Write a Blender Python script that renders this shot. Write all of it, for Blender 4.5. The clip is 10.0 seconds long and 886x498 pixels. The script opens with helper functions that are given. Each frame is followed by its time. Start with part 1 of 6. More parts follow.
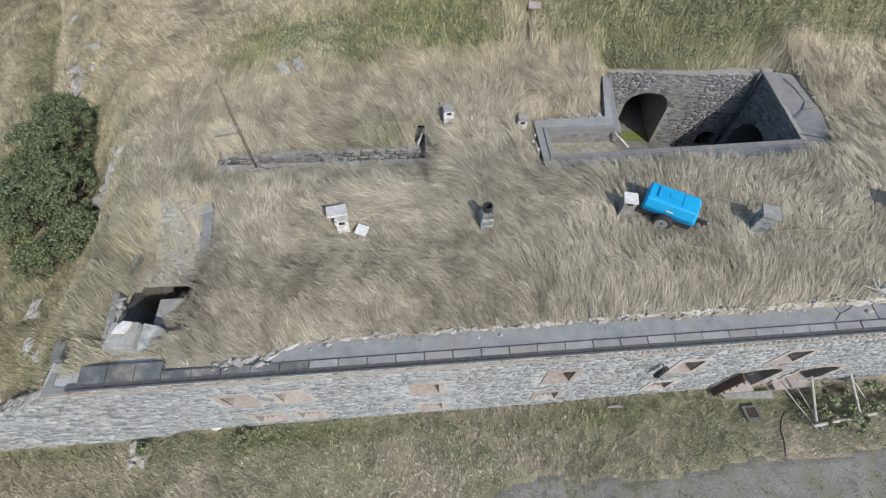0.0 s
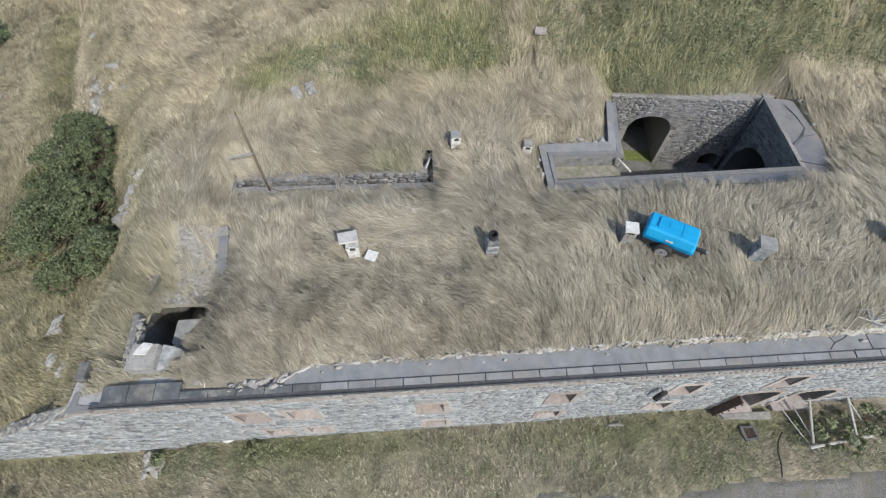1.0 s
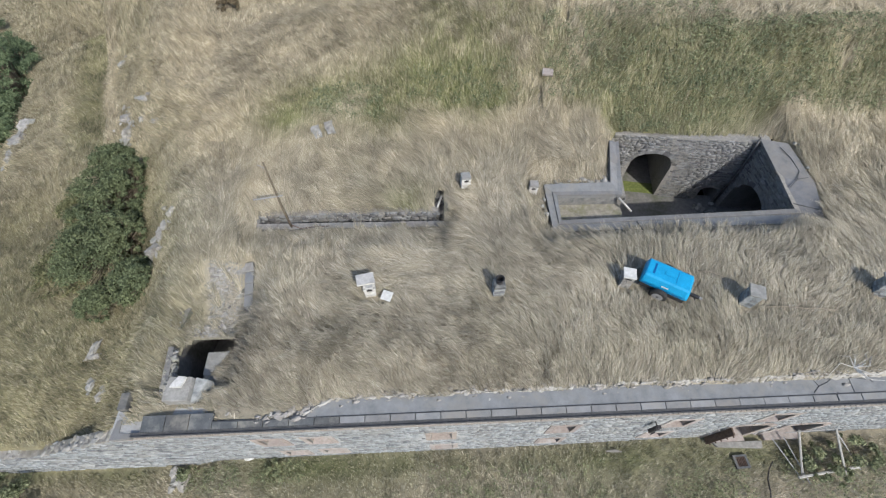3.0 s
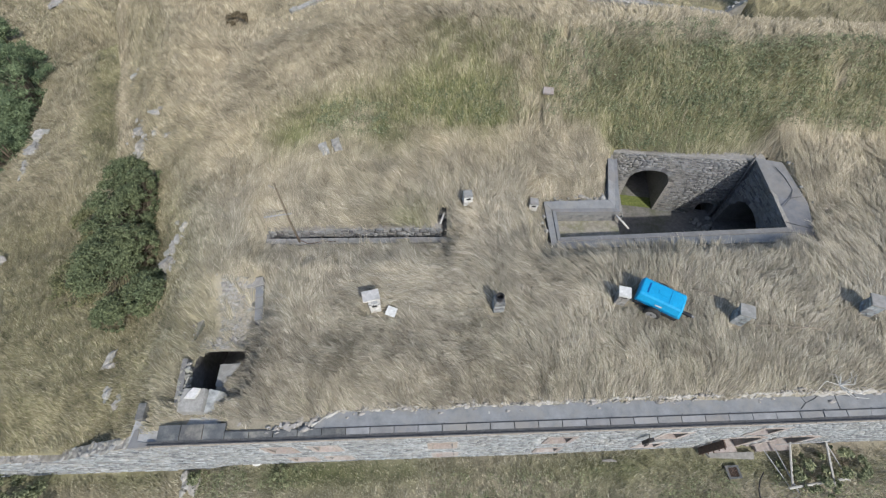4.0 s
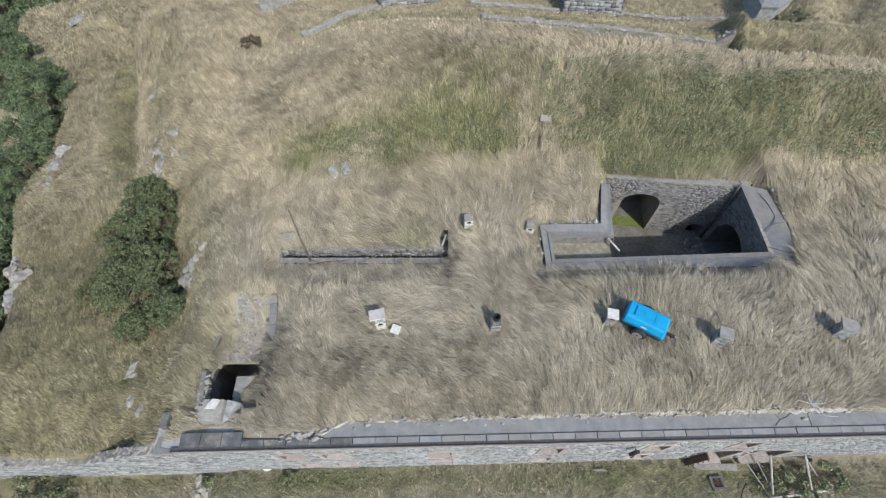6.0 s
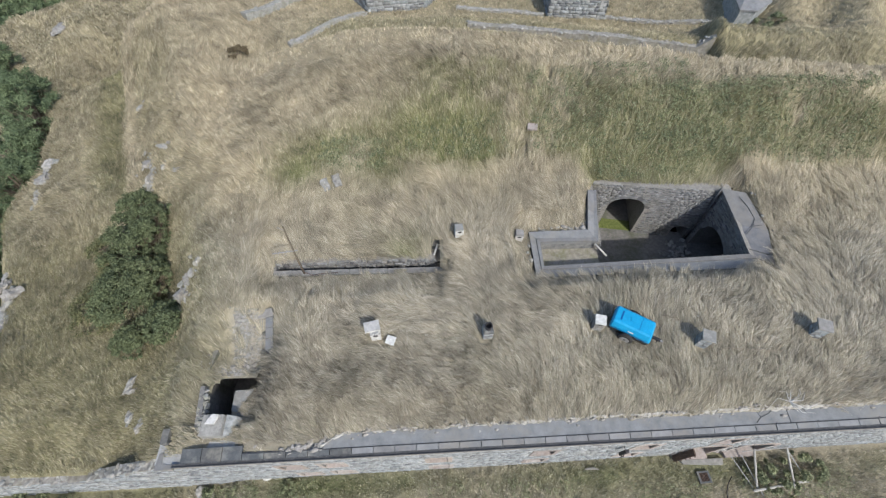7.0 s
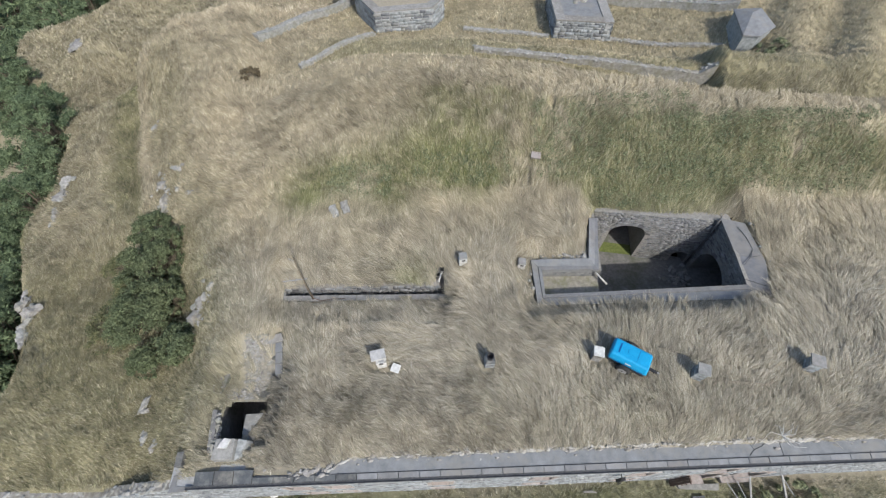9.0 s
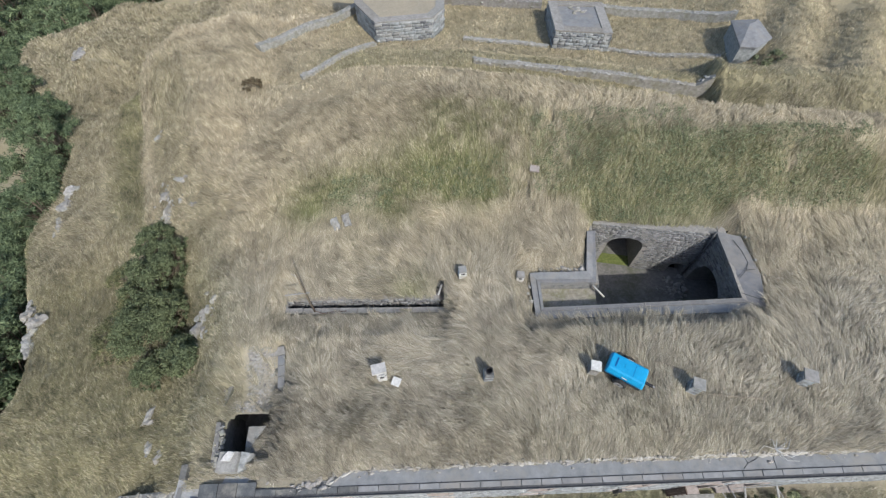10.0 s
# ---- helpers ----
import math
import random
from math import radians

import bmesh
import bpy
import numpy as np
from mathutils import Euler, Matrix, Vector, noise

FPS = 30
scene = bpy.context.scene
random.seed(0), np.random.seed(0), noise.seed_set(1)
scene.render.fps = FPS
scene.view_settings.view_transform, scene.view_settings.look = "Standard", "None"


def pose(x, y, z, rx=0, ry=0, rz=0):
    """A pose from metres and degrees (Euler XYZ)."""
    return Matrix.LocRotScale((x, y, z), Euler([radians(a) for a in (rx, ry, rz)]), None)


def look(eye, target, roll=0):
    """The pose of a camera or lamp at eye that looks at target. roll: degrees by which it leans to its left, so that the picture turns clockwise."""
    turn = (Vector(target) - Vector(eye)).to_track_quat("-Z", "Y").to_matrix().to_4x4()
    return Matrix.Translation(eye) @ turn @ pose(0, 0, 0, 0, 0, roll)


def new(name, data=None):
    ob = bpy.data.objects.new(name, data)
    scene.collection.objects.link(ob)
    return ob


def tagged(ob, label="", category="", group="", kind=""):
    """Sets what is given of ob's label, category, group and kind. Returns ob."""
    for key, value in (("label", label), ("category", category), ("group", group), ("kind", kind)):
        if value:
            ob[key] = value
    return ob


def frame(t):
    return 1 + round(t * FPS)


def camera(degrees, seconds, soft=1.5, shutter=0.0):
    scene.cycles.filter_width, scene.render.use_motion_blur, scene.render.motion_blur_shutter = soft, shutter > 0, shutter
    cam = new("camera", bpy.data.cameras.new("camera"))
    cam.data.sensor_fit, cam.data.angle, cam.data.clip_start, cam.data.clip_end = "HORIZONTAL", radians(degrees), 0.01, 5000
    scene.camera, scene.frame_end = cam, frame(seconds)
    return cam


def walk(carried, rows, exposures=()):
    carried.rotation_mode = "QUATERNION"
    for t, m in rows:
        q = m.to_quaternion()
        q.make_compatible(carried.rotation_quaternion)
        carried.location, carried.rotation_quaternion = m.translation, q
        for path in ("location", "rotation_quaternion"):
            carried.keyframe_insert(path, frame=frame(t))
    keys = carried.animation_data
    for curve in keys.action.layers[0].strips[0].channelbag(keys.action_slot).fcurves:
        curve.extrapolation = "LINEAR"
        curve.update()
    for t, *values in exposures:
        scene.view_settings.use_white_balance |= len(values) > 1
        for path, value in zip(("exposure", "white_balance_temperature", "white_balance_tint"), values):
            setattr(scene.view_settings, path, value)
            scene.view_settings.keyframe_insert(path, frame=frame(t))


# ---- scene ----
cam = camera(93.0, 10.0, soft=1.25)
METRES, EYE, TILT, LEAN, TURN = 8.6, 18.4, -56.6, 0.0, -3.1
ROWS = [
    (0.0, 0.0, 0.0, 0.0, 0.0, 0.0, 0.0),
    (0.5, -0.0038, -0.0281, 0.0481, 0.14, 0.03, -0.24),
    (1.0, -0.0114, -0.0611, 0.0987, 0.54, 0.16, -0.6),
    (1.5, -0.0177, -0.0912, 0.1412, 1.16, 0.23, -1.22),
    (2.0, -0.0255, -0.1271, 0.1922, 1.43, 0.18, -1.57),
    (2.5, -0.0315, -0.1589, 0.236, 1.34, 0.08, -1.33),
    (4.0, -0.0328, -0.2709, 0.3692, 1.71, -0.1, -1.75),
    (4.5, -0.0289, -0.3106, 0.3942, 2.1, 0.19, -2.21),
    (5.0, -0.026, -0.3562, 0.4177, 2.19, 0.35, -2.49),
    (6.5, -0.0262, -0.4498, 0.4943, 1.77, 0.35, -1.93),
    (7.0, -0.0281, -0.4724, 0.5397, 0.9, -0.07, -0.99),
    (7.5, -0.0269, -0.4901, 0.5785, 1.2, -0.08, -1.27),
    (8.0, -0.0269, -0.5107, 0.6204, 1.28, 0.05, -1.39),
    (8.5, -0.0282, -0.5291, 0.6565, 1.3, 0.08, -1.39),
    (9.0, -0.0291, -0.5493, 0.7, 1.53, 0.06, -1.65),
    (9.5, -0.0301, -0.569, 0.7419, 1.58, 0.04, -1.78),
    (10.0, -0.0296, -0.5891, 0.781, 1.53, 0.11, -1.72),
]
walk(cam, [(t, pose(0, 0, EYE, TILT, LEAN, TURN) @ pose(METRES * x, METRES * y, METRES * z, 90 + pitch, roll, yaw)) for t, x, y, z, yaw, pitch, roll in ROWS])
scene.view_settings.exposure = 0.41

# ---------------------------------------------------------------- light
SUN_EL, SUN_AZ = 42.0, 150.0
world = bpy.data.worlds.new("sky")
scene.world = world
world.use_nodes = True
wn = world.node_tree
sky = wn.nodes.new("ShaderNodeTexSky")
sky.sky_type = "NISHITA"
sky.sun_disc = False
sky.sun_elevation = radians(SUN_EL)
sky.sun_rotation = radians(SUN_AZ)
sky.dust_density = 2.0
wn.links.new(sky.outputs["Color"], wn.nodes["Background"].inputs["Color"])
wn.nodes["Background"].inputs["Strength"].default_value = 0.15
sun = bpy.data.lights.new("sun", "SUN")
sun.energy, sun.angle, sun.color = 2.95, radians(1.2), (1.0, 0.95, 0.87)
sun_ob = new("sun", sun)
sun_dir = Vector((math.sin(radians(SUN_AZ)) * math.cos(radians(SUN_EL)), math.cos(radians(SUN_AZ)) * math.cos(radians(SUN_EL)), math.sin(radians(SUN_EL))))
sun_ob.matrix_world = look(sun_dir * 60, (0, 0, 0))


# ---------------------------------------------------------------- small tools
def smooth(a, b, t):
    k = np.clip((np.asarray(t, float) - a) / (b - a), 0, 1)
    return k * k * (3 - 2 * k)


_grid = np.random.RandomState(7).rand(256, 256)


def vnoise(x, y, size, seed=0):
    """Smooth value noise, 0 to 1, with cells of that size."""
    x = np.asarray(x, float) / size + seed * 17.3
    y = np.asarray(y, float) / size + seed * 9.7
    i, j = np.floor(x).astype(int), np.floor(y).astype(int)
    u, v = x - i, y - j
    u, v = u * u * (3 - 2 * u), v * v * (3 - 2 * v)
    a, b = _grid[i % 256, j % 256], _grid[(i + 1) % 256, j % 256]
    c, d = _grid[i % 256, (j + 1) % 256], _grid[(i + 1) % 256, (j + 1) % 256]
    return (a * (1 - u) + b * u) * (1 - v) + (c * (1 - u) + d * u) * v


def fbm(x, y, size, seed=0):
    return 0.55 * vnoise(x, y, size, seed) + 0.3 * vnoise(x, y, size / 2.3, seed + 1) + 0.15 * vnoise(x, y, size / 5.1, seed + 2)


def inside(poly, x, y):
    x, y = np.asarray(x, float), np.asarray(y, float)
    r = np.zeros(x.shape, bool)
    n = len(poly)
    for k in range(n):
        (x0, y0), (x1, y1) = poly[k], poly[(k + 1) % n]
        if y0 == y1:
            continue
        hit = ((y0 > y) != (y1 > y)) & (x < (x1 - x0) * (y - y0) / (y1 - y0) + x0)
        r ^= hit
    return r


def raw_mesh(name, verts, corners, sizes, material=None, shade=False):
    """A mesh from flat arrays: corner indices and polygon sizes."""
    me = bpy.data.meshes.new(name)
    verts = np.asarray(verts, np.float32)
    sizes = np.asarray(sizes, np.int32)
    me.vertices.add(len(verts))
    me.vertices.foreach_set("co", verts.ravel())
    me.loops.add(int(sizes.sum()))
    me.loops.foreach_set("vertex_index", np.asarray(corners, np.int32).ravel())
    me.polygons.add(len(sizes))
    me.polygons.foreach_set("loop_start", np.concatenate(([0], np.cumsum(sizes)[:-1])).astype(np.int32))
    if shade:
        me.polygons.foreach_set("use_smooth", np.ones(len(sizes), bool))
    me.update(calc_edges=True)
    if material:
        me.materials.append(material)
    return me


def point_attr(me, name, values):
    at = me.attributes.new(name, "FLOAT", "POINT")
    at.data.foreach_set("value", np.asarray(values, np.float32))


def from_bm(name, bm, material, bevel=0.0, shade=False):
    if bevel:
        bmesh.ops.bevel(bm, geom=list(bm.edges), offset=bevel, segments=2, affect="EDGES", profile=0.6)
    bmesh.ops.recalc_face_normals(bm, faces=bm.faces)
    me = bpy.data.meshes.new(name)
    bm.to_mesh(me)
    bm.free()
    if shade:
        for p in me.polygons:
            p.use_smooth = True
    if material:
        me.materials.append(material)
    return me


def part(name, bm, material, parent=None, label="", bevel=0.0, shade=False, at=None):
    """One bmesh as one mesh object, under a thing or under a part."""
    ob = new(name, from_bm(name, bm, material, bevel, shade) if isinstance(bm, bmesh.types.BMesh) else bm)
    if at is not None:
        ob.matrix_basis = at
    if parent:
        ob.parent = parent
    return tagged(ob, label=label)


def thing(name, m, label, category, group="", kind=""):
    ob = new(name)
    ob.empty_display_size = 0.2
    ob.matrix_basis = m
    return tagged(ob, label, category, group, kind)


def box(bm, x0, y0, z0, x1, y1, z1, m=None):
    m = m or Matrix()
    v = [bm.verts.new(m @ Vector(p)) for p in ((x0, y0, z0), (x1, y0, z0), (x1, y1, z0), (x0, y1, z0), (x0, y0, z1), (x1, y0, z1), (x1, y1, z1), (x0, y1, z1))]
    for f in ((3, 2, 1, 0), (4, 5, 6, 7), (0, 1, 5, 4), (1, 2, 6, 5), (2, 3, 7, 6), (3, 0, 4, 7)):
        bm.faces.new([v[i] for i in f])
    return v


def new_box(*a):
    bm = bmesh.new()
    box(bm, *a)
    return bm


def hexa(bm, low, high):
    """A block from four lower and four upper corners, both in the same turn."""
    v = [bm.verts.new(p) for p in (*low, *high)]
    for f in ((3, 2, 1, 0), (4, 5, 6, 7), (0, 1, 5, 4), (1, 2, 6, 5), (2, 3, 7, 6), (3, 0, 4, 7)):
        bm.faces.new([v[i] for i in f])


def slab(bm, poly, z0, z1):
    """A prism over a polygon of (x, y) or (x, y, z); z0 below and z1 above its corners."""
    lo = [bm.verts.new((p[0], p[1], (p[2] if len(p) > 2 else 0) + z0)) for p in poly]
    hi = [bm.verts.new((p[0], p[1], (p[2] if len(p) > 2 else 0) + z1)) for p in poly]
    bm.faces.new(list(reversed(lo)))
    bm.faces.new(hi)
    for i in range(len(poly)):
        j = (i + 1) % len(poly)
        bm.faces.new((lo[i], lo[j], hi[j], hi[i]))


def tube(bm, pts, radii, sides=8):
    """A round bar through points."""
    rings = []
    for i, p in enumerate(pts):
        p = Vector(p)
        d = (Vector(pts[min(i + 1, len(pts) - 1)]) - Vector(pts[max(i - 1, 0)])).normalized()
        a = d.cross(Vector((0.31, 0.2, 0.93))).normalized()
        b = d.cross(a)
        r = radii[i] if isinstance(radii, (list, tuple)) else radii
        rings.append([bm.verts.new(p + (a * math.cos(2 * math.pi * k / sides) + b * math.sin(2 * math.pi * k / sides)) * r) for k in range(sides)])
    for r0, r1 in zip(rings, rings[1:]):
        for k in range(sides):
            bm.faces.new((r0[k], r0[(k + 1) % sides], r1[(k + 1) % sides], r1[k]))
    bm.faces.new(rings[0])
    bm.faces.new(list(reversed(rings[-1])))


def lathe(bm, profile, sides=20, m=None):
    m = m or Matrix()
    rings = [[bm.verts.new(m @ Vector((r * math.cos(2 * math.pi * k / sides), r * math.sin(2 * math.pi * k / sides), z))) for k in range(sides)] for r, z in profile]
    for r0, r1 in zip(rings, rings[1:]):
        for k in range(sides):
            bm.faces.new((r0[k], r0[(k + 1) % sides], r1[(k + 1) % sides], r1[k]))
    bm.faces.new(list(reversed(rings[0])))
    bm.faces.new(rings[-1])


def rock(bm, size, seed, sub=2, at=(0, 0, 0), rough=0.35):
    """A broken, weathered lump: a ball cut by random planes, with a rough skin."""
    rs = np.random.RandomState(seed)
    r = bmesh.ops.create_icosphere(bm, subdivisions=sub, radius=1.0)
    planes = []
    for k in range(13):
        n = Vector(rs.normal(size=3)).normalized()
        planes.append((n, rs.uniform(0.42, 0.85)))
    off = Vector((seed * 3.7, seed * 1.9, seed * 5.3))
    for v in r["verts"]:
        c = v.co.copy()
        for n, d in planes:
            e = c.dot(n) - d
            if e > 0:
                c -= n * e
        c *= 1 + noise.noise(v.co * 2.3 + off) * rough * 0.45 + noise.noise(v.co * 5.1 + off) * rough * 0.3
        v.co = Vector((c.x * size[0], c.y * size[1], c.z * size[2])) * 1.25 + Vector(at)


# ---------------------------------------------------------------- materials
def nodes_of(name):
    m = bpy.data.materials.new(name)
    m.use_nodes = True
    nt = m.node_tree
    return m, nt, nt.nodes["Principled BSDF"]


def link(nt, a, b):
    nt.links.new(a, b)


def noise_node(nt, scale, detail=4.0, rough=0.6, coord=None):
    n = nt.nodes.new("ShaderNodeTexNoise")
    n.inputs["Scale"].default_value, n.inputs["Detail"].default_value, n.inputs["Roughness"].default_value = scale, detail, rough
    if coord is not None:
        link(nt, coord, n.inputs["Vector"])
    return n


def ramp(nt, src, stops):
    r = nt.nodes.new("ShaderNodeValToRGB")
    el = r.color_ramp.elements
    while len(el) < len(stops):
        el.new(0.5)
    for e, (p, c) in zip(el, stops):
        e.position, e.color = p, (*c, 1)
    link(nt, src, r.inputs["Fac"])
    return r


def mix(nt, fac, a, b, mode="MIX"):
    m = nt.nodes.new("ShaderNodeMix")
    m.data_type, m.blend_type = "RGBA", mode
    for k, v in ((0, fac), (6, a), (7, b)):
        if isinstance(v, (int, float)):
            m.inputs[k].default_value = v
        elif isinstance(v, tuple):
            m.inputs[k].default_value = (*v, 1)
        else:
            link(nt, v, m.inputs[k])
    return m.outputs[2]


def surface(name, dark, light, scale=6.0, rough=0.85, metal=0.0, bump=0.4, stain=None, stain_scale=0.9, vary=0.0, island=False, fine=60.0):
    """A weathered surface: grain, stains and relief, in metres; vary: how far single pieces differ."""
    m, nt, bs = nodes_of(name)
    pos = nt.nodes.new("ShaderNodeNewGeometry")
    co = pos.outputs["Position"]
    n1 = noise_node(nt, scale, 5, 0.65, co)
    col = ramp(nt, n1.outputs["Fac"], [(0.3, dark), (0.7, light)]).outputs["Color"]
    n3 = noise_node(nt, fine, 3, 0.6, co)
    col = mix(nt, 0.35, col, ramp(nt, n3.outputs["Fac"], [(0.3, (0.45, 0.45, 0.45)), (0.7, (1, 1, 1))]).outputs["Color"], "MULTIPLY")
    if stain:
        n2 = noise_node(nt, stain_scale, 5, 0.7, co)
        col = mix(nt, ramp(nt, n2.outputs["Fac"], [(0.48, (0, 0, 0)), (0.66, (0.85, 0.85, 0.85))]).outputs["Color"], col, stain)
    if vary:
        if island:
            src = pos.outputs["Random Per Island"]
        else:
            src = nt.nodes.new("ShaderNodeObjectInfo").outputs["Random"]
        v = ramp(nt, src, [(0.0, (1 - vary, 1 - vary, 1 - vary * 0.93)), (0.3, (0.92, 0.9, 0.86)), (0.6, (0.97, 1.0, 1.0)), (1.0, (1 + vary * 0.55, 1 + vary * 0.55, 1 + vary * 0.53))])
        col = mix(nt, 1.0, col, v.outputs["Color"], "MULTIPLY")
    link(nt, col, bs.inputs["Base Color"])
    bs.inputs["Roughness"].default_value, bs.inputs["Metallic"].default_value = rough, metal
    bs.inputs["Specular IOR Level"].default_value = 0.3
    if bump:
        b = nt.nodes.new("ShaderNodeBump")
        b.inputs["Strength"].default_value, b.inputs["Distance"].default_value = bump, 0.02
        nb = noise_node(nt, scale * 4, 6, 0.7, co)
        link(nt, nb.outputs["Fac"], b.inputs["Height"])
        link(nt, b.outputs["Normal"], bs.inputs["Normal"])
    return m


def grass_surface(name, blades):
    """Dry straw to green by the 'green' attribute of the sward; blades differ one from another."""
    m, nt, bs = nodes_of(name)
    geo = nt.nodes.new("ShaderNodeNewGeometry")
    co = geo.outputs["Position"]
    at = nt.nodes.new("ShaderNodeAttribute")
    at.attribute_name = "green"
    earth = nt.nodes.new("ShaderNodeAttribute")
    earth.attribute_name = "bare"
    if blades:
        src = geo.outputs["Random Per Island"]
        straw = ramp(nt, src, STRAW_BLADE)
        green = ramp(nt, src, GREEN_BLADE)
    else:
        n = noise_node(nt, 7.0, 9, 0.8, co)
        src = n.outputs["Fac"]
        straw = ramp(nt, src, STRAW_GROUND)
        green = ramp(nt, src, GREEN_GROUND)
    col = mix(nt, at.outputs["Fac"], straw.outputs["Color"], green.outputs["Color"])
    big = noise_node(nt, 0.35, 4, 0.6, co)
    col = mix(nt, 0.3, col, ramp(nt, big.outputs["Fac"], [(0.3, (0.68, 0.7, 0.7)), (0.7, (1.12, 1.1, 1.05))]).outputs["Color"], "MULTIPLY")
    dry = nt.nodes.new("ShaderNodeAttribute")
    dry.attribute_name = "warm"
    col = mix(nt, 1.0, col, ramp(nt, dry.outputs["Fac"], [(0.0, (0.975, 0.99, 1.025)), (1.0, (1.03, 1.0, 0.935))]).outputs["Color"], "MULTIPLY")
    if blades:
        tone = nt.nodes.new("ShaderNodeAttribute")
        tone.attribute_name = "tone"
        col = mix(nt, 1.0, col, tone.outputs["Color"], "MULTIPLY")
    if not blades:
        soil = ramp(nt, noise_node(nt, 14.0, 6, 0.7, co).outputs["Fac"], [(0.3, (0.19, 0.18, 0.155)), (0.7, (0.36, 0.345, 0.315))])
        col = mix(nt, earth.outputs["Fac"], col, soil.outputs["Color"])
        b = nt.nodes.new("ShaderNodeBump")
        b.inputs["Strength"].default_value, b.inputs["Distance"].default_value = 0.8, 0.08
        link(nt, src, b.inputs["Height"])
        link(nt, b.outputs["Normal"], bs.inputs["Normal"])
    link(nt, col, bs.inputs["Base Color"])
    bs.inputs["Roughness"].default_value = 0.75
    bs.inputs["Specular IOR Level"].default_value = 0.2
    if blades:
        see_through(nt, bs, col, 0.25)
    return m


STRAW_BLADE = [(0.0, (0.29, 0.258, 0.202)), (0.4, (0.405, 0.364, 0.288)), (0.75, (0.49, 0.45, 0.366)), (1.0, (0.6, 0.565, 0.48))]
GREEN_BLADE = [(0.0, (0.115, 0.135, 0.065)), (0.5, (0.19, 0.215, 0.105)), (0.85, (0.28, 0.28, 0.165)), (1.0, (0.42, 0.395, 0.29))]
STRAW_GROUND = [(0.3, (0.24, 0.21, 0.155)), (0.5, (0.32, 0.285, 0.215)), (0.7, (0.41, 0.37, 0.29))]
GREEN_GROUND = [(0.3, (0.07, 0.08, 0.038)), (0.5, (0.13, 0.145, 0.068)), (0.7, (0.22, 0.225, 0.115))]


def see_through(nt, bs, col, share):
    """Lets some of the light through thin leaves and blades."""
    tr = nt.nodes.new("ShaderNodeBsdfTranslucent")
    mx = nt.nodes.new("ShaderNodeMixShader")
    mx.inputs[0].default_value = share
    link(nt, col, tr.inputs["Color"])
    link(nt, bs.outputs[0], mx.inputs[1])
    link(nt, tr.outputs[0], mx.inputs[2])
    link(nt, mx.outputs[0], nt.nodes["Material Output"].inputs["Surface"])


def leaf_surface(name, dark, light):
    m, nt, bs = nodes_of(name)
    geo = nt.nodes.new("ShaderNodeNewGeometry")
    col = ramp(nt, geo.outputs["Random Per Island"], [(0.0, dark), (0.6, light), (1.0, tuple(c * 1.5 for c in light))]).outputs["Color"]
    big = noise_node(nt, 0.8, 3, 0.6, geo.outputs["Position"])
    col = mix(nt, 0.5, col, ramp(nt, big.outputs["Fac"], [(0.3, (0.6, 0.65, 0.6)), (0.7, (1.2, 1.15, 1.0))]).outputs["Color"], "MULTIPLY")
    link(nt, col, bs.inputs["Base Color"])
    bs.inputs["Roughness"].default_value = 0.7
    bs.inputs["Specular IOR Level"].default_value = 0.15
    see_through(nt, bs, col, 0.2)
    return m


M_GROUND = grass_surface("dry_sward", False)
M_BLADE = grass_surface("dry_grass", True)
M_STONE = surface("rubble_stone", (0.16, 0.178, 0.192), (0.37, 0.394, 0.412), 4.0, 0.9, 0, 0.6, (0.265, 0.272, 0.27), 0.5, 0.5)
M_STONE_I = surface("rubble_stone_joined", (0.16, 0.178, 0.192), (0.37, 0.394, 0.412), 4.0, 0.9, 0, 0.6, (0.265, 0.272, 0.27), 0.5, 0.5, True)
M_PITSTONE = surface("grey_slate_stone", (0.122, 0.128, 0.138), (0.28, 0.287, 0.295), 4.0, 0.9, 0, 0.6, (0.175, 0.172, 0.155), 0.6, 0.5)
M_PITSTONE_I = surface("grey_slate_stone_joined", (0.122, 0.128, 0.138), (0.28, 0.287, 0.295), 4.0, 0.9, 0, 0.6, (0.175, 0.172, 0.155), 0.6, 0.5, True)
M_MORTAR = surface("lime_mortar", (0.3, 0.315, 0.322), (0.445, 0.463, 0.47), 9.0, 0.95, 0, 0.5, (0.24, 0.244, 0.242), 0.7)
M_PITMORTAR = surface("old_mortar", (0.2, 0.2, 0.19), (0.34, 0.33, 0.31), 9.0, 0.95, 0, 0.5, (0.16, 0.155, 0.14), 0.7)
M_LEAD = surface("grey_coping", (0.155, 0.163, 0.175), (0.235, 0.245, 0.258), 2.5, 0.75, 0, 0.25, (0.21, 0.205, 0.195), 1.1, 0.12)
M_SLATE = surface("dark_slab", (0.06, 0.067, 0.075), (0.115, 0.122, 0.13), 3.0, 0.7, 0, 0.25, (0.2, 0.2, 0.19), 1.3, 0.12)
M_BLACK = surface("gutter_metal", (0.05, 0.054, 0.06), (0.1, 0.106, 0.115), 6.0, 0.5, 0.0, 0.15)
M_BRICK = surface("pink_brick", (0.275, 0.24, 0.225), (0.41, 0.365, 0.345), 7.0, 0.9, 0, 0.4, (0.37, 0.36, 0.352), 1.6, 0.2)
M_BROWN = surface("brown_boards", (0.075, 0.052, 0.042), (0.15, 0.105, 0.085), 7.0, 0.8, 0, 0.3)
M_BLIND = surface("brown_infill", (0.17, 0.14, 0.122), (0.28, 0.235, 0.205), 6.0, 0.9, 0, 0.3, (0.22, 0.2, 0.18), 1.5)
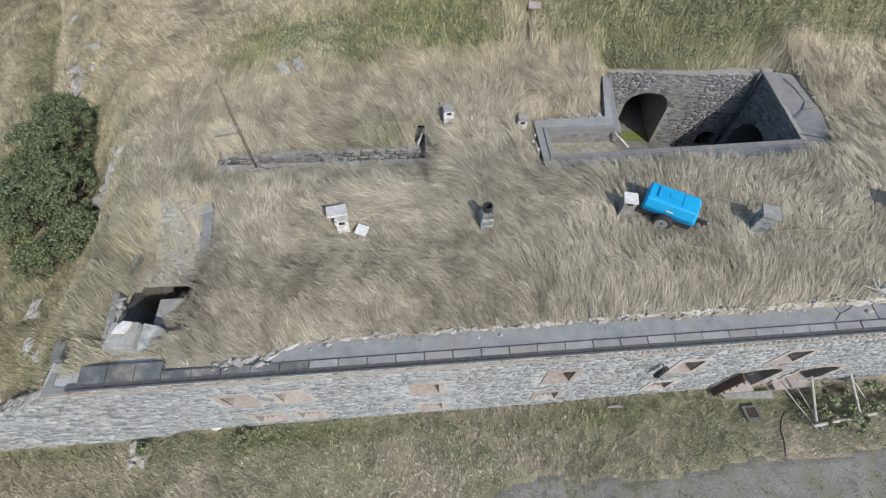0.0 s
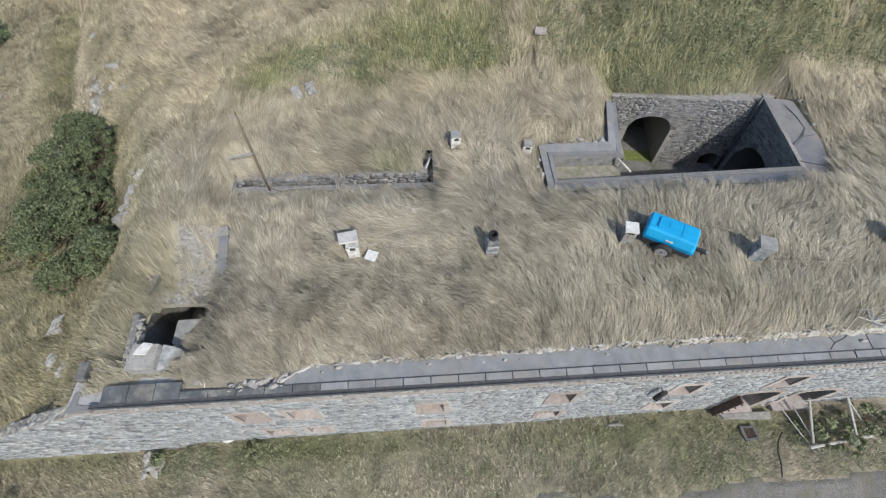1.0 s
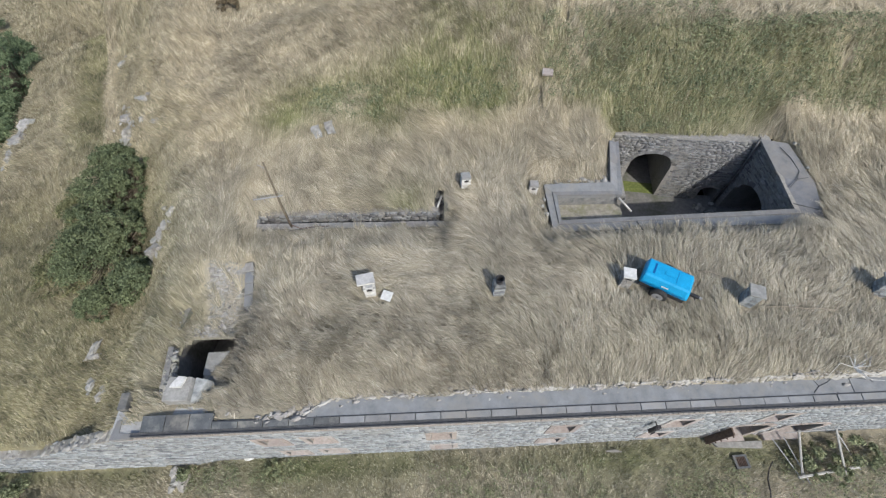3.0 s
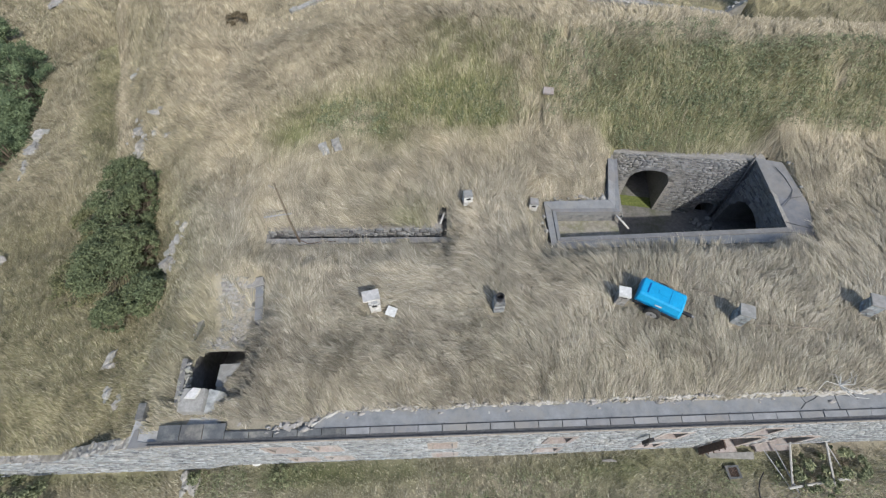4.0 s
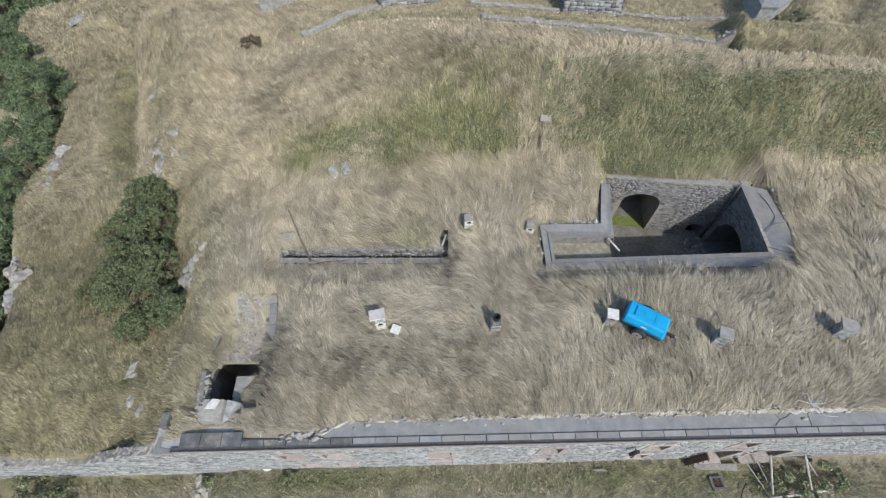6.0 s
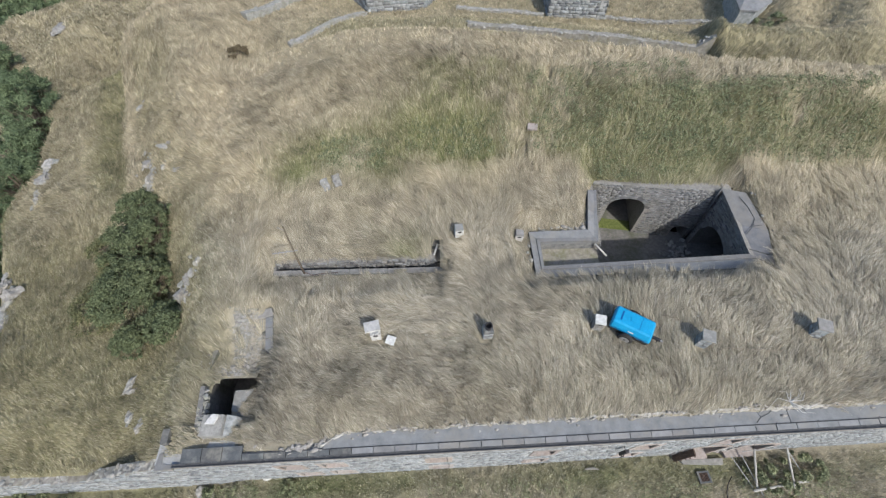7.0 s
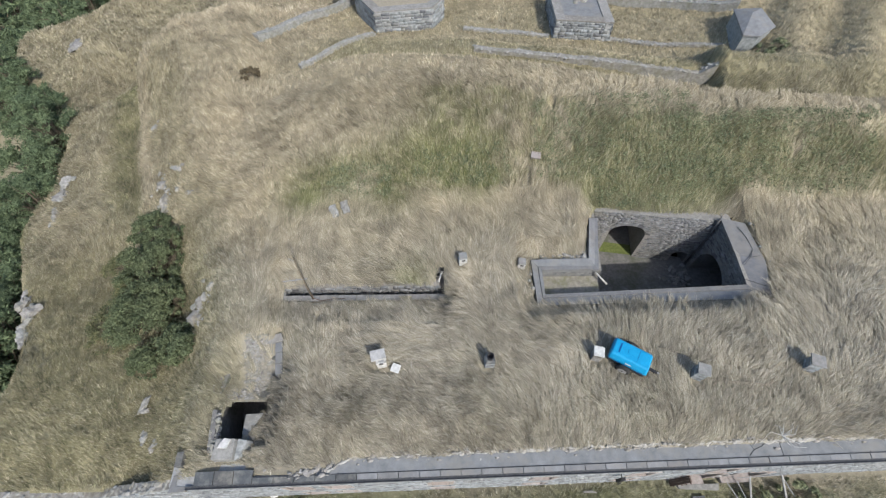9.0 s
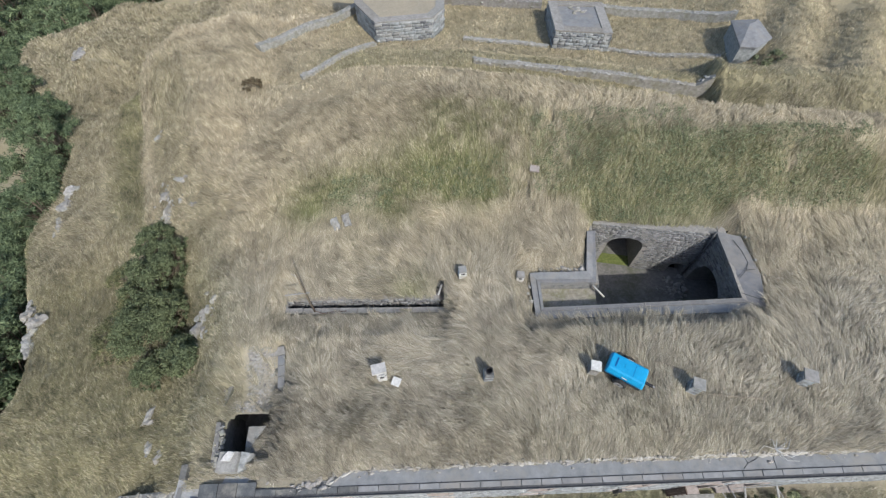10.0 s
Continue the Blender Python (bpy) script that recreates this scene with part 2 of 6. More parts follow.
M_PALE = surface("pale_stone", (0.46, 0.46, 0.45), (0.68, 0.68, 0.67), 8.0, 0.85, 0, 0.4, (0.38, 0.38, 0.36), 1.8, 0.12)
M_CRUST = surface("crumbled_mortar", (0.3, 0.292, 0.275), (0.5, 0.49, 0.47), 11.0, 0.95, 0, 0.6, (0.3, 0.28, 0.235), 1.5, 0.2)
M_SCREE = surface("grey_scree", (0.19, 0.188, 0.18), (0.4, 0.395, 0.38), 5.0, 0.95, 0, 0.6, (0.2, 0.195, 0.15), 1.5, 0.35)
M_CONC = surface("concrete", (0.2, 0.2, 0.195), (0.34, 0.335, 0.325), 6.0, 0.9, 0, 0.4, (0.19, 0.185, 0.175), 1.4, 0.12)
M_GRAVEL = surface("gravel", (0.115, 0.114, 0.108), (0.275, 0.27, 0.258), 16.0, 0.95, 0, 0.9, (0.15, 0.15, 0.105), 1.1)
# earth of the floors; on stair walls and deep tunnel it stands for shade
M_PITFLOOR = surface("dirt_and_shade", (0.13, 0.13, 0.125), (0.24, 0.235, 0.225), 5.0, 0.9, 0, 0.6, (0.09, 0.10, 0.065), 0.7)
M_MOSS = surface("mossy_floor", (0.08, 0.11, 0.03), (0.2, 0.23, 0.08), 6.0, 0.95, 0, 0.6)
M_SAND = surface("dry_earth", (0.2, 0.19, 0.16), (0.35, 0.33, 0.285), 6.0, 0.95, 0, 0.6, (0.15, 0.155, 0.09), 1.6)
M_WOOD = surface("weathered_wood", (0.2, 0.165, 0.125), (0.4, 0.345, 0.28), 9.0, 0.85, 0, 0.4)
M_WHITEWOOD = surface("bleached_timber", (0.3, 0.3, 0.285), (0.48, 0.48, 0.46), 9.0, 0.8, 0, 0.3)
M_BLUE = surface("blue_enamel", (0.006, 0.26, 0.52), (0.012, 0.34, 0.64), 1.2, 0.38, 0.0, 0.03, None, 1, 0, False, 20.0)
M_BLUEDARK = surface("dark_blue_enamel", (0.004, 0.08, 0.26), (0.006, 0.11, 0.33), 2.0, 0.4, 0.0, 0.05)
M_RUBBER = surface("tyre_rubber", (0.02, 0.02, 0.02), (0.045, 0.045, 0.045), 12.0, 0.8, 0, 0.3)
M_STEEL = surface("dull_steel", (0.26, 0.265, 0.27), (0.42, 0.425, 0.43), 8.0, 0.5, 0.4, 0.15)
M_CHASSIS = surface("black_chassis", (0.018, 0.018, 0.02), (0.05, 0.05, 0.055), 6.0, 0.6, 0, 0.2)
M_LEAF = leaf_surface("bush_leaf", (0.045, 0.062, 0.036), (0.14, 0.17, 0.1))
M_SCRUB = leaf_surface("dead_scrub", (0.055, 0.046, 0.032), (0.13, 0.108, 0.075))
M_OLIVE = leaf_surface("dry_leaf", (0.07, 0.08, 0.042), (0.17, 0.175, 0.1))
M_LEAF2 = leaf_surface("tree_leaf", (0.05, 0.078, 0.048), (0.14, 0.185, 0.11))
M_LEAF3 = leaf_surface("weed_leaf", (0.095, 0.12, 0.072), (0.225, 0.25, 0.16))
M_BARK = surface("bark", (0.09, 0.075, 0.055), (0.2, 0.17, 0.13), 12.0, 0.9, 0, 0.6)
M_LIMESTONE = surface("limestone", (0.21, 0.21, 0.2), (0.42, 0.415, 0.4), 5.0, 0.9, 0, 0.7, (0.24, 0.24, 0.205), 1.5, 0.2)
M_OLDBRICK = surface("weathered_brick", (0.27, 0.25, 0.238), (0.38, 0.36, 0.345), 7.0, 0.9, 0, 0.4, (0.31, 0.31, 0.305), 0.8, 0.2)


# ---------------------------------------------------------------- the plan of the ground
PIT = [(5.0, 12.1), (16.35, 12.4), (16.4, 16.9), (9.0, 18.1), (8.45, 16.9), (8.05, 14.15), (5.0, 14.15)]
PIT_EDGE = [(4.7, 11.7), (16.75, 11.95), (17.2, 13.7), (17.0, 16.3), (16.0, 17.05), (8.95, 18.1), (8.35, 16.9), (7.85, 14.5), (4.7, 14.5)]
STAIR = [(-10.0, 5.75), (-9.12, 5.75), (-9.12, 6.86), (-8.05, 6.9), (-8.05, 8.5), (-8.22, 8.5), (-8.3, 7.35), (-9.45, 7.38), (-9.95, 7.25), (-10.22, 6.7)]
GAP = [(-8.3, 12.62), (0.0, 12.58), (0.0, 13.7), (-0.28, 13.7), (-0.28, 12.98), (-8.3, 13.0)]


def expand(poly, d):
    """A polygon (corners anticlockwise) pushed outwards by d."""
    out = []
    for k in range(len(poly)):
        p, q, r = Vector(poly[k - 1]), Vector(poly[k]), Vector(poly[(k + 1) % len(poly)])
        a, b = (q - p).normalized(), (r - q).normalized()
        n = Vector((a.y + b.y, -a.x - b.x))
        n = n.normalized() if n.length > 1e-3 else Vector((a.y, -a.x))
        out.append(tuple(q + n * d))
    return out


RUIN, TRENCH = expand(STAIR, 0.1), expand(GAP, 0.12)
FACE_Y, FACE_SLOPE = 4.2, 0.02
FACE = pose(0, FACE_Y, 0, 0, 0, math.degrees(math.atan(FACE_SLOPE)))


def face_y(x):
    return FACE_Y + FACE_SLOPE * np.asarray(x, float)


def away(poly, x, y, closed=True):
    """Distance to the outline of a polygon."""
    x, y = np.asarray(x, float), np.asarray(y, float)
    best = np.full(x.shape, 1e9)
    n = len(poly)
    for k in range(n if closed else n - 1):
        (x0, y0), (x1, y1) = poly[k], poly[(k + 1) % n]
        dx, dy = x1 - x0, y1 - y0
        t = np.clip(((x - x0) * dx + (y - y0) * dy) / (dx * dx + dy * dy), 0, 1)
        best = np.minimum(best, np.hypot(x - x0 - t * dx, y - y0 - t * dy))
    return best


def hill_edge(y):
    y = np.asarray(y, float)
    return -11.3 - 0.46 * np.clip(y - 12.0, 0, 9) - 0.44 * np.clip(y - 21.0, 0, 17) - 0.2 * np.clip(y - 38.0, 0, 20) - 0.2 * np.sin(y * 0.6)


BANK = [(-17.4, 14.0), (-19.6, 20.0), (-22.6, 25.9), (-23.8, 29.3), (-24.5, 31.6), (-24.9, 34.3), (-24.4, 36.3), (-23.1, 37.6), (-21.4, 39.0), (-17.9, 41.5), (-13.7, 43.3), (-7.7, 46.7), (2.0, 52.0)]


GULLY = [(5.3, 20.3), (5.02, 19.5), (5.1, 18.9), (5.4, 18.2)]


def past_bank(x, y):
    """Metres beyond the brink of the western bank; negative on the fort's side."""
    d = away(BANK, x, y, False)
    return np.where(inside(BANK + [(40, 60), (40, 0), (-17.4, 0)], x, y), -d, d)


def hill_rim(y):
    """How far below the hill's shoulder its wooded edge lies."""
    y = np.asarray(y, float)
    return 11.9 + 1.2 * np.sin(y * 0.35) + 1.6 * smooth(22, 32, y) + 9.0 * smooth(36, 48, y) + 2.6 * smooth(8, 14, y) * (1 - smooth(20, 27, y))


def crest_line(x):
    """The rampart's crest, seen in plan."""
    return np.interp(x, (-20, -14.4, -10, -6.4, -2, 1.8, 9.3, 15, 19, 30, 60), (29.0, 29.7, 30.8, 31.1, 30.0, 28.8, 25.9, 24.2, 23.3, 22.0, 20.0))


def crest_height(x):
    return np.interp(x, (-20, -14.4, -10, -6.4, -2, 1.8, 9.3, 19, 60), (5.7, 5.95, 7.15, 8.0, 8.8, 9.3, 9.75, 9.8, 9.5))


def wall_line(x):
    """The retaining wall beyond the sunken way."""
    return np.interp(x, (-20, 1.5, 9.2, 19.5, 60), (36.0, 32.8, 31.3, 29.0, 20.0))


def WAY_Z(x):
    return np.interp(x, (-20, -14, -8, 2, 9, 19, 24, 60), (5.5, 5.5, 6.1, 7.3, 7.2, 6.3, 7.4, 7.0))


def ground_z(x, y):
    x, y = np.asarray(x, float), np.asarray(y, float)
    # terrace over the vaults, rising from the eaves
    z = 6.12 + 0.7 * smooth(4.4, 6.7, y) + 0.2 * smooth(8, 16, x) + 0.5 * np.exp(-((x + 10.3) / 2.0) ** 2 - ((y - 12.5) / 4) ** 2)
    z = z + 0.1 * smooth(2, 6, x) * smooth(7, 9, y) * (1 - smooth(10.5, 12, y))
    # rampart: bank, rounded top and crest line, then the sunken way behind it
    crest, top = crest_line(x), crest_height(x)
    foot = 17.4 - 1.2 * smooth(6, 16, x) * (1 - smooth(16, 20, x))
    z = z + 0.4 * np.exp(-((x + 6.3) / 3.0) ** 2 - ((y - 18.2) / 2.6) ** 2)
    k = np.clip((y - foot) / (crest - foot), 0, 1)
    lift = (top - 6.85) * smooth(-18, -13.5, x)
    b = y - crest
    z = z + lift * smooth(0.0, 0.8, k)
    way = WAY_Z(x)
    drop = np.clip(top - way, 0.3, 9) * (0.4 * np.clip(b / 2.6, 0, 1) + 0.6 * smooth(-0.2, 2.6, b))
    z = z - np.where(b > 0, drop, 0) * smooth(-17, -14, x)
    # ground beyond the retaining wall, falling to the far works
    yw = wall_line(x)
    beyond = smooth(yw - 0.1, yw + 0.25, y) * smooth(-1, 2.5, x) * (1 - smooth(19.2, 20.5, x))
    z = z + beyond * (7.45 - np.minimum(way, 7.45))
    far = 4.55 + 0.7 * smooth(17, 24, x)
    g = smooth(yw + 0.3, yw + 7.2, y) * smooth(-19, -13, x)
    z = np.where(b > 2.0, z * (1 - g) + (far + 0.9 * (1 - smooth(-16, -9, x))) * g, z)
    z = z + 1.9 * smooth(19.0, 19.8, x) * np.exp(-((x - 19.8) / 5.0) ** 2 - ((y - 29.6) / 2.6) ** 2)
    z = z + (1.6 * smooth(23, 29, x) + 0.55 * np.sin((x - 0.75 * y) * 0.95) * smooth(25, 30, x)) * smooth(25, 31, y)
    # hillside to the west
    d = hill_edge(y) - x
    low = 3.05 * smooth(-0.9, 3.9, d) + (0.75 + 1.0 * smooth(8, 17, y)) * smooth(3.0, 8.5, d)
    p = past_bank(x, y)
    scarp = 0.8 + 2.6 * smooth(31, 37, y)
    bank = (3.2 + 0.6 * smooth(20, 25, y)) * np.clip((d + 0.9) / 5.8, 0, 1) * (1 - 0.62 * smooth(30, 37, y)) + scarp * smooth(-0.1, 1.1 + 0.5 * smooth(30, 37, y), p) - 0.55 * smooth(1.5, 4.5, p) * (1 - smooth(33, 38, y))
    bank = bank + 2.7 * smooth(2.0, 8.5, p)
    bank = bank - 0.16 * np.exp(-((p + 0.35) / 0.5) ** 2)
    k = smooth(16, 21, y)
    z = z - low * (1 - k) - bank * k + 0.8 * np.exp(-((d - 12.0) / 2.0) ** 2) * smooth(14, 20, y) + 0.25 * np.exp(-((d + 0.8) / 1.0) ** 2) * smooth(17, 22, y)
    rim = hill_rim(y)
    z = z - 5.0 * smooth(rim, rim + 3.0, d) - 9 * smooth(rim + 2, 40, d) - 30 * smooth(40, 140, d)
    z = z + 2.4 * np.exp(-((x + 35.2) / 3.2) ** 2 - ((y - 44.5) / 4.5) ** 2)
    over = (y - 51.0) - 0.8 * (x + 44.0)
    z = z + (0.5 * np.exp(-(over / 2.0) ** 2) - 3.6 * smooth(0.3, 6.0, over)) * (1 - smooth(-26, -17, x)) * smooth(-62, -54, x)
    # outer country
    z = z - 10 * smooth(60, 160, y) - 8 * smooth(60, 150, x)
    # worn gully down the bank
    z = z - 0.3 * np.exp(-(away(GULLY, x, y, False) / 0.14) ** 2) - 0.35 * np.exp(-((x - 6.75) / 0.22) ** 2 - ((y - 23.75) / 0.5) ** 2)
    # turf falls to the copings of the yard, the trench and the old stair
    east = smooth(15.8, 16.8, x) * (1 - smooth(15.9, 17.2, y))
    z = np.minimum(z, 6.02 + 0.38 * smooth(14.4, 17.6, y) + (0.5 - 0.32 * east) * smooth(0.0, 1.2, away(PIT_EDGE, x, y)) + (1.6 - 1.42 * east) * np.clip(away(PIT_EDGE, x, y) - 0.9, 0, 99) + 3.0 * np.clip(x - 24, 0, 99) + 0.3 * smooth(13.0, 16.0, y) * smooth(15.5, 16.5, x) + 0.3 * smooth(16.6, 17.0, x))
    tr = np.abs(y - 12.3) + 3.0 * np.clip(np.maximum(-8.4 - x, x - 0.3), 0, 99)
    z = np.where(y < 12.62, np.minimum(z, 6.02 + 0.8 * smooth(-0.6, 2.8, tr) + 2.0 * np.clip(tr - 1.8, 0, 99)), z)
    tn = y - 12.98
    z = np.where(y >= 12.62, np.minimum(z, 6.32 + 0.12 * smooth(-7.5, -5, x) + 0.5 * np.clip(tn, 0, 99) + 2.0 * np.clip(np.maximum(-8.7 - x, x - 0.1), 0, 99)), z)
    z = z - 1.3 * smooth(-10.5, -9.9, x) * (1 - smooth(-8.2, -7.95, x)) * smooth(5.5, 6.5, y) * (1 - smooth(8.0, 10.6, y))
    z = z - 0.45 * smooth(-9.0, -8.5, x) * (1 - smooth(-7.9, -7.3, x)) * smooth(7.5, 8.2, y) * (1 - smooth(10.0, 10.8, y))
    hole = 5.66 + 1.1 * np.clip(x + 8.0, 0, 99) + 3.0 * np.clip(5.4 - y, 0, 99) + 2.2 * np.clip(y - 8.5, 0, 99) + 1.2 * np.clip(-10.3 - x, 0, 99)
    z = np.where((x > -12.5) & (x < -6) & (y > 4.9), np.minimum(z, hole), z)
    z = np.where((x > -8.3) & (x < -6), np.minimum(z, 6.2 + 0.6 * np.clip(x + 7.5, 0, 99) + 3.0 * np.clip(np.maximum(y - 10.5, 8.3 - y), 0, 99)), z)
    z = np.where((x > -11.6) & (x < -7.9) & (y < 5.4), np.minimum(z, 5.98 + 0.12 * smooth(-8.6, -8.0, x) + 1.2 * np.clip(-10.3 - x, 0, 99)), z)
    brow = y - (17.85 - 0.167 * (x - 8.95))
    z = np.where(inside(PIT_EDGE, x, y), np.minimum(z, np.where(brow > 0.12, 6.3 + 0.05 * (x - 8.95), 5.75)), z)
    off = y - face_y(x)
    near = 0.1 + 0.45 * smooth(-5.4, -4.0, x)
    z = np.where(off < 1.6, np.minimum(z, 5.93 + 0.9 * smooth(0.0, 0.55, off - near) + 9 * (x < -11.6)), z)
    # court below the front
    court = -0.72 + 0.3 * smooth(5, 9, x) - 0.9 * (1 - smooth(-12.5, -10.3, x)) - 2.0 * smooth(20, 45, -x) + 0.02 * (4 - y)
    front = y < face_y(x) + 0.25
    z = np.where(front, court, z)
    z = z + np.where(front, 0.14, 0.2) * (fbm(x, y, 2.2, 3) - 0.5) + 0.1 * (vnoise(x, y, 0.55, 5) - 0.5)
    return z


def greenness(x, y):
    x, y = np.asarray(x, float), np.asarray(y, float)
    n = fbm(x, y, 3.0, 11)
    g = 0.1 + 0.2 * (n - 0.5)
    foot = 18.6 - 1.9 * smooth(7, 10, x) * (1 - 0.7 * smooth(14.8, 16.8, x)) + 0.9 * np.exp(-((x - 3.0) / 2.2) ** 2) + 1.2 * (fbm(x, y, 1.6, 13) - 0.5)
    crest = crest_line(x) - 2.6 + 0.9 * smooth(10, 18, x) + 1.5 * (fbm(x, y, 2.0, 14) - 0.5)
    slope = smooth(foot - 0.5, foot + 0.7, y) * (1 - smooth(crest - 1.2, crest + 0.5, y)) * smooth(-2.5, 1, x)
    g = g + 0.62 * slope * smooth(0.3, 0.62, 0.6 * fbm(x, y, 1.3, 15) + 0.45 * n + 0.1 * smooth(5, 12, x))
    for cx, cy, r in ((-4.6, 20.0, 2.4), (-1.5, 21.5, 2.0), (2.0, 19.2, 1.2), (-7.6, 19.6, 1.9), (-8.0, 18.0, 1.0), (-1.6, 13.2, 0.9), (-2.7, 18.6, 1.3), (0.6, 20.4, 1.3), (2.9, 19.8, 0.8)):
        g = g + 0.6 * np.exp(-((x - cx) ** 2 + (y - cy) ** 2) / r ** 2) * smooth(0.25, 0.6, n + 0.1)
    d = hill_edge(y) - x
    g = g + (0.42 - 0.2 * smooth(13, 20, y)) * smooth(-2.8, 1.5, d)
    behind = y - crest_line(x)
    g = g + (0.34 * smooth(1.0, 2.4, behind) * (1 - smooth(6.0, 9.0, behind)) + 0.15 * smooth(6, 10, behind)) * smooth(-13, -7, x)
    p = past_bank(x, y)
    g = g + ((0.34 + 0.2 * smooth(32, 37, y)) * smooth(0.3, 0.9, p) * (1 - smooth(1.8 + 2.0 * smooth(32, 37, y), 3.6 + 4.0 * smooth(32, 37, y), p)) - 0.22 * np.exp(-((p + 0.4) / 0.6) ** 2)) * smooth(18, 23, y)
    g = g + smooth(1.0, 4.0, (y - 51.0) - 0.8 * (x + 44.0)) * (1 - smooth(-30, -22, x)) + smooth(14.5, 17, d) * (y < 36)
    front = y < face_y(x) + 0.25
    g = np.where(front, 0.3 + 1.0 * (n - 0.5) + 0.3 * np.exp(-((y - 3.6) / 0.6) ** 2), g)
    return np.clip(g, 0, 1)


def warmth(x, y):
    """Bleached grey grass on the roof, yellower straw on the banks and slopes."""
    x, y = np.asarray(x, float), np.asarray(y, float)
    w = np.maximum(smooth(10, 20, y), smooth(-1.5, 1.5, hill_edge(y) - x)) * np.where(y < face_y(x), 0.3, 1.0)
    return np.clip(w + 0.35 * (fbm(x, y, 3.5, 71) - 0.5), 0, 1)


def path_mask(x, y):
    """Gravel of the court's drive."""
    x, y = np.asarray(x, float), np.asarray(y, float)
    e = 1.25 + 0.35 * np.sin(x * 0.5) * 0.4 + 0.5 * (vnoise(x, y, 1.2, 21) - 0.5) + 0.03 * (x - 5)
    return smooth(-0.25, 0.25, e - y) * smooth(1.2, 3.2, x + 0.8 * (vnoise(x, y, 1.0, 22) - 0.5) + (0.8 - y) * 0.6)


# ground sheet: fine near the fort, coarse to the horizon
xs = np.concatenate((-np.geomspace(1500, 58, 18), np.arange(-56, -35, 0.4), np.arange(-35, 36.01, 0.22), np.geomspace(38, 1500, 22)))
ys = np.concatenate((-np.geomspace(1500, 7, 22), np.arange(-6, 54.01, 0.22), np.arange(54.3, 72, 0.45), np.geomspace(73, 1800, 20)))
# a row of lines close to the front wall keeps the step between court and terrace inside it
gx, gy = np.meshgrid(xs, ys)
gz = ground_z(gx, gy) - 0.08
nx, ny = len(xs), len(ys)
idx = np.arange(nx * ny).reshape(ny, nx)
quads = np.stack((idx[:-1, :-1], idx[:-1, 1:], idx[1:, 1:], idx[1:, :-1]), -1).reshape(-1, 4)
cxy = np.stack((gx, gy), -1).reshape(-1, 2)[quads].mean(1)
gone = inside(PIT, cxy[:, 0], cxy[:, 1]) | inside(RUIN, cxy[:, 0], cxy[:, 1]) | inside(TRENCH, cxy[:, 0], cxy[:, 1])
qz = gz.ravel()[quads]
step = (np.ptp(qz, axis=1) > 1.5) & (np.abs(cxy[:, 1] - face_y(cxy[:, 0])) < 1.2) & (cxy[:, 0] > -11.3) & (cxy[:, 0] < 34)
quads = quads[~(gone | step)]
me = raw_mesh("ground", np.stack((gx, gy, gz), -1).reshape(-1, 3), quads, np.full(len(quads), 4), M_GROUND, True)
point_attr(me, "green", greenness(gx, gy).ravel())
point_attr(me, "warm", warmth(gx, gy).ravel())
edge_bare = smooth(0.55, 0.1, np.abs(gy - face_y(gx) - 0.95)) * smooth(-9.5, -8, gx) * (0.4 + fbm(gx, gy, 0.8, 31))
worn = 0.45 * np.exp(-((gx + 8.2) / 2.2) ** 2 - ((gy - 5.6) / 0.9) ** 2)
slope_bare = 0.2 * smooth(0.55, 0.75, fbm(gx, gy, 2.0, 41)) * smooth(-12, -18, gx)
point_attr(me, "bare", np.clip(0.8 * np.exp(-(away(GULLY, gx, gy, False) / 0.2) ** 2) + edge_bare * 0.6 + worn + slope_bare + smooth(-10.9, -10.5, gx) * (1 - smooth(-8.3, -8.0, gx)) * (0.75 * smooth(7.3, 7.6, gy) * (1 - smooth(9.8, 10.4, gy)) * smooth(-9.7, -9.3, gx)), 0, 1).ravel())
tagged(new("ground", me), "hummocky dry grassland over and around the fort", "ground", kind="structure")

# gravel drive in the court
px, py = np.meshgrid(np.arange(0.5, 34.01, 0.2), np.arange(-9, 2.41, 0.2))
pm = path_mask(px, py)
pz = ground_z(px, py) - 0.08 + np.where(pm > 0.5, 0.03, -0.06)
pidx = np.arange(px.size).reshape(px.shape)
pq = np.stack((pidx[:-1, :-1], pidx[:-1, 1:], pidx[1:, 1:], pidx[1:, :-1]), -1).reshape(-1, 4)
pq = pq[pm.ravel()[pq].max(1) > 0.35]
tagged(new("gravel_path", raw_mesh("gravel_path", np.stack((px, py, pz), -1).reshape(-1, 3), pq, np.full(len(pq), 4), M_GRAVEL, True)), "pale grey gravel drive with ragged grassy edge", "path", kind="structure")


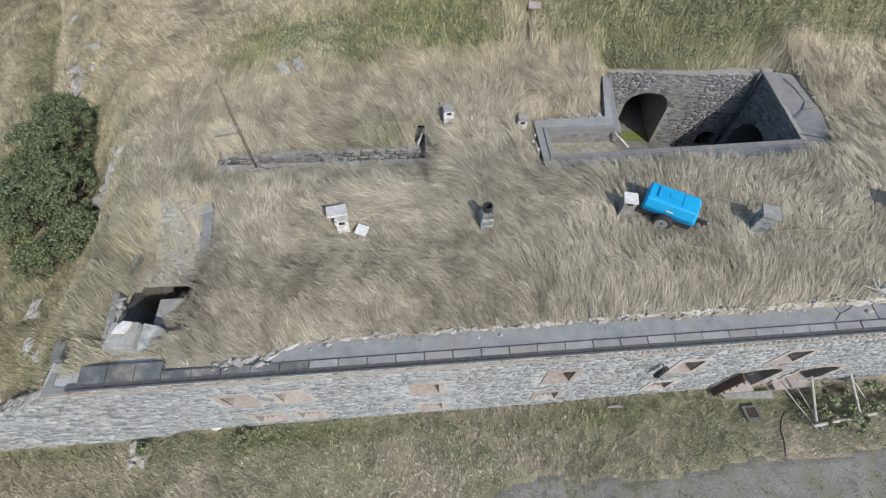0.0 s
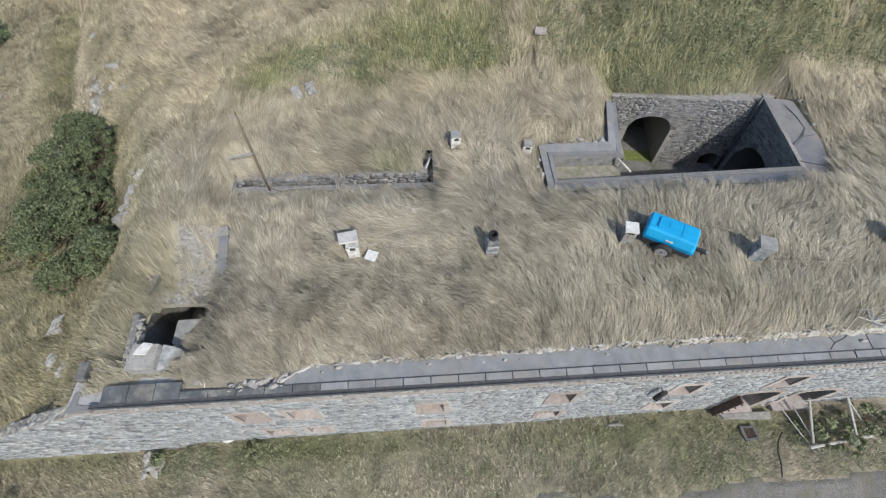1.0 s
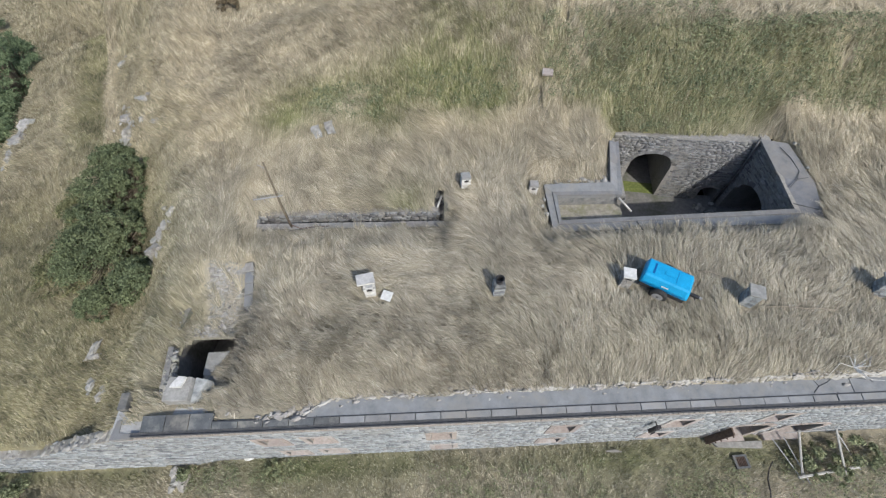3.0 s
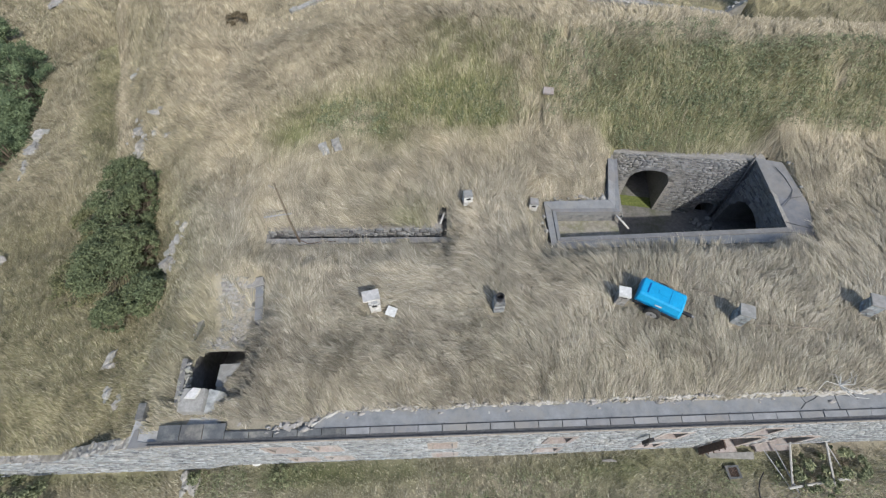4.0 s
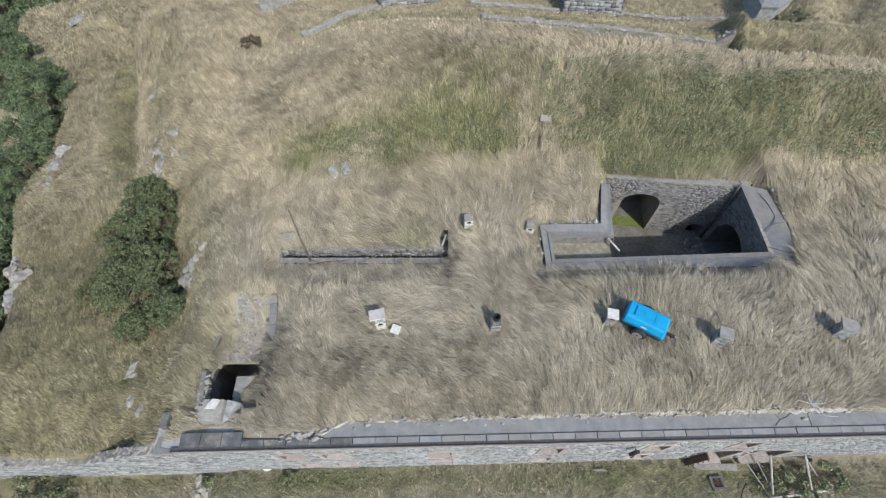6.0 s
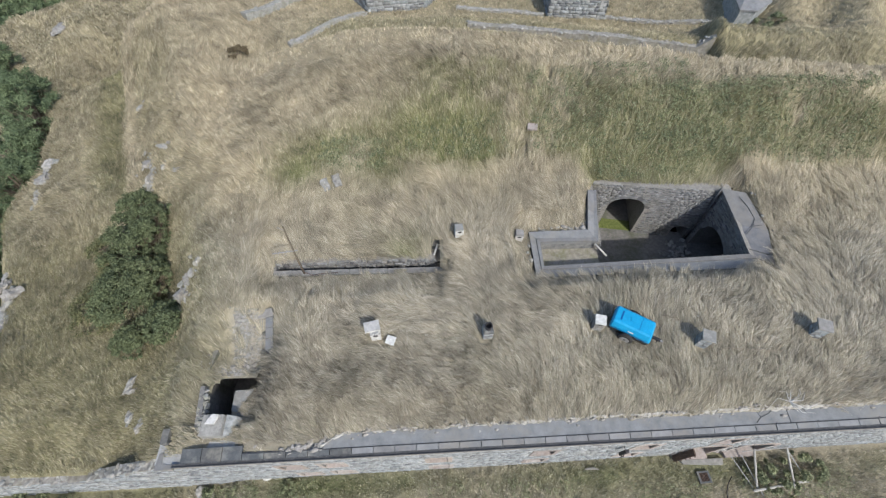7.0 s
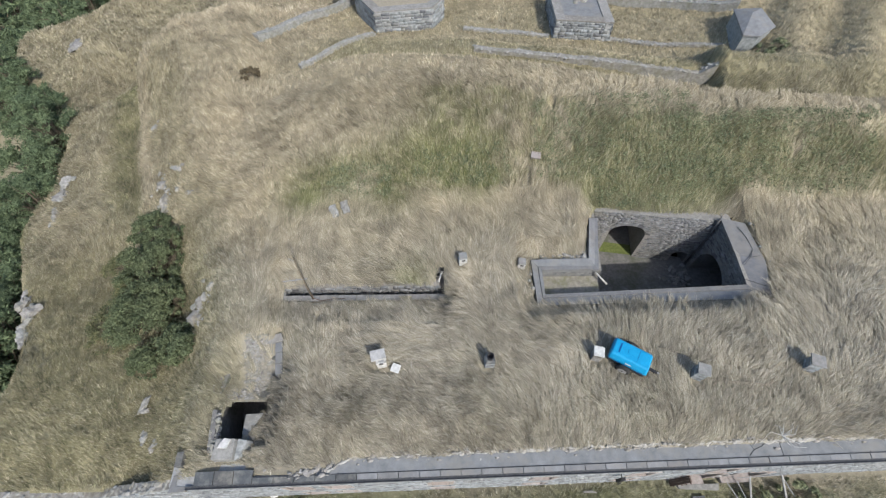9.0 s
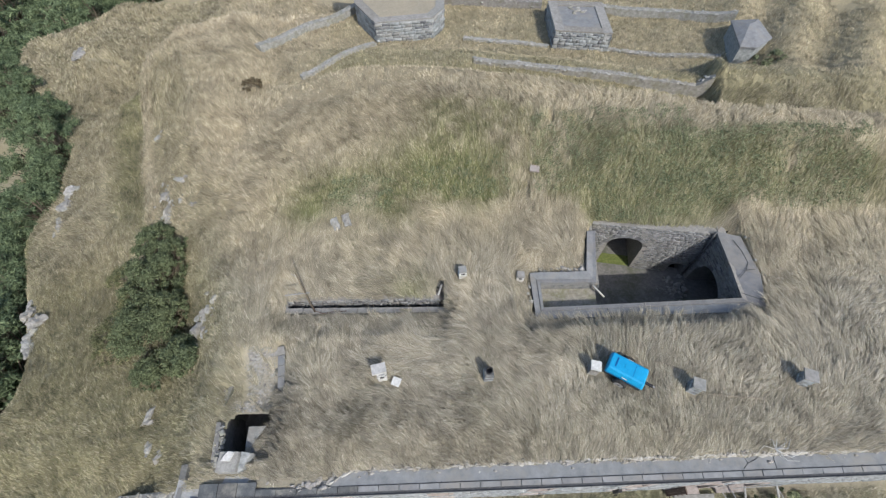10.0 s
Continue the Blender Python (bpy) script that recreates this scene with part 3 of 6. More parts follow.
# ---------------------------------------------------------------- grass
def keep_grass(x, y):
    brow = (y - (17.85 - 0.167 * (x - 8.95)) > 0.12) & (x > 9.1) & (x < 15.8)
    k = ~((inside(PIT_EDGE, x, y) & ~brow) | inside(RUIN, x, y) | inside(GAP, x, y))
    off = y - face_y(x)
    bandw = 0.74 + 0.22 * (vnoise(x, y, 0.5, 51) - 0.5) - 0.5 * smooth(-9.2, -8.4, x) * (1 - smooth(-5.2, -3.8, x))
    k &= ~((off > -0.1) & (off < np.where(x < -10.5, 0.3, bandw)) & (x > -11.7)) & ~((off > -0.3) & (off < 0.2 + 0.3 * vnoise(x, y, 0.5, 52)) & (x <= -11.7))
    k &= ~((x > -8.4) & (x < 0.35) & (y > 11.9) & (y < 12.66)) & ~((x > -0.4) & (x < 0.35) & (y > 12.3) & (y < 13.8))
    k &= ~((x > -8.4) & (x < -7.5 - 0.18 * (y - 8.5)) & (y > 8.2) & (y < 10.6)) & ~((x > -9.75 + 0.3 * (vnoise(x, y, 0.6, 75) - 0.5)) & (x < -8.0) & (y > 7.1) & (y < 10.1) & (vnoise(x, y, 0.3, 77) > 0.12)) & ~((x > -10.6) & (x < -9.0) & (y > 7.0) & (y < 7.6) & (vnoise(x, y, 0.3, 78) > 0.4))
    k &= ~((x > -3.3) & (x < -2.5) & (y > 8.2) & (y < 8.95)) & ~((x > -2.6) & (x < -1.95) & (y > 8.0) & (y < 8.62))
    k &= np.hypot(x + 5.85, y - 17.3) > 0.62
    k &= (away(GULLY, x, y, False) > 0.13) & (np.hypot((x - 6.75) / 0.2, (y - 23.75) / 0.45) > 1)
    for cx, cy in ((1.95, 8.4), (11.1, 7.65), (16.05, 7.9), (0.98, 13.85), (4.12, 13.9), (6.8, 8.55)):
        k &= ~((np.abs(x - cx) < 0.34) & (np.abs(y - cy) < 0.36))
    k &= ~((x > -10.0) & (x < -8.45) & (y > 4.85) & (y < 6.95))
    k &= ~((away(PIT_EDGE, x, y) < 0.1) & ~brow) & ~((x > -10.42) & (x < -8.4) & (y < 4.75) & (y > 4))
    k &= path_mask(x, y) < 0.25 + 0.6 * vnoise(x, y, 0.35, 93) ** 2
    k &= ~((x > 12.1) & (x < 14.7) & (y > 3.8) & (y < 5) & (y < face_y(x))) & ~((np.abs(x - 13.35) < 0.4) & (np.abs(y - 3.33) < 0.4))
    k &= ~((x > 7.0) & (x < 8.9) & (y > 8.2) & (y < 9.1))
    return k


def lean_of(x, y):
    """Which way the wind has laid the grass, in radians from east."""
    turn = 2.15 - 0.95 * smooth(2, 17, x) + 2.2 * (fbm(x, y, 5.0, 61) - 0.5) + 1.3 * (vnoise(x, y, 1.3, 64) - 0.5)
    return turn - 0.6 * smooth(8.5, 4.5, y) * smooth(4, 10, x)


def tone_of(x, y, rs, spread):
    t = 0.93 + rs.normal(0, spread, len(x)) + 0.5 * (vnoise(x, y, 0.4, 81) - 0.5) + 0.32 * (vnoise(x, y, 1.5, 83) - 0.5)
    t = t + 0.15 * np.exp(-((x - 3.0) / 3.4) ** 2 - ((y - 16.4) / 2.6) ** 2) + 0.1 * smooth(15, 19, x) * (y < 18)
    t = t + 0.12 * np.exp(-((y - crest_line(x) + 1.0) / 1.0) ** 2) * smooth(-15, -11, x) - 0.1 * np.exp(-((x - 7.0) / 2.2) ** 2 - ((y - 7.6) / 1.2) ** 2)
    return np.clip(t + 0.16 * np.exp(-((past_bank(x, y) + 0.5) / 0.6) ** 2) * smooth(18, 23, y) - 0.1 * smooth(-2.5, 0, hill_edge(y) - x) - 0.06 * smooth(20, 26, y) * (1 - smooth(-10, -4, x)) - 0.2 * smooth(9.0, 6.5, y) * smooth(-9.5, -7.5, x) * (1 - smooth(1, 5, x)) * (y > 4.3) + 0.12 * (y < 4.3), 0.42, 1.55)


def sward(name, label, rects, seed):
    """A mat of short blades with long wisps over it, in rectangles (x0, y0, x1, y1, mat blades and wisps a square metre, length, width)."""
    rs = np.random.RandomState(seed)
    verts, corners, sizes, tones, spots = [], [], [], [], []
    count = 0

    def blades(x, y, z, a, ln, w, e1, e2, tone):
        """Bent blades of two pieces, from foot over knee to tip."""
        nonlocal count
        dx, dy = np.cos(a), np.sin(a)
        sx, sy = -dy * w / 2, dx * w / 2
        mx, my, mz = x + dx * np.cos(e1) * ln * 0.5, y + dy * np.cos(e1) * ln * 0.5, z + np.sin(e1) * ln * 0.5
        tx, ty, tz = mx + dx * np.cos(e2) * ln * 0.5, my + dy * np.cos(e2) * ln * 0.5, mz + np.sin(e2) * ln * 0.5
        # tips lie on the slope, never in it
        soil = ground_z(tx, ty) + 0.02 + 0.12 * rs.rand(len(tx))
        tz = np.where(soil - z < 0.8, np.maximum(tz, soil), tz)
        mz = np.maximum(mz, np.minimum((z + tz) / 2, z + 0.6))
        v = np.stack((np.stack((x - sx, y - sy, z), -1), np.stack((x + sx, y + sy, z), -1), np.stack((mx + sx, my + sy, mz), -1), np.stack((mx - sx, my - sy, mz), -1), np.stack((tx, ty, tz), -1)), 1)
        n = len(x)
        base = count + 5 * np.arange(n)[:, None]
        verts.append(v.reshape(-1, 3))
        corners.append((base + np.array([0, 1, 2, 3, 3, 2, 4])).ravel())
        sizes.append(np.tile([4, 3], n))
        tones.append(np.repeat(tone, 5))
        spots.append(np.stack((x, y), -1))
        count += 5 * n

    for x0, y0, x1, y1, density, wisps, length, width in rects:
        # the mat
        per = 8
        n = int((x1 - x0) * (y1 - y0) * density) // per
        tx, ty = rs.uniform(x0, x1, n), rs.uniform(y0, y1, n)
        ok = keep_grass(tx, ty)
        tx, ty = tx[ok], ty[ok]
        short = np.where((tx > -9.5) & (ty < 18.6) & (ty > 4.4), 0.62 + 0.5 * smooth(6.5, 10.5, ty), 1.0)
        size = length * (0.5 + 0.5 * fbm(tx, ty, 1.4, 66)) * short
        turn = lean_of(tx, ty) + rs.normal(0, 0.5, len(tx))
        flat = 0.35 + 0.5 * vnoise(tx, ty, 1.6, 68)
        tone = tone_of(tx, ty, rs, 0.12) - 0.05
        m = len(tx) * per
        r = lambda q: np.repeat(q, per)
        x, y = r(tx) + rs.normal(0, 0.08, m), r(ty) + rs.normal(0, 0.08, m)
        fl = r(flat) * rs.uniform(0.7, 1.3, m)
        ln = r(size) * rs.uniform(0.6, 1.15, m) * (1 - 0.35 * greenness(x, y))
        blades(x, y, ground_z(x, y) - 0.1, r(turn) + rs.normal(0, 0.3, m), ln, width * rs.uniform(0.7, 1.3, m), 1.25 - fl, 0.7 - 1.1 * fl, r(tone))
        # the wisps: blades that draw together towards one tip
        per = 5
        n = int((x1 - x0) * (y1 - y0) * wisps)
        tx, ty = rs.uniform(x0, x1, n), rs.uniform(y0, y1, n)
        ok = keep_grass(tx, ty) & (rs.rand(n) < 0.35 + 0.9 * vnoise(tx, ty, 0.8, 97))
        tx, ty = tx[ok], ty[ok]
        short = np.where((tx > -9.5) & (ty < 18.6) & (ty > 4.4), 0.62 + 0.5 * smooth(6.5, 10.5, ty), 1.0)
        g = greenness(tx, ty)
        size = length * 1.25 * (0.6 + 0.7 * fbm(tx, ty, 1.4, 66)) * rs.uniform(0.75, 1.25, len(tx)) * (1 - 0.4 * g) * short
        turn = lean_of(tx, ty) + rs.normal(0, 0.32, len(tx))
        flat = 0.42 + 0.4 * vnoise(tx, ty, 1.6, 68)
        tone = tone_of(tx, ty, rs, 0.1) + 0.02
        m = len(tx) * per
        ox, oy = rs.normal(0, 0.04, m), rs.normal(0, 0.04, m)
        rr = lambda q: np.repeat(q, per)
        side = -ox * np.sin(rr(turn)) + oy * np.cos(rr(turn))
        x, y = rr(tx) + ox, rr(ty) + oy
        fl = rr(flat) * rs.uniform(0.9, 1.1, m)
        ln = rr(size) * rs.uniform(0.75, 1.1, m)
        a = rr(turn) - 0.6 * side / np.maximum(ln, 0.1) + rs.normal(0, 0.1, m)
        blades(x, y, ground_z(x, y) - 0.04, a, ln, width * 1.15 * rs.uniform(0.7, 1.3, m), 1.15 - fl, 0.5 - 0.9 * fl, rr(tone))
    p = np.concatenate(spots)
    g = np.clip(greenness(p[:, 0], p[:, 1]) + rs.normal(0, 0.16, len(p)), 0, 1)
    me = raw_mesh(name, np.concatenate(verts), np.concatenate(corners), np.concatenate(sizes), M_BLADE)
    point_attr(me, "green", np.repeat(g, 5))
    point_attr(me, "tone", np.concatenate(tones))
    point_attr(me, "warm", np.repeat(warmth(p[:, 0], p[:, 1]), 5))
    return tagged(new(name, me), label, "grass", kind="stuff")


sward("dry_grass", "long bleached dry grass combed over the roof terrace", [(-9.5, 4.6, 19, 18.6, 560, 130, 0.58, 0.012), (19, 4.6, 30, 18.6, 360, 70, 0.5, 0.014)], 1)
sward("rampart_grass", "green and straw grass on the rampart", [(-12, 18.6, 28, 28, 320, 50, 0.45, 0.02)], 2)
sward("hillside_grass", "mixed straw and green grass on the hillside", [(-32, 4.0, -9.5, 18.6, 420, 22, 0.28, 0.014), (-36, 18.6, -12, 42, 210, 20, 0.4, 0.018), (-46, 28, -36, 42, 70, 10, 0.5, 0.034)], 3)
sward("court_grass", "short green and brown grass in the court", [(-20, -4.0, 24, 4.3, 420, 10, 0.17, 0.014)], 4)
sward("ditch_grass", "cropped straw grass in the far ditch", [(-12, 28, 46, 54, 140, 7, 0.24, 0.02), (28, 18, 50, 28, 130, 8, 0.3, 0.024), (-50, 42, -12, 58, 80, 10, 0.5, 0.042)], 5)


# ---------------------------------------------------------------- masonry
def wall_panel(bm, u0, u1, zb, top, openings, thick, step=0.5):
    """A wall in its own plane: u along x, front at y = 0, body behind it. top: height at u. openings: (u0, u1, low, height at u)."""
    cuts = {u0, u1}
    for o in openings:
        cuts |= set(np.linspace(o[0], o[1], o[4] if len(o) > 4 else 2))
    cuts |= set(np.arange(u0, u1, step * 4))
    cuts = sorted(c for c in cuts if u0 <= c <= u1)
    for a, b in zip(cuts, cuts[1:]):
        if b - a < 1e-4:
            continue
        mid = (a + b) / 2
        spans = [(zb, zb, top(a), top(b))]
        for o in openings:
            if o[0] < mid < o[1]:
                nxt = []
                for l0, l1, h0, h1 in spans:
                    if o[2] >= (h0 + h1) / 2 or o[3](mid) <= (l0 + l1) / 2:
                        nxt.append((l0, l1, h0, h1))
                        continue
                    if o[2] > l0 + 1e-3:
                        nxt.append((l0, l1, o[2], o[2]))
                    if o[3](mid) < (h0 + h1) / 2:
                        nxt.append((o[3](a), o[3](b), h0, h1))
                spans = nxt
        for l0, l1, h0, h1 in spans:
            hexa(bm, [(a, 0, l0), (b, 0, l1), (b, thick, l1), (a, thick, l0)], [(a, 0, h0), (b, 0, h1), (b, thick, h1), (a, thick, h0)])


def stone_list(u0, u1, zb, top, openings, rs, course=0.17, length=0.36, margin=0.0):
    """Rubble in rough courses: (u, z, width, height) of each stone."""
    out = []
    z = zb
    while z < max(top(u0), top(u1)):
        h = course * rs.uniform(0.65, 1.45)
        u = u0 + rs.uniform(-0.2, 0)
        while u < u1:
            w = length * rs.uniform(0.45, 1.7)
            c = u + w / 2
            zz = z + h / 2 + rs.uniform(-0.02, 0.02)
            ok = u0 < c < u1 and zz + h / 2 < top(c)
            for o in openings:
                if o[0] - margin - w / 2 < c < o[1] + margin + w / 2 and o[2] - margin - h / 2 < zz < o[3](min(max(c, o[0]), o[1])) + margin + h / 2:
                    ok = False
            if ok:
                out.append((c, zz, w - 0.03, h - 0.025))
            u += w
        z += h
    return out


def stone_variants(mat):
    vs = []
    for k in range(6):
        rs = np.random.RandomState(90 + k)
        bm = bmesh.new()
        lo = [bm.verts.new((x * (0.5 + rs.uniform(-0.04, 0.0)), 0.0, z * (0.5 + rs.uniform(-0.07, 0.0)))) for x, z in ((-1, -1), (1, -1), (1, 1), (-1, 1))]
        hi = [bm.verts.new((v.co.x * rs.uniform(0.9, 0.98), -1.0 + rs.uniform(-0.3, 0.3), v.co.z * rs.uniform(0.78, 0.95))) for v in lo]
        bm.faces.new(hi)
        for i in range(4):
            j = (i + 1) % 4
            bm.faces.new((lo[i], lo[j], hi[j], hi[i]))
        vs.append(from_bm("stone", bm, mat))
    return vs


V_STONE, V_PIT = stone_variants(M_STONE), stone_variants(M_PITSTONE)


def lay_stones(parent, stones, variants, joined_mat, near, limit, rs, depth=0.05):
    """Stones of a wall in its own plane: the nearest stretch as single pieces, the rest joined."""
    stones = sorted(stones, key=lambda s: abs(s[0] - near))
    for c, z, w, h in stones[:limit]:
        ob = new("stone", variants[rs.randint(len(variants))])
        ob.parent = parent
        ob.location, ob.scale = (c, 0.004, z), (w, depth * rs.uniform(0.4, 1.3), h)
        ob.rotation_euler = (0, rs.uniform(-0.06, 0.06), 0)
    rest = stones[limit:]
    if rest:
        V, C = [], []
        f = np.array([4, 5, 6, 7, 0, 1, 5, 4, 1, 2, 6, 5, 2, 3, 7, 6, 3, 0, 4, 7])
        for i, (c, z, w, h) in enumerate(rest):
            d = depth * rs.uniform(0.4, 1.3)
            kx, kz = rs.uniform(0.9, 0.98, 4), rs.uniform(0.78, 0.95, 4)
            for s, (sx, sz) in enumerate(((-1, -1), (1, -1), (1, 1), (-1, 1))):
                V.append((c + sx * w / 2, 0.004, z + sz * h / 2))
            for s, (sx, sz) in enumerate(((-1, -1), (1, -1), (1, 1), (-1, 1))):
                V.append((c + sx * w / 2 * kx[s], -d * rs.uniform(0.8, 1.2), z + sz * h / 2 * kz[s]))
            C.append(f + i * 8)
        ob = new("stonework", raw_mesh("stonework", np.array(V), np.concatenate(C), np.full(len(rest) * 5, 4), joined_mat))
        ob.parent = parent
        tagged(ob, kind="stuff")


# ---------------------------------------------------------------- front of the fort
UPPER = [(-7.0, 3.1), (-5.15, 3.15), (-0.35, 2.85), (4.5, 3.15), (9.15, 3.25), (12.95, 3.5)]
LOWER = [(-6.85, 0.35), (-5.15, 0.4), (-0.25, 0.2), (4.5, 0.55), (9.15, 0.8)]
W_W, W_H = 0.84, 1.15
face_open = []
for u, zc in UPPER + LOWER:
    h = W_H if zc > 1.5 else 0.95
    face_open.append((u - W_W / 2, u + W_W / 2, zc - h / 2, lambda t, k=zc + h / 2: k))
DOORS = [(12.1, 13.8, -1.2, 1.75), (14.75, 16.4, -1.2, 1.45)]
for a, b, lo, hi in DOORS:
    face_open.append((a, b, lo, lambda t, m=(a + b) / 2, r=(b - a) / 2, k=hi: k + 0.35 * math.sqrt(max(0, 1 - ((t - m) / r) ** 2)), 9))


def face_top(u):
    return 5.92


wall_bm = bmesh.new()
wall_panel(wall_bm, -11.5, 34.0, -2.4, face_top, face_open, 0.8)
wall_south = tagged(part("wall_south", wall_bm, M_MORTAR, at=FACE), "tall front wall of grey rubble stone with brick-framed windows", "wall", kind="structure")
# dark rooms behind the openings
back_bm = bmesh.new()
box(back_bm, -7.8, 3.6, -2.4, 33.9, 3.8, 5.9)
box(back_bm, -7.8, 0.8, 5.6, 33.9, 3.8, 5.75)
box(back_bm, -7.8, 0.8, -1.0, 33.9, 3.6, -0.85)
tagged(part("wall_inner", back_bm, M_BROWN, at=FACE), "dark inner walls of the vaulted rooms", "wall", kind="structure")


def window(i, u, zc, h, grille):
    w = thing("window_%d" % i, FACE @ pose(u, 0, zc), "window niche with pink brick surround, filled in brown" if u < -4.0 else "small window opening with pink brick surround and brown boards", "window", "windows of the front wall", "structure")
    f = bmesh.new()
    o, k = 0.2, 0.012
    for x0, z0, x1, z1 in ((-W_W / 2 - o, -h / 2 - o, -W_W / 2, h / 2 + o), (W_W / 2, -h / 2 - o, W_W / 2 + o, h / 2 + o), (-W_W / 2, h / 2, W_W / 2, h / 2 + o), (-W_W / 2, -h / 2 - o, W_W / 2, -h / 2)):
        box(f, x0, -k - 0.02, z0, x1, 0.06, z1)
    part("window_frame", f, M_BRICK, w, bevel=0.012)
    s = bmesh.new()
    hexa(s, [(-W_W / 2 + 0.004, -0.05, -h / 2 - 0.06), (W_W / 2 - 0.004, -0.05, -h / 2 - 0.06), (W_W / 2 - 0.004, 0.5, -h / 2 - 0.06), (-W_W / 2 + 0.004, 0.5, -h / 2 - 0.06)],
         [(-W_W / 2 + 0.004, -0.05, -h / 2 + 0.004), (W_W / 2 - 0.004, -0.05, -h / 2 + 0.004), (W_W / 2 - 0.004, 0.5, -h / 2 + 0.1), (-W_W / 2 + 0.004, 0.5, -h / 2 + 0.1)])
    part("window_sill", s, M_BRICK, w)
    blind = u < -4.0
    for side in (-1, 1):
        part("reveal", new_box(side * (W_W / 2 - 0.02) - 0.016, 0.065, -h / 2, side * (W_W / 2 - 0.02) + 0.016, 0.5, h / 2), M_BRICK, w)
    n = 5
    for j in range(n):
        a = -W_W / 2 + 0.04 + (W_W - 0.08) * j / n
        part("board", new_box(a, 0.44, -h / 2 + 0.09, a + (W_W - 0.08) / n - (0.002 if blind else 0.012), 0.475, h / 2), M_BLIND if blind else M_BROWN, w)
    if grille:
        for j in range(3):
            a = -W_W / 2 + W_W * (j + 1) / 4
            part("bar", new_box(a - 0.015, 0.1, -h / 2 + 0.03, a + 0.015, 0.13, h / 2), M_CONC, w)
        part("crossbar", new_box(-W_W / 2 + 0.037, 0.132, -0.03, W_W / 2 - 0.037, 0.16, 0.03), M_CONC, w)


for i, (u, zc) in enumerate(UPPER):
    window(i + 1, u, zc, W_H, False)
for i, (u, zc) in enumerate(LOWER):
    window(i + 7, u, zc, 0.95, True)

for i, (a, b, lo, hi) in enumerate(DOORS):
    d = thing("door_%d" % (i + 1), FACE @ pose((a + b) / 2, 0, 0), "dark brown plank door deep in a brick-framed gateway", "door", "gateways", "structure")
    r = (b - a) / 2
    for side in (-1, 1):
        for q in range(7):
            z0 = lo + q * (hi - lo) / 7
            wq = 0.3 if q % 2 else 0.18
            x0 = side * r
            part("quoin", new_box(min(x0, x0 + side * wq), -0.05, z0 + 0.01, max(x0, x0 + side * wq), 0.3, z0 + (hi - lo) / 7 - 0.01), M_BRICK, d)
    for q in range(9):
        t0, t1 = math.pi * q / 9, math.pi * (q + 1) / 9 - 0.03
        vb = bmesh.new()
        pts = [(-math.cos(t) * rr, z * math.sin(t) + hi) for t, rr, z in ((t0, r, 0.35), (t1, r, 0.35), (t1, r + 0.25, 0.6), (t0, r + 0.25, 0.6))]
        hexa(vb, [(x, -0.045, z) for x, z in pts], [(x, 0.3, z) for x, z in pts])
        part("voussoir", vb, M_BRICK, d)
    part("threshold", new_box(-r, -0.3, -1.0, r, 0.76, -0.3), M_BRICK, d, "worn pinkish threshold")
    n = 6
    for j in range(n):
        x0 = -r + 2 * r * j / n
        part("plank", new_box(x0 + 0.004, 0.76, lo, x0 + 2 * r / n - 0.008, 0.8, hi + 0.34), M_BROWN, d)

# cornice: dentils, courses, gutter and eave slabs
cornice = thing("cornice", FACE, "brick dentil course under a pale stone cornice", "cornice", kind="structure")
cb = bmesh.new()
box(cb, -11.45, -0.05, 5.08, 34, 0.0, 5.17)
part("brick_band", cb, M_OLDBRICK, cornice)
dv = new_box(-0.065, -0.035, 0, 0.065, -0.002, 0.09)
dm = from_bm("dentil", dv, M_OLDBRICK)
for j in range(180):
    ob = new("dentil", dm)
    ob.parent, ob.location = cornice, (-11.3 + j * 0.19, 0, 5.182)
gut = bmesh.new()
box(gut, -10.8, -0.11, 5.86, 34, -0.02, 5.95)
box(gut, -10.8, -0.13, 5.86, 34, -0.11, 5.99)
box(gut, -10.8, -0.02, 5.84, 34, -0.004, 6.03)
gutter = tagged(part("gutter", gut, M_BLACK, at=FACE), "black metal gutter along the eaves", "gutter", kind="structure")
for j in range(38):
    part("bracket", new_box(-10.3 + j * 1.17, -0.137, 5.87, -10.27 + j * 1.17, -0.11, 5.997), M_BLACK, gutter)

eave = thing("eave", FACE, "strip of grey slabs along the roof edge", "eave", kind="structure")
rs = np.random.RandomState(5)
u = -10.45
while u < 33:
    w = 0.86 if u > -8.2 else 0.8
    t = 0.012 * rs.uniform(-1, 1)
    first = u < -8.2
    wide = 0.5 if first else 0.2
    z1 = 6.06 + 0.125 * wide
    front = bmesh.new()
    hexa(front, [(u, 0.0, 5.95), (u + w - 0.03, 0.0, 5.95), (u + w - 0.03, wide, 5.97), (u, wide, 5.97)], [(u, 0.0, 6.045 + t), (u + w - 0.03, 0.0, 6.045 - t), (u + w - 0.03, wide, z1 - t), (u, wide, z1 + t)])
    part("slab", front, M_SLATE if u < -4.6 else M_LEAD, eave)
    u += w
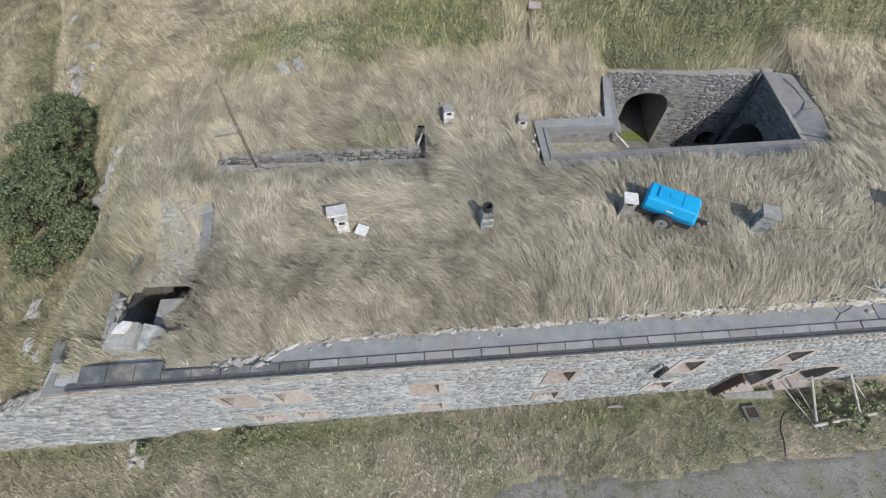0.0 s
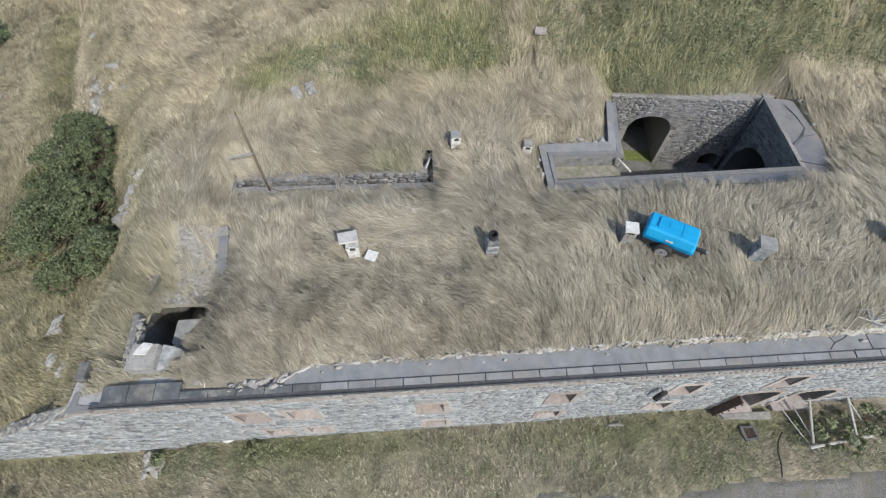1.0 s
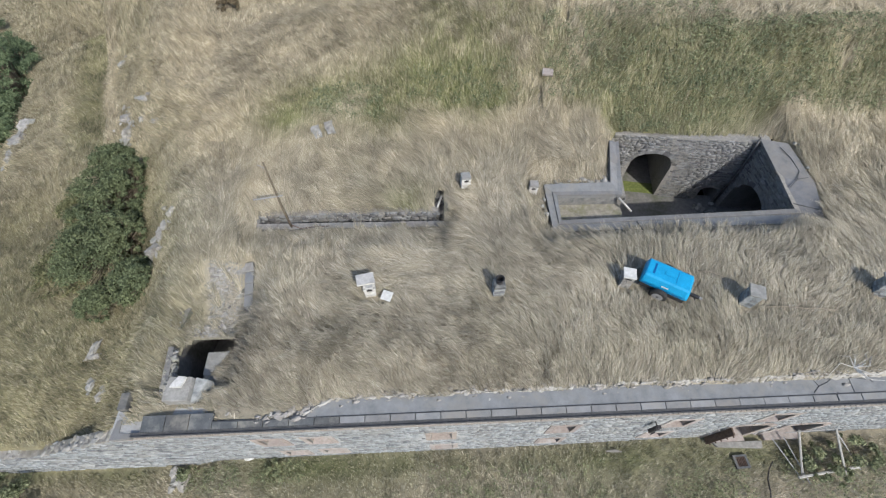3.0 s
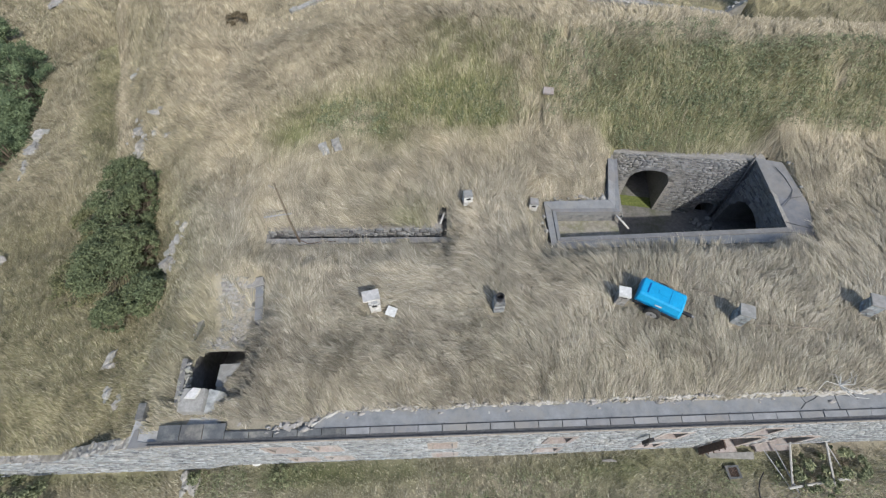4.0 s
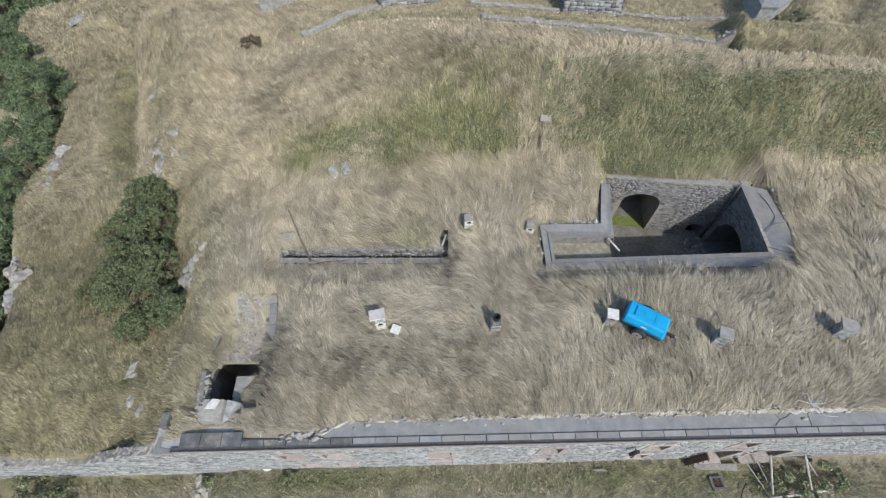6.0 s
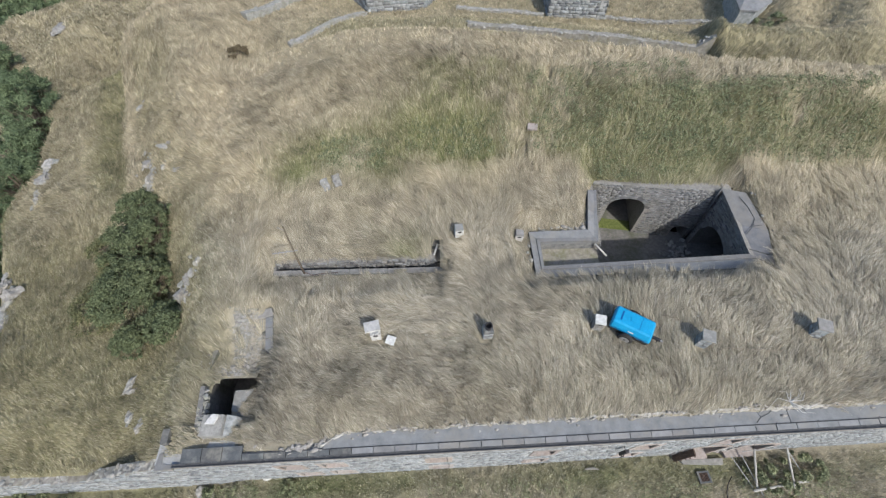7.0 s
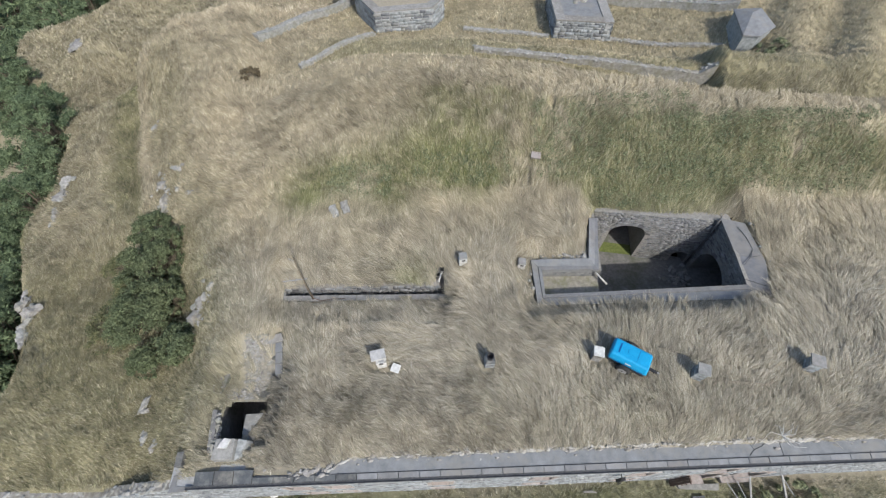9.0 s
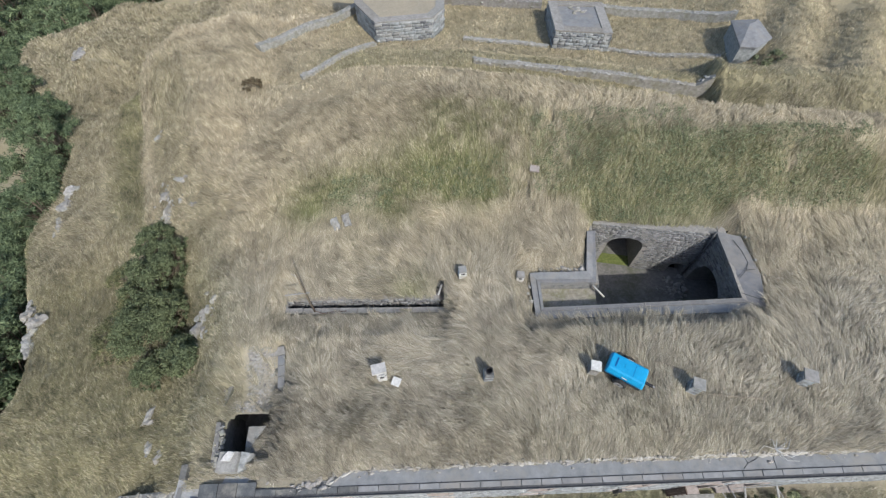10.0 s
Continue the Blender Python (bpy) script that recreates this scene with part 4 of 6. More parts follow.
# tar over the joint between slabs and screed, with short arms into the joints
tar = bmesh.new()
box(tar, -8.2, 0.2, 5.97, 33.0, 0.245, 6.072)
box(tar, -4.6, 0.2, 6.073, 33.0, 0.222, 6.1)
u = -8.0
while u < 33:
    if rs.rand() < 0.75:
        box(tar, u, 0.223, 6.0, u + 0.025, 0.223 + rs.uniform(0.03, 0.07), 6.085)
    u += 0.86
part("tar_line", tar, M_BLACK, eave, "black tar along the joint")
for line in ([(12.75, 0.95), (12.95, 0.5), (13.3, 0.62), (13.7, 0.85), (14.1, 0.78)], [(12.95, 0.5), (12.7, 0.3)], [(14.1, 0.25), (14.12, 0.75)], [(13.95, 0.8), (14.7, 0.66)], [(14.75, 0.92), (14.9, 0.55)]):
    bm = bmesh.new()
    tube(bm, [(p, q, 6.074 + 0.09 * (q - 0.245)) for p, q in line], 0.016, 5)
    part("tar_line", bm, M_BLACK, eave, "black tar over a crack")
strip = bmesh.new()
hexa(strip, [(-4.9, 0.245, 5.9), (33.5, 0.245, 5.9), (33.5, 1.25, 5.9), (-4.9, 1.25, 5.9)], [(-4.9, 0.245, 6.07), (33.5, 0.245, 6.07), (33.5, 1.25, 6.16), (-4.9, 1.25, 6.16)])
part("screed", strip, M_LEAD, eave, "smooth grey screed behind the slabs")
base = bmesh.new()
box(base, -10.6, 0.0, 5.7, -8.0, 0.48, 5.94)
box(base, -8.0, 0.0, 5.7, 34, 1.3, 5.94)
part("bedding", base, M_MORTAR, eave)

# broken mortar along the edge of the turf
rs = np.random.RandomState(12)
lumps = []
for u, s in ((-5.9, 0.3), (-5.45, 0.26), (-6.1, 0.16), (-5.0, 0.2), (-5.65, 0.2), (-7.6, 0.12), (-8.2, 0.1), (0.6, 0.16), (0.75, 0.1), (5.2, 0.2), (5.35, 0.14), (4.9, 0.12), (8.6, 0.12), (2.9, 0.1), (-3.9, 0.14), (-2.2, 0.1)):
    s *= 0.72
    lumps.append((u, 0.42 + 0.42 * float(smooth(-5.3, -3.9, u)) + rs.uniform(-0.08, 0.06), s))
for j in range(36):
    u = rs.uniform(-6.6, 20)
    lumps.append((u, 0.26 + 0.55 * float(smooth(-5.3, -3.9, u)) + rs.normal(0, 0.1), rs.gamma(2, 0.014) + 0.02))
rubble_meshes = []
for k in range(8):
    bm = bmesh.new()
    rock(bm, (1, 0.6, 0.12), k + 1, 2, (0, 0, 0), 0.9)
    rubble_meshes.append(from_bm("rubble_stone", bm, M_CRUST))
for u, v, s in lumps:
    ob = new("mortar_lump", rubble_meshes[rs.randint(8)])
    p = FACE @ Vector((u, v, 0))
    z = max(6.1, float(ground_z(p.x, p.y)) - 0.04)
    ob.matrix_basis = Matrix.Translation((p.x, p.y, z)) @ Euler((0, 0, rs.uniform(0, 6.28))).to_matrix().to_4x4() @ Matrix.Diagonal((s, s, s, 1))
    tagged(ob, "broken lump of whitish mortar at the turf edge", "rubble", "rubble along the eaves")
# fine crumbs of the same mortar, a ragged pale line
bm = bmesh.new()
rock(bm, (1, 0.8, 0.5), 17, 1)
cv = np.array([v.co[:] for v in bm.verts])
cf = np.array([[v.index for v in f.verts] for f in bm.faces])
bm.free()
V, C = [], []
for j in range(1100):
    u = rs.uniform(-6.6, 24)
    v = 0.27 + 0.53 * float(smooth(-5.3, -3.9, u)) + 0.07 * math.sin(u * 2.1) + rs.normal(0, 0.075)
    p = FACE @ Vector((u, v, 0))
    z = max(6.1, float(ground_z(p.x, p.y)) - 0.03)
    s = rs.gamma(1.8, 0.012) + 0.012
    V.append(cv * [s * rs.uniform(0.8, 2.6), s * 1.2, s * 0.35] + [p.x, p.y, z])
    C.append(cf + j * len(cv))
tagged(new("mortar_crumbs", raw_mesh("mortar_crumbs", np.concatenate(V), np.concatenate(C), np.full(1100 * len(cf), 3), M_CRUST)), "crumbled pale mortar along the turf edge", "rubble", kind="stuff")

# ragged crust of old mortar between the screed and the turf
us = np.arange(-5.0, 26.0, 0.045)
mid = 0.3 + 0.52 * smooth(-5.3, -3.9, us) + 0.16 * (fbm(us, us * 0, 1.3, 131) - 0.5) + 0.1 * (vnoise(us, us * 0, 0.2, 133) - 0.5)
half = np.clip(0.2 * (fbm(us, us * 0 + 3, 0.9, 135) - 0.22) + 0.13 * (vnoise(us, us * 0, 0.13, 137) - 0.5) - 0.01, 0.002, 0.3) * (0.45 + 0.4 * smooth(-5.5, -4.0, us))
V = []
for k, e in enumerate((-1.0, -0.4, 0.4, 1.0)):
    q = mid + half * e
    wx, wy = us * math.cos(math.atan(FACE_SLOPE)) - q * FACE_SLOPE, FACE_Y + us * FACE_SLOPE + q
    lift = (0.0 if k in (0, 3) else 0.03) + 0.03 * vnoise(us, us * 0 + k, 0.1, 139)
    V.append(np.stack((wx, wy, np.maximum(6.09 + 0.075 * np.clip(q - 0.28, 0, 1), np.minimum(ground_z(wx, wy) - 0.06, 6.3)) + lift), -1))
V = np.stack(V, 1)
base = (np.arange(len(us) - 1) * 4)[:, None, None] + (np.arange(3))[None, :, None] + np.array([0, 4, 5, 1])[None, None, :]
tagged(new("mortar_crust", raw_mesh("mortar_crust", V.reshape(-1, 3), base.reshape(-1), np.full((len(us) - 1) * 3, 4), M_CRUST)), "ragged pale crust of old mortar along the turf", "mortar", kind="structure")

# west end: kneeler stone and falling wing wall
kneel = thing("kneeler", FACE @ pose(-11.2, 0, 5.55), "pale stone kneeler with brick corbel at the wall end", "kneeler", kind="structure")
kb = bmesh.new()
slab(kb, [(-0.26, -0.2), (0.42, -0.17), (0.42, -0.02), (0.0, 0.02), (-0.04, 0.42), (-0.2, 0.42)], 0.18, 0.4)
part("cap_stone", kb, M_LEAD, kneel, "pale grey cap", 0.015)
part("corbel", new_box(-0.34, -0.17, 0.0, 0.28, 0.3, 0.177), M_BRICK, kneel, "orange brick corbel", 0.01)


def wing_top(u):
    return float(5.55 - 3.3 * np.clip((-11.5 - u) / 5.6, 0, 1) ** 0.85 + 0.06 * math.sin(u * 1.7) * (u < -12))


wb = bmesh.new()
wall_panel(wb, -48, -11.5, -4.5, wing_top, [], 0.42, 0.12)
wall_wing = tagged(part("wall_wing", wb, M_SCREE, at=FACE), "rubble wing wall falling away at the fort's end", "wall", kind="structure")


# ---------------------------------------------------------------- sunken yard
PIT_Z = 2.0
N0, N1 = Vector((8.95, 17.85)), Vector((15.95, 16.68))
n_len = (N1 - N0).length
NORTH = pose(N0.x, N0.y, 0, 0, 0, math.degrees(math.atan2(N1.y - N0.y, N1.x - N0.x)))
EAST = pose(15.86, 17.2, 0, 0, 0, -90)
SOUTH = pose(16.2, 12.78, 0, 0, 0, 180 + 1.75)
WEST = pose(8.3, 12.2, 0, 0, 0, 83.8)


def arc(mid, r, spring, rise):
    return lambda t: spring + rise * math.sqrt(max(0.0, 1 - ((t - mid) / r) ** 2))


yard = []
n_open = [(1.38, 3.55, PIT_Z - 0.5, arc(2.46, 1.09, 4.35, 0.85), 15), (5.85, 6.8, PIT_Z - 0.5, arc(6.32, 0.48, 2.75, 0.35), 9)]
e_open = [(0.95, 3.85, PIT_Z - 0.5, arc(2.4, 1.46, 3.35, 1.5), 15)]
for nm, m, ln, top, ops, label in (
        ("wall_north", NORTH, n_len, lambda u: 6.2 + 0.35 * u / n_len, n_open, "grey slate-stone wall with an arched tunnel mouth"),
        ("wall_east", EAST, 5.0, lambda u: 6.62 - 0.55 * u / 5.0, e_open, "shaded slate-stone wall with a wide arch"),
        ("wall_yard_south", SOUTH, 11.2, lambda u: 6.0, [], "slate-stone wall under the long coping"),
        ("wall_west", WEST, 1.66, lambda u: 5.3, [], "slate-stone wall below the small terrace"),
        ("wall_northwest", WEST @ pose(1.662, 0, 0), 4.2, lambda u: 6.05, [], "slate-stone wall under the return of the coping")):
    bm = bmesh.new()
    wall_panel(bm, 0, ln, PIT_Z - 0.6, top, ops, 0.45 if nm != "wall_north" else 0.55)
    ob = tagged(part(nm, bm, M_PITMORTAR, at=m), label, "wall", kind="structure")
    yard.append((ob, ln, top, ops))

fl = bmesh.new()
slab(fl, [(8.0, 12.3), (16.6, 12.3), (16.6, 17.0), (8.6, 18.2)], PIT_Z - 0.3, PIT_Z)
tagged(part("yard_floor", fl, M_PITFLOOR), "damp dark earth floor of the sunken yard", "floor", kind="structure")
# moss stops where the sunlit patch ends
tf = bmesh.new()
box(tf, 1.0, 0.1, PIT_Z - 0.2, 4.0, 0.9, PIT_Z + 0.02)
tagged(part("tunnel_mouth_floor", tf, M_MOSS, at=NORTH), "mossy green floor in the tunnel mouth", "floor", kind="structure")
# darker floor colour paints in the shade deeper in the tunnel
tf = bmesh.new()
box(tf, 1.0, 0.902, PIT_Z - 0.2, 4.0, 6.0, PIT_Z + 0.015)
tagged(part("tunnel_floor", tf, M_PITFLOOR, at=NORTH), "deeper tunnel floor, dark earth colour standing in for shade", "floor", kind="structure")


def vault(m, a, b, spring, rise, y0, y1, name, mat=None):
    """A barrel vault with side walls and a back, inside the earth."""
    bm = bmesh.new()
    mid, r = (a + b) / 2, (b - a) / 2
    pts = [(a, PIT_Z - 0.4)] + [(mid - r * math.cos(math.pi * k / 14), spring + rise * math.sin(math.pi * k / 14)) for k in range(15)] + [(b, PIT_Z - 0.4)]
    for (x0, z0), (x1, z1) in zip(pts, pts[1:]):
        c = Vector((mid, 0, (PIT_Z + spring) / 2))
        o0, o1 = Vector((x0, 0, z0)), Vector((x1, 0, z1))
        e0, e1 = o0 + (o0 - c).normalized() * 0.25, o1 + (o1 - c).normalized() * 0.25
        hexa(bm, [(o0.x, y0, o0.z), (o1.x, y0, o1.z), (e1.x, y0, e1.z), (e0.x, y0, e0.z)], [(o0.x, y1, o0.z), (o1.x, y1, o1.z), (e1.x, y1, e1.z), (e0.x, y1, e0.z)])
    box(bm, a - 0.3, y1, PIT_Z - 0.4, b + 0.3, y1 + 0.3, spring + rise + 0.3)
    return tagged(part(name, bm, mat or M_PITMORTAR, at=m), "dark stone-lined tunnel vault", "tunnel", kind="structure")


vault(NORTH, 1.38, 3.55, 4.35, 0.85, 0.55, 6.0, "tunnel")
vault(NORTH, 5.85, 6.8, 2.75, 0.35, 0.55, 1.6, "niche")
vault(EAST, 0.95, 3.85, 3.35, 1.5, 0.45, 5.0, "casemate")
ef = bmesh.new()
box(ef, 0.7, 0.2, PIT_Z - 0.3, 4.1, 5.0, PIT_Z + 0.01)
tagged(part("casemate_floor", ef, M_PITFLOOR, at=EAST), "earth floor of the side vault", "floor", kind="structure")

# small upper terrace of the yard
ter = bmesh.new()
slab(ter, [(4.95, 12.2), (8.32, 12.2), (8.42, 14.1), (4.95, 14.1)], 4.9, 5.43)
tagged(part("terrace_floor", ter, M_SAND), "dry earth floor of the small raised terrace", "floor", kind="structure")
tw = bmesh.new()
box(tw, 4.9, 12.3, 4.9, 5.22, 14.2, 6.0)
box(tw, 5.222, 13.88, 4.9, 8.2, 14.25, 6.0)
tagged(part("wall_terrace", tw, M_PITSTONE_I), "low stone walls round the raised terrace", "wall", kind="structure")

# copings: slabs with an upstand along the inner edge
coping = thing("coping", pose(0, 0, 0), "grey sloping coping round the sunken yard", "coping", kind="structure")


def coping_run(outer, inner, zo, zi, n, lip=True):
    """Coping between two lines (start, end), in n pieces."""
    for k in range(n):
        a, b = k / n + 0.0006, (k + 1) / n - 0.0006
        q = lambda l, t: Vector(l[0]).lerp(Vector(l[1]), t)
        h = lambda z, t: z[0] + (z[1] - z[0]) * t
        bm = bmesh.new()
        oa, ob_, ia, ib = q(outer, a), q(outer, b), q(inner, a), q(inner, b)
        top = [(oa.x, oa.y, h(zo, a)), (ob_.x, ob_.y, h(zo, b)), (ib.x, ib.y, h(zi, b)), (ia.x, ia.y, h(zi, a))]
        hexa(bm, [(x, y, z - 0.45) for x, y, z in top[:2]] + [(x, y, z - 0.14) for x, y, z in top[2:]], top)
        part("coping_slab", bm, M_LEAD, coping)
        if lip:
            la, lb = ia.lerp(oa, 0.32), ib.lerp(ob_, 0.32)
            bm = bmesh.new()
            za, zb = h(zi, a), h(zi, b)
            hexa(bm, [(ia.x, ia.y, za), (ib.x, ib.y, zb), (lb.x, lb.y, zb), (la.x, la.y, za)], [(ia.x, ia.y, za + 0.09), (ib.x, ib.y, zb + 0.09), (lb.x, lb.y, zb + 0.1), (la.x, la.y, za + 0.1)])
            part("roll", bm, M_LEAD, coping)


coping_run([(4.75, 11.75), (16.75, 11.98)], [(5.22, 12.42), (15.86, 12.8)], (6.2, 6.2), (6.06, 6.06), 2)
coping_run([(4.72, 14.5), (4.74, 11.74)], [(5.25, 13.88), (5.222, 12.424)], (6.22, 6.2), (6.07, 6.06), 1)
coping_run([(7.86, 14.5), (4.724, 14.504)], [(8.3, 13.86), (5.254, 13.882)], (6.3, 6.22), (6.07, 6.07), 2)
coping_run([(8.36, 17.1), (7.862, 14.504)], [(8.96, 17.3), (8.304, 13.864)], (6.5, 6.3), (6.15, 6.07), 2)
coping_run([(16.754, 11.984), (17.18, 14.0)], [(15.864, 12.804), (15.88, 14.6)], (6.24, 6.45), (6.07, 6.3), 1, False)
coping_run([(17.182, 14.005), (16.85, 16.35)], [(15.882, 14.604), (15.66, 16.75)], (6.45, 6.75), (6.3, 6.72), 1, False)

# debris, pipe and stick in the yard
pipe = bmesh.new()
tube(pipe, [(15.55, 16.62, 6.8), (15.72, 16.55, 5.0), (15.7, 16.52, 2.0)], 0.06)
tagged(part("drain_pipe", pipe, M_SLATE, shade=True), "dark drainpipe down the corner of the yard", "pipe")
rod = bmesh.new()
tube(rod, [(8.15, 13.75, 6.02), (8.5, 13.45, 5.8), (8.75, 13.25, 5.62)], 0.05)
tagged(part("waste_pipe", rod, M_PALE, shade=True), "short whitish pipe jutting from the coping corner", "pipe")
for pts in ([(16.05, 13.9, 6.34), (16.5, 14.3, 6.42), (16.75, 14.75, 6.5), (16.62, 15.5, 6.62), (16.35, 16.1, 6.72)], [(16.5, 14.3, 6.42), (17.0, 14.35, 6.47)], [(15.9, 13.1, 6.14), (16.7, 12.6, 6.3)], [(8.55, 12.3, 6.13), (8.6, 11.86, 6.2)]):
    bm = bmesh.new()
    tube(bm, [(x, y, z + 0.02) for x, y, z in pts], 0.018, 5)
    part("sealant", bm, M_BLACK, coping, "black tar line over a joint")

# ---------------------------------------------------------------- old stair at the west end
def ring_wall(name, poly, z0, tops, thick, mat, label):
    """Walls round a sunken polygon, one block for each side, standing outside its outline."""
    bm = bmesh.new()
    big = expand(poly, thick)
    n = len(poly)
    for k in range(n):
        j = (k + 1) % n
        za, zb = tops(*poly[k]), tops(*poly[j])
        hexa(bm, [(*poly[k], z0), (*poly[j], z0), (*big[j], z0), (*big[k], z0)], [(*poly[k], za), (*poly[j], zb), (*big[j], zb), (*big[k], za)])
    return tagged(part(name, bm, mat), label, "wall", kind="structure")


CAVE = [(-10.0, 5.6), (-9.12, 5.6), (-9.12, 6.86), (-8.05, 6.9), (-8.05, 9.3), (-8.5, 9.3), (-8.5, 8.7), (-10.2, 8.7), (-10.45, 7.6), (-10.22, 6.6)]
# walls take the floor's dark earth colour in place of the stairwell's shade
ring_wall("wall_stair", CAVE, 2.9, lambda x, y: float(ground_z(x, y)) - 0.14, 0.3, M_PITFLOOR, "stone walls of a collapsed stairwell, coloured dark for shade")
fb = bmesh.new()
slab(fb, expand(CAVE, 0.2), 2.8, 3.1)
tagged(part("stair_floor", fb, M_PITFLOOR), "dark earth at the bottom of the stairwell", "floor", kind="structure")

blk = thing("ruined_block", pose(-9.4, 5.3, 5.72), "grey concrete block of the collapsed stairhead with white slab", "masonry block")
bm = bmesh.new()
hexa(bm, [(-0.5, -0.45, -0.4), (0.62, -0.45, -0.4), (0.66, 0.42, -0.4), (-0.45, 0.42, -0.4)], [(-0.42, -0.4, 0.72), (0.42, -0.4, 0.66), (0.4, 0.4, 0.74), (-0.36, 0.4, 0.8)])
part("block", bm, M_CONC, blk, "weathered grey concrete", 0.03)
bm = bmesh.new()
slab(bm, [(-0.2, 0.02), (0.18, 0.0), (0.3, 0.36), (0.02, 0.4), (-0.12, 0.22)], 0.8, 0.88)
part("slab", bm, M_PALE, blk, "broken white slab", 0.01)
bm = bmesh.new()
hexa(bm, [(0.44, -0.42, -0.3), (0.8, -0.3, -0.3), (0.98, 0.4, -0.3), (0.5, 0.45, -0.3)], [(0.45, -0.4, 0.5), (0.6, -0.28, 0.45), (0.86, 0.36, 0.5), (0.48, 0.42, 0.62)])
part("cheek", bm, M_STONE, blk, "leaning stone cheek", 0.03)

# thin stone wall west of the stairwell, and stones round it
rs = np.random.RandomState(31)
tw_ = thing("ruined_wall", pose(-10.3, 6.0, 5.2), "tumbled pale stone wall beside the stairwell", "wall")
cap_meshes = []
for k in range(8):
    bm = bmesh.new()
    rock(bm, (1, 0.8, 0.6), k + 21, 2)
    cap_meshes.append(from_bm("stone", bm, M_LIMESTONE))
bm = bmesh.new()
hexa(bm, [(-0.12, -1.25, -0.5), (0.4, -1.25, -0.5), (0.05, 1.0, -0.5), (-0.3, 1.0, -0.5)], [(0.02, -1.25, 0.7), (0.3, -1.25, 0.7), (-0.02, 1.0, 0.78), (-0.22, 1.0, 0.78)])
part("core", bm, M_PITSTONE_I, tw_)
for k in range(46):
    t = rs.uniform(-1.25, 1.05)
    ob = new("stone", cap_meshes[rs.randint(8)])
    ob.parent = tw_
    s = rs.uniform(0.07, 0.17)
    ob.location = (0.12 - 0.12 * t + rs.uniform(-0.17, 0.17), t, 0.74 + rs.uniform(-0.12, 0.05))
    ob.rotation_euler, ob.scale = (0, 0, rs.uniform(0, 6)), (s, s, s * 0.8)

for k in range(150):
    u = -11.4 - 22.0 * rs.rand() ** 1.3
    ob = new("cap_stone", cap_meshes[rs.randint(8)])
    ob.parent = wall_wing
    s = rs.uniform(0.06, 0.15)
    ob.location, ob.rotation_euler, ob.scale = (u, rs.uniform(0.0, 0.4), wing_top(u) + rs.uniform(-0.02, 0.04)), (0, 0, rs.uniform(0, 6)), (s * 1.3, s, s * 0.6)

scree = []
scree_meshes = []
for k in range(8):
    bm = bmesh.new()
    rock(bm, (1, 0.7, 0.35), k + 61, 2, (0, 0, 0), 0.8)
    scree_meshes.append(from_bm("stone", bm, M_SCREE))
for k in range(330):
    if k < 260:
        x, y = rs.uniform(-9.5, -8.35), rs.uniform(7.75, 10.3)
        if rs.rand() < 0.45:
            x = -9.25 + rs.normal(0, 0.16)
    else:
        x, y = -9.9 + rs.normal(0, 0.4), 7.85 + rs.normal(0, 0.15)
    scree.append((x, y, rs.gamma(2.0, 0.022) + 0.015))
for x, y, s in ((-8.6, 5.95, 0.2), (-8.48, 6.2, 0.24), (-8.3, 6.45, 0.2), (-8.15, 6.65, 0.18), (-8.7, 5.8, 0.16), (-8.35, 6.0, 0.14)):
    scree.append((x, y, s))
bm = bmesh.new()
rock(bm, (1, 0.7, 0.35), 66, 1, (0, 0, 0), 0.8)
sv = np.array([v.co[:] for v in bm.verts])
sf = np.array([[v.index for v in f.verts] for f in bm.faces])
bm.free()
grit = [(x, y, s) for x, y, s in scree if s < 0.075]
grit += [(rs.uniform(-9.4, -8.35), rs.uniform(7.5, 10.2), rs.uniform(0.012, 0.045)) for k in range(2000)]
V = [sv * [s * rs.uniform(0.8, 1.6), s, s] + [x, y, float(ground_z(x, y)) - 0.06] for x, y, s in grit]
C = [sf + k * len(sv) for k in range(len(grit))]
tagged(new("scree", raw_mesh("scree", np.concatenate(V), np.concatenate(C), np.full(len(grit) * len(sf), 3), M_SCREE)), "fine grey scree below the stair coping", "scree", kind="stuff")
for x, y, s in scree:
    if s < 0.075:
        continue
    ob = new("rubble_stone", scree_meshes[rs.randint(8)])
    ob.matrix_basis = Matrix.Translation((x, y, float(ground_z(x, y)) - 0.05)) @ Euler((0, 0, rs.uniform(0, 6.28))).to_matrix().to_4x4() @ Matrix.Diagonal((s, s, s, 1))
    tagged(ob, "tumbled grey rubble stone by the old stair", "rubble", "rubble round the old stair")
bm = bmesh.new()
hexa(bm, [(-9.1, 6.0, 5.2), (-8.85, 5.95, 5.2), (-8.3, 6.87, 5.2), (-9.1, 6.84, 5.2)], [(-9.1, 6.0, 5.66), (-8.85, 5.95, 5.66), (-8.3, 6.87, 5.72), (-9.1, 6.84, 5.72)])
tagged(part("landing_slab", bm, M_CONC, bevel=0.015), "grey slab at the lip of the stairwell", "slab")

stair_cope = thing("stair_coping", pose(-7.89, 9.25, 6.22, 0, 0, 10.5), "narrow row of grey coping slabs beside the stair", "coping", kind="structure")
for k in range(3):
    bm = bmesh.new()
    box(bm, -0.17, -0.8 + k * 0.52, -0.45, 0.16, -0.8 + k * 0.52 + 0.505, 0.09 + 0.012 * k)
    part("slab", bm, M_LEAD, stair_cope, "", 0.012)
bm = bmesh.new()
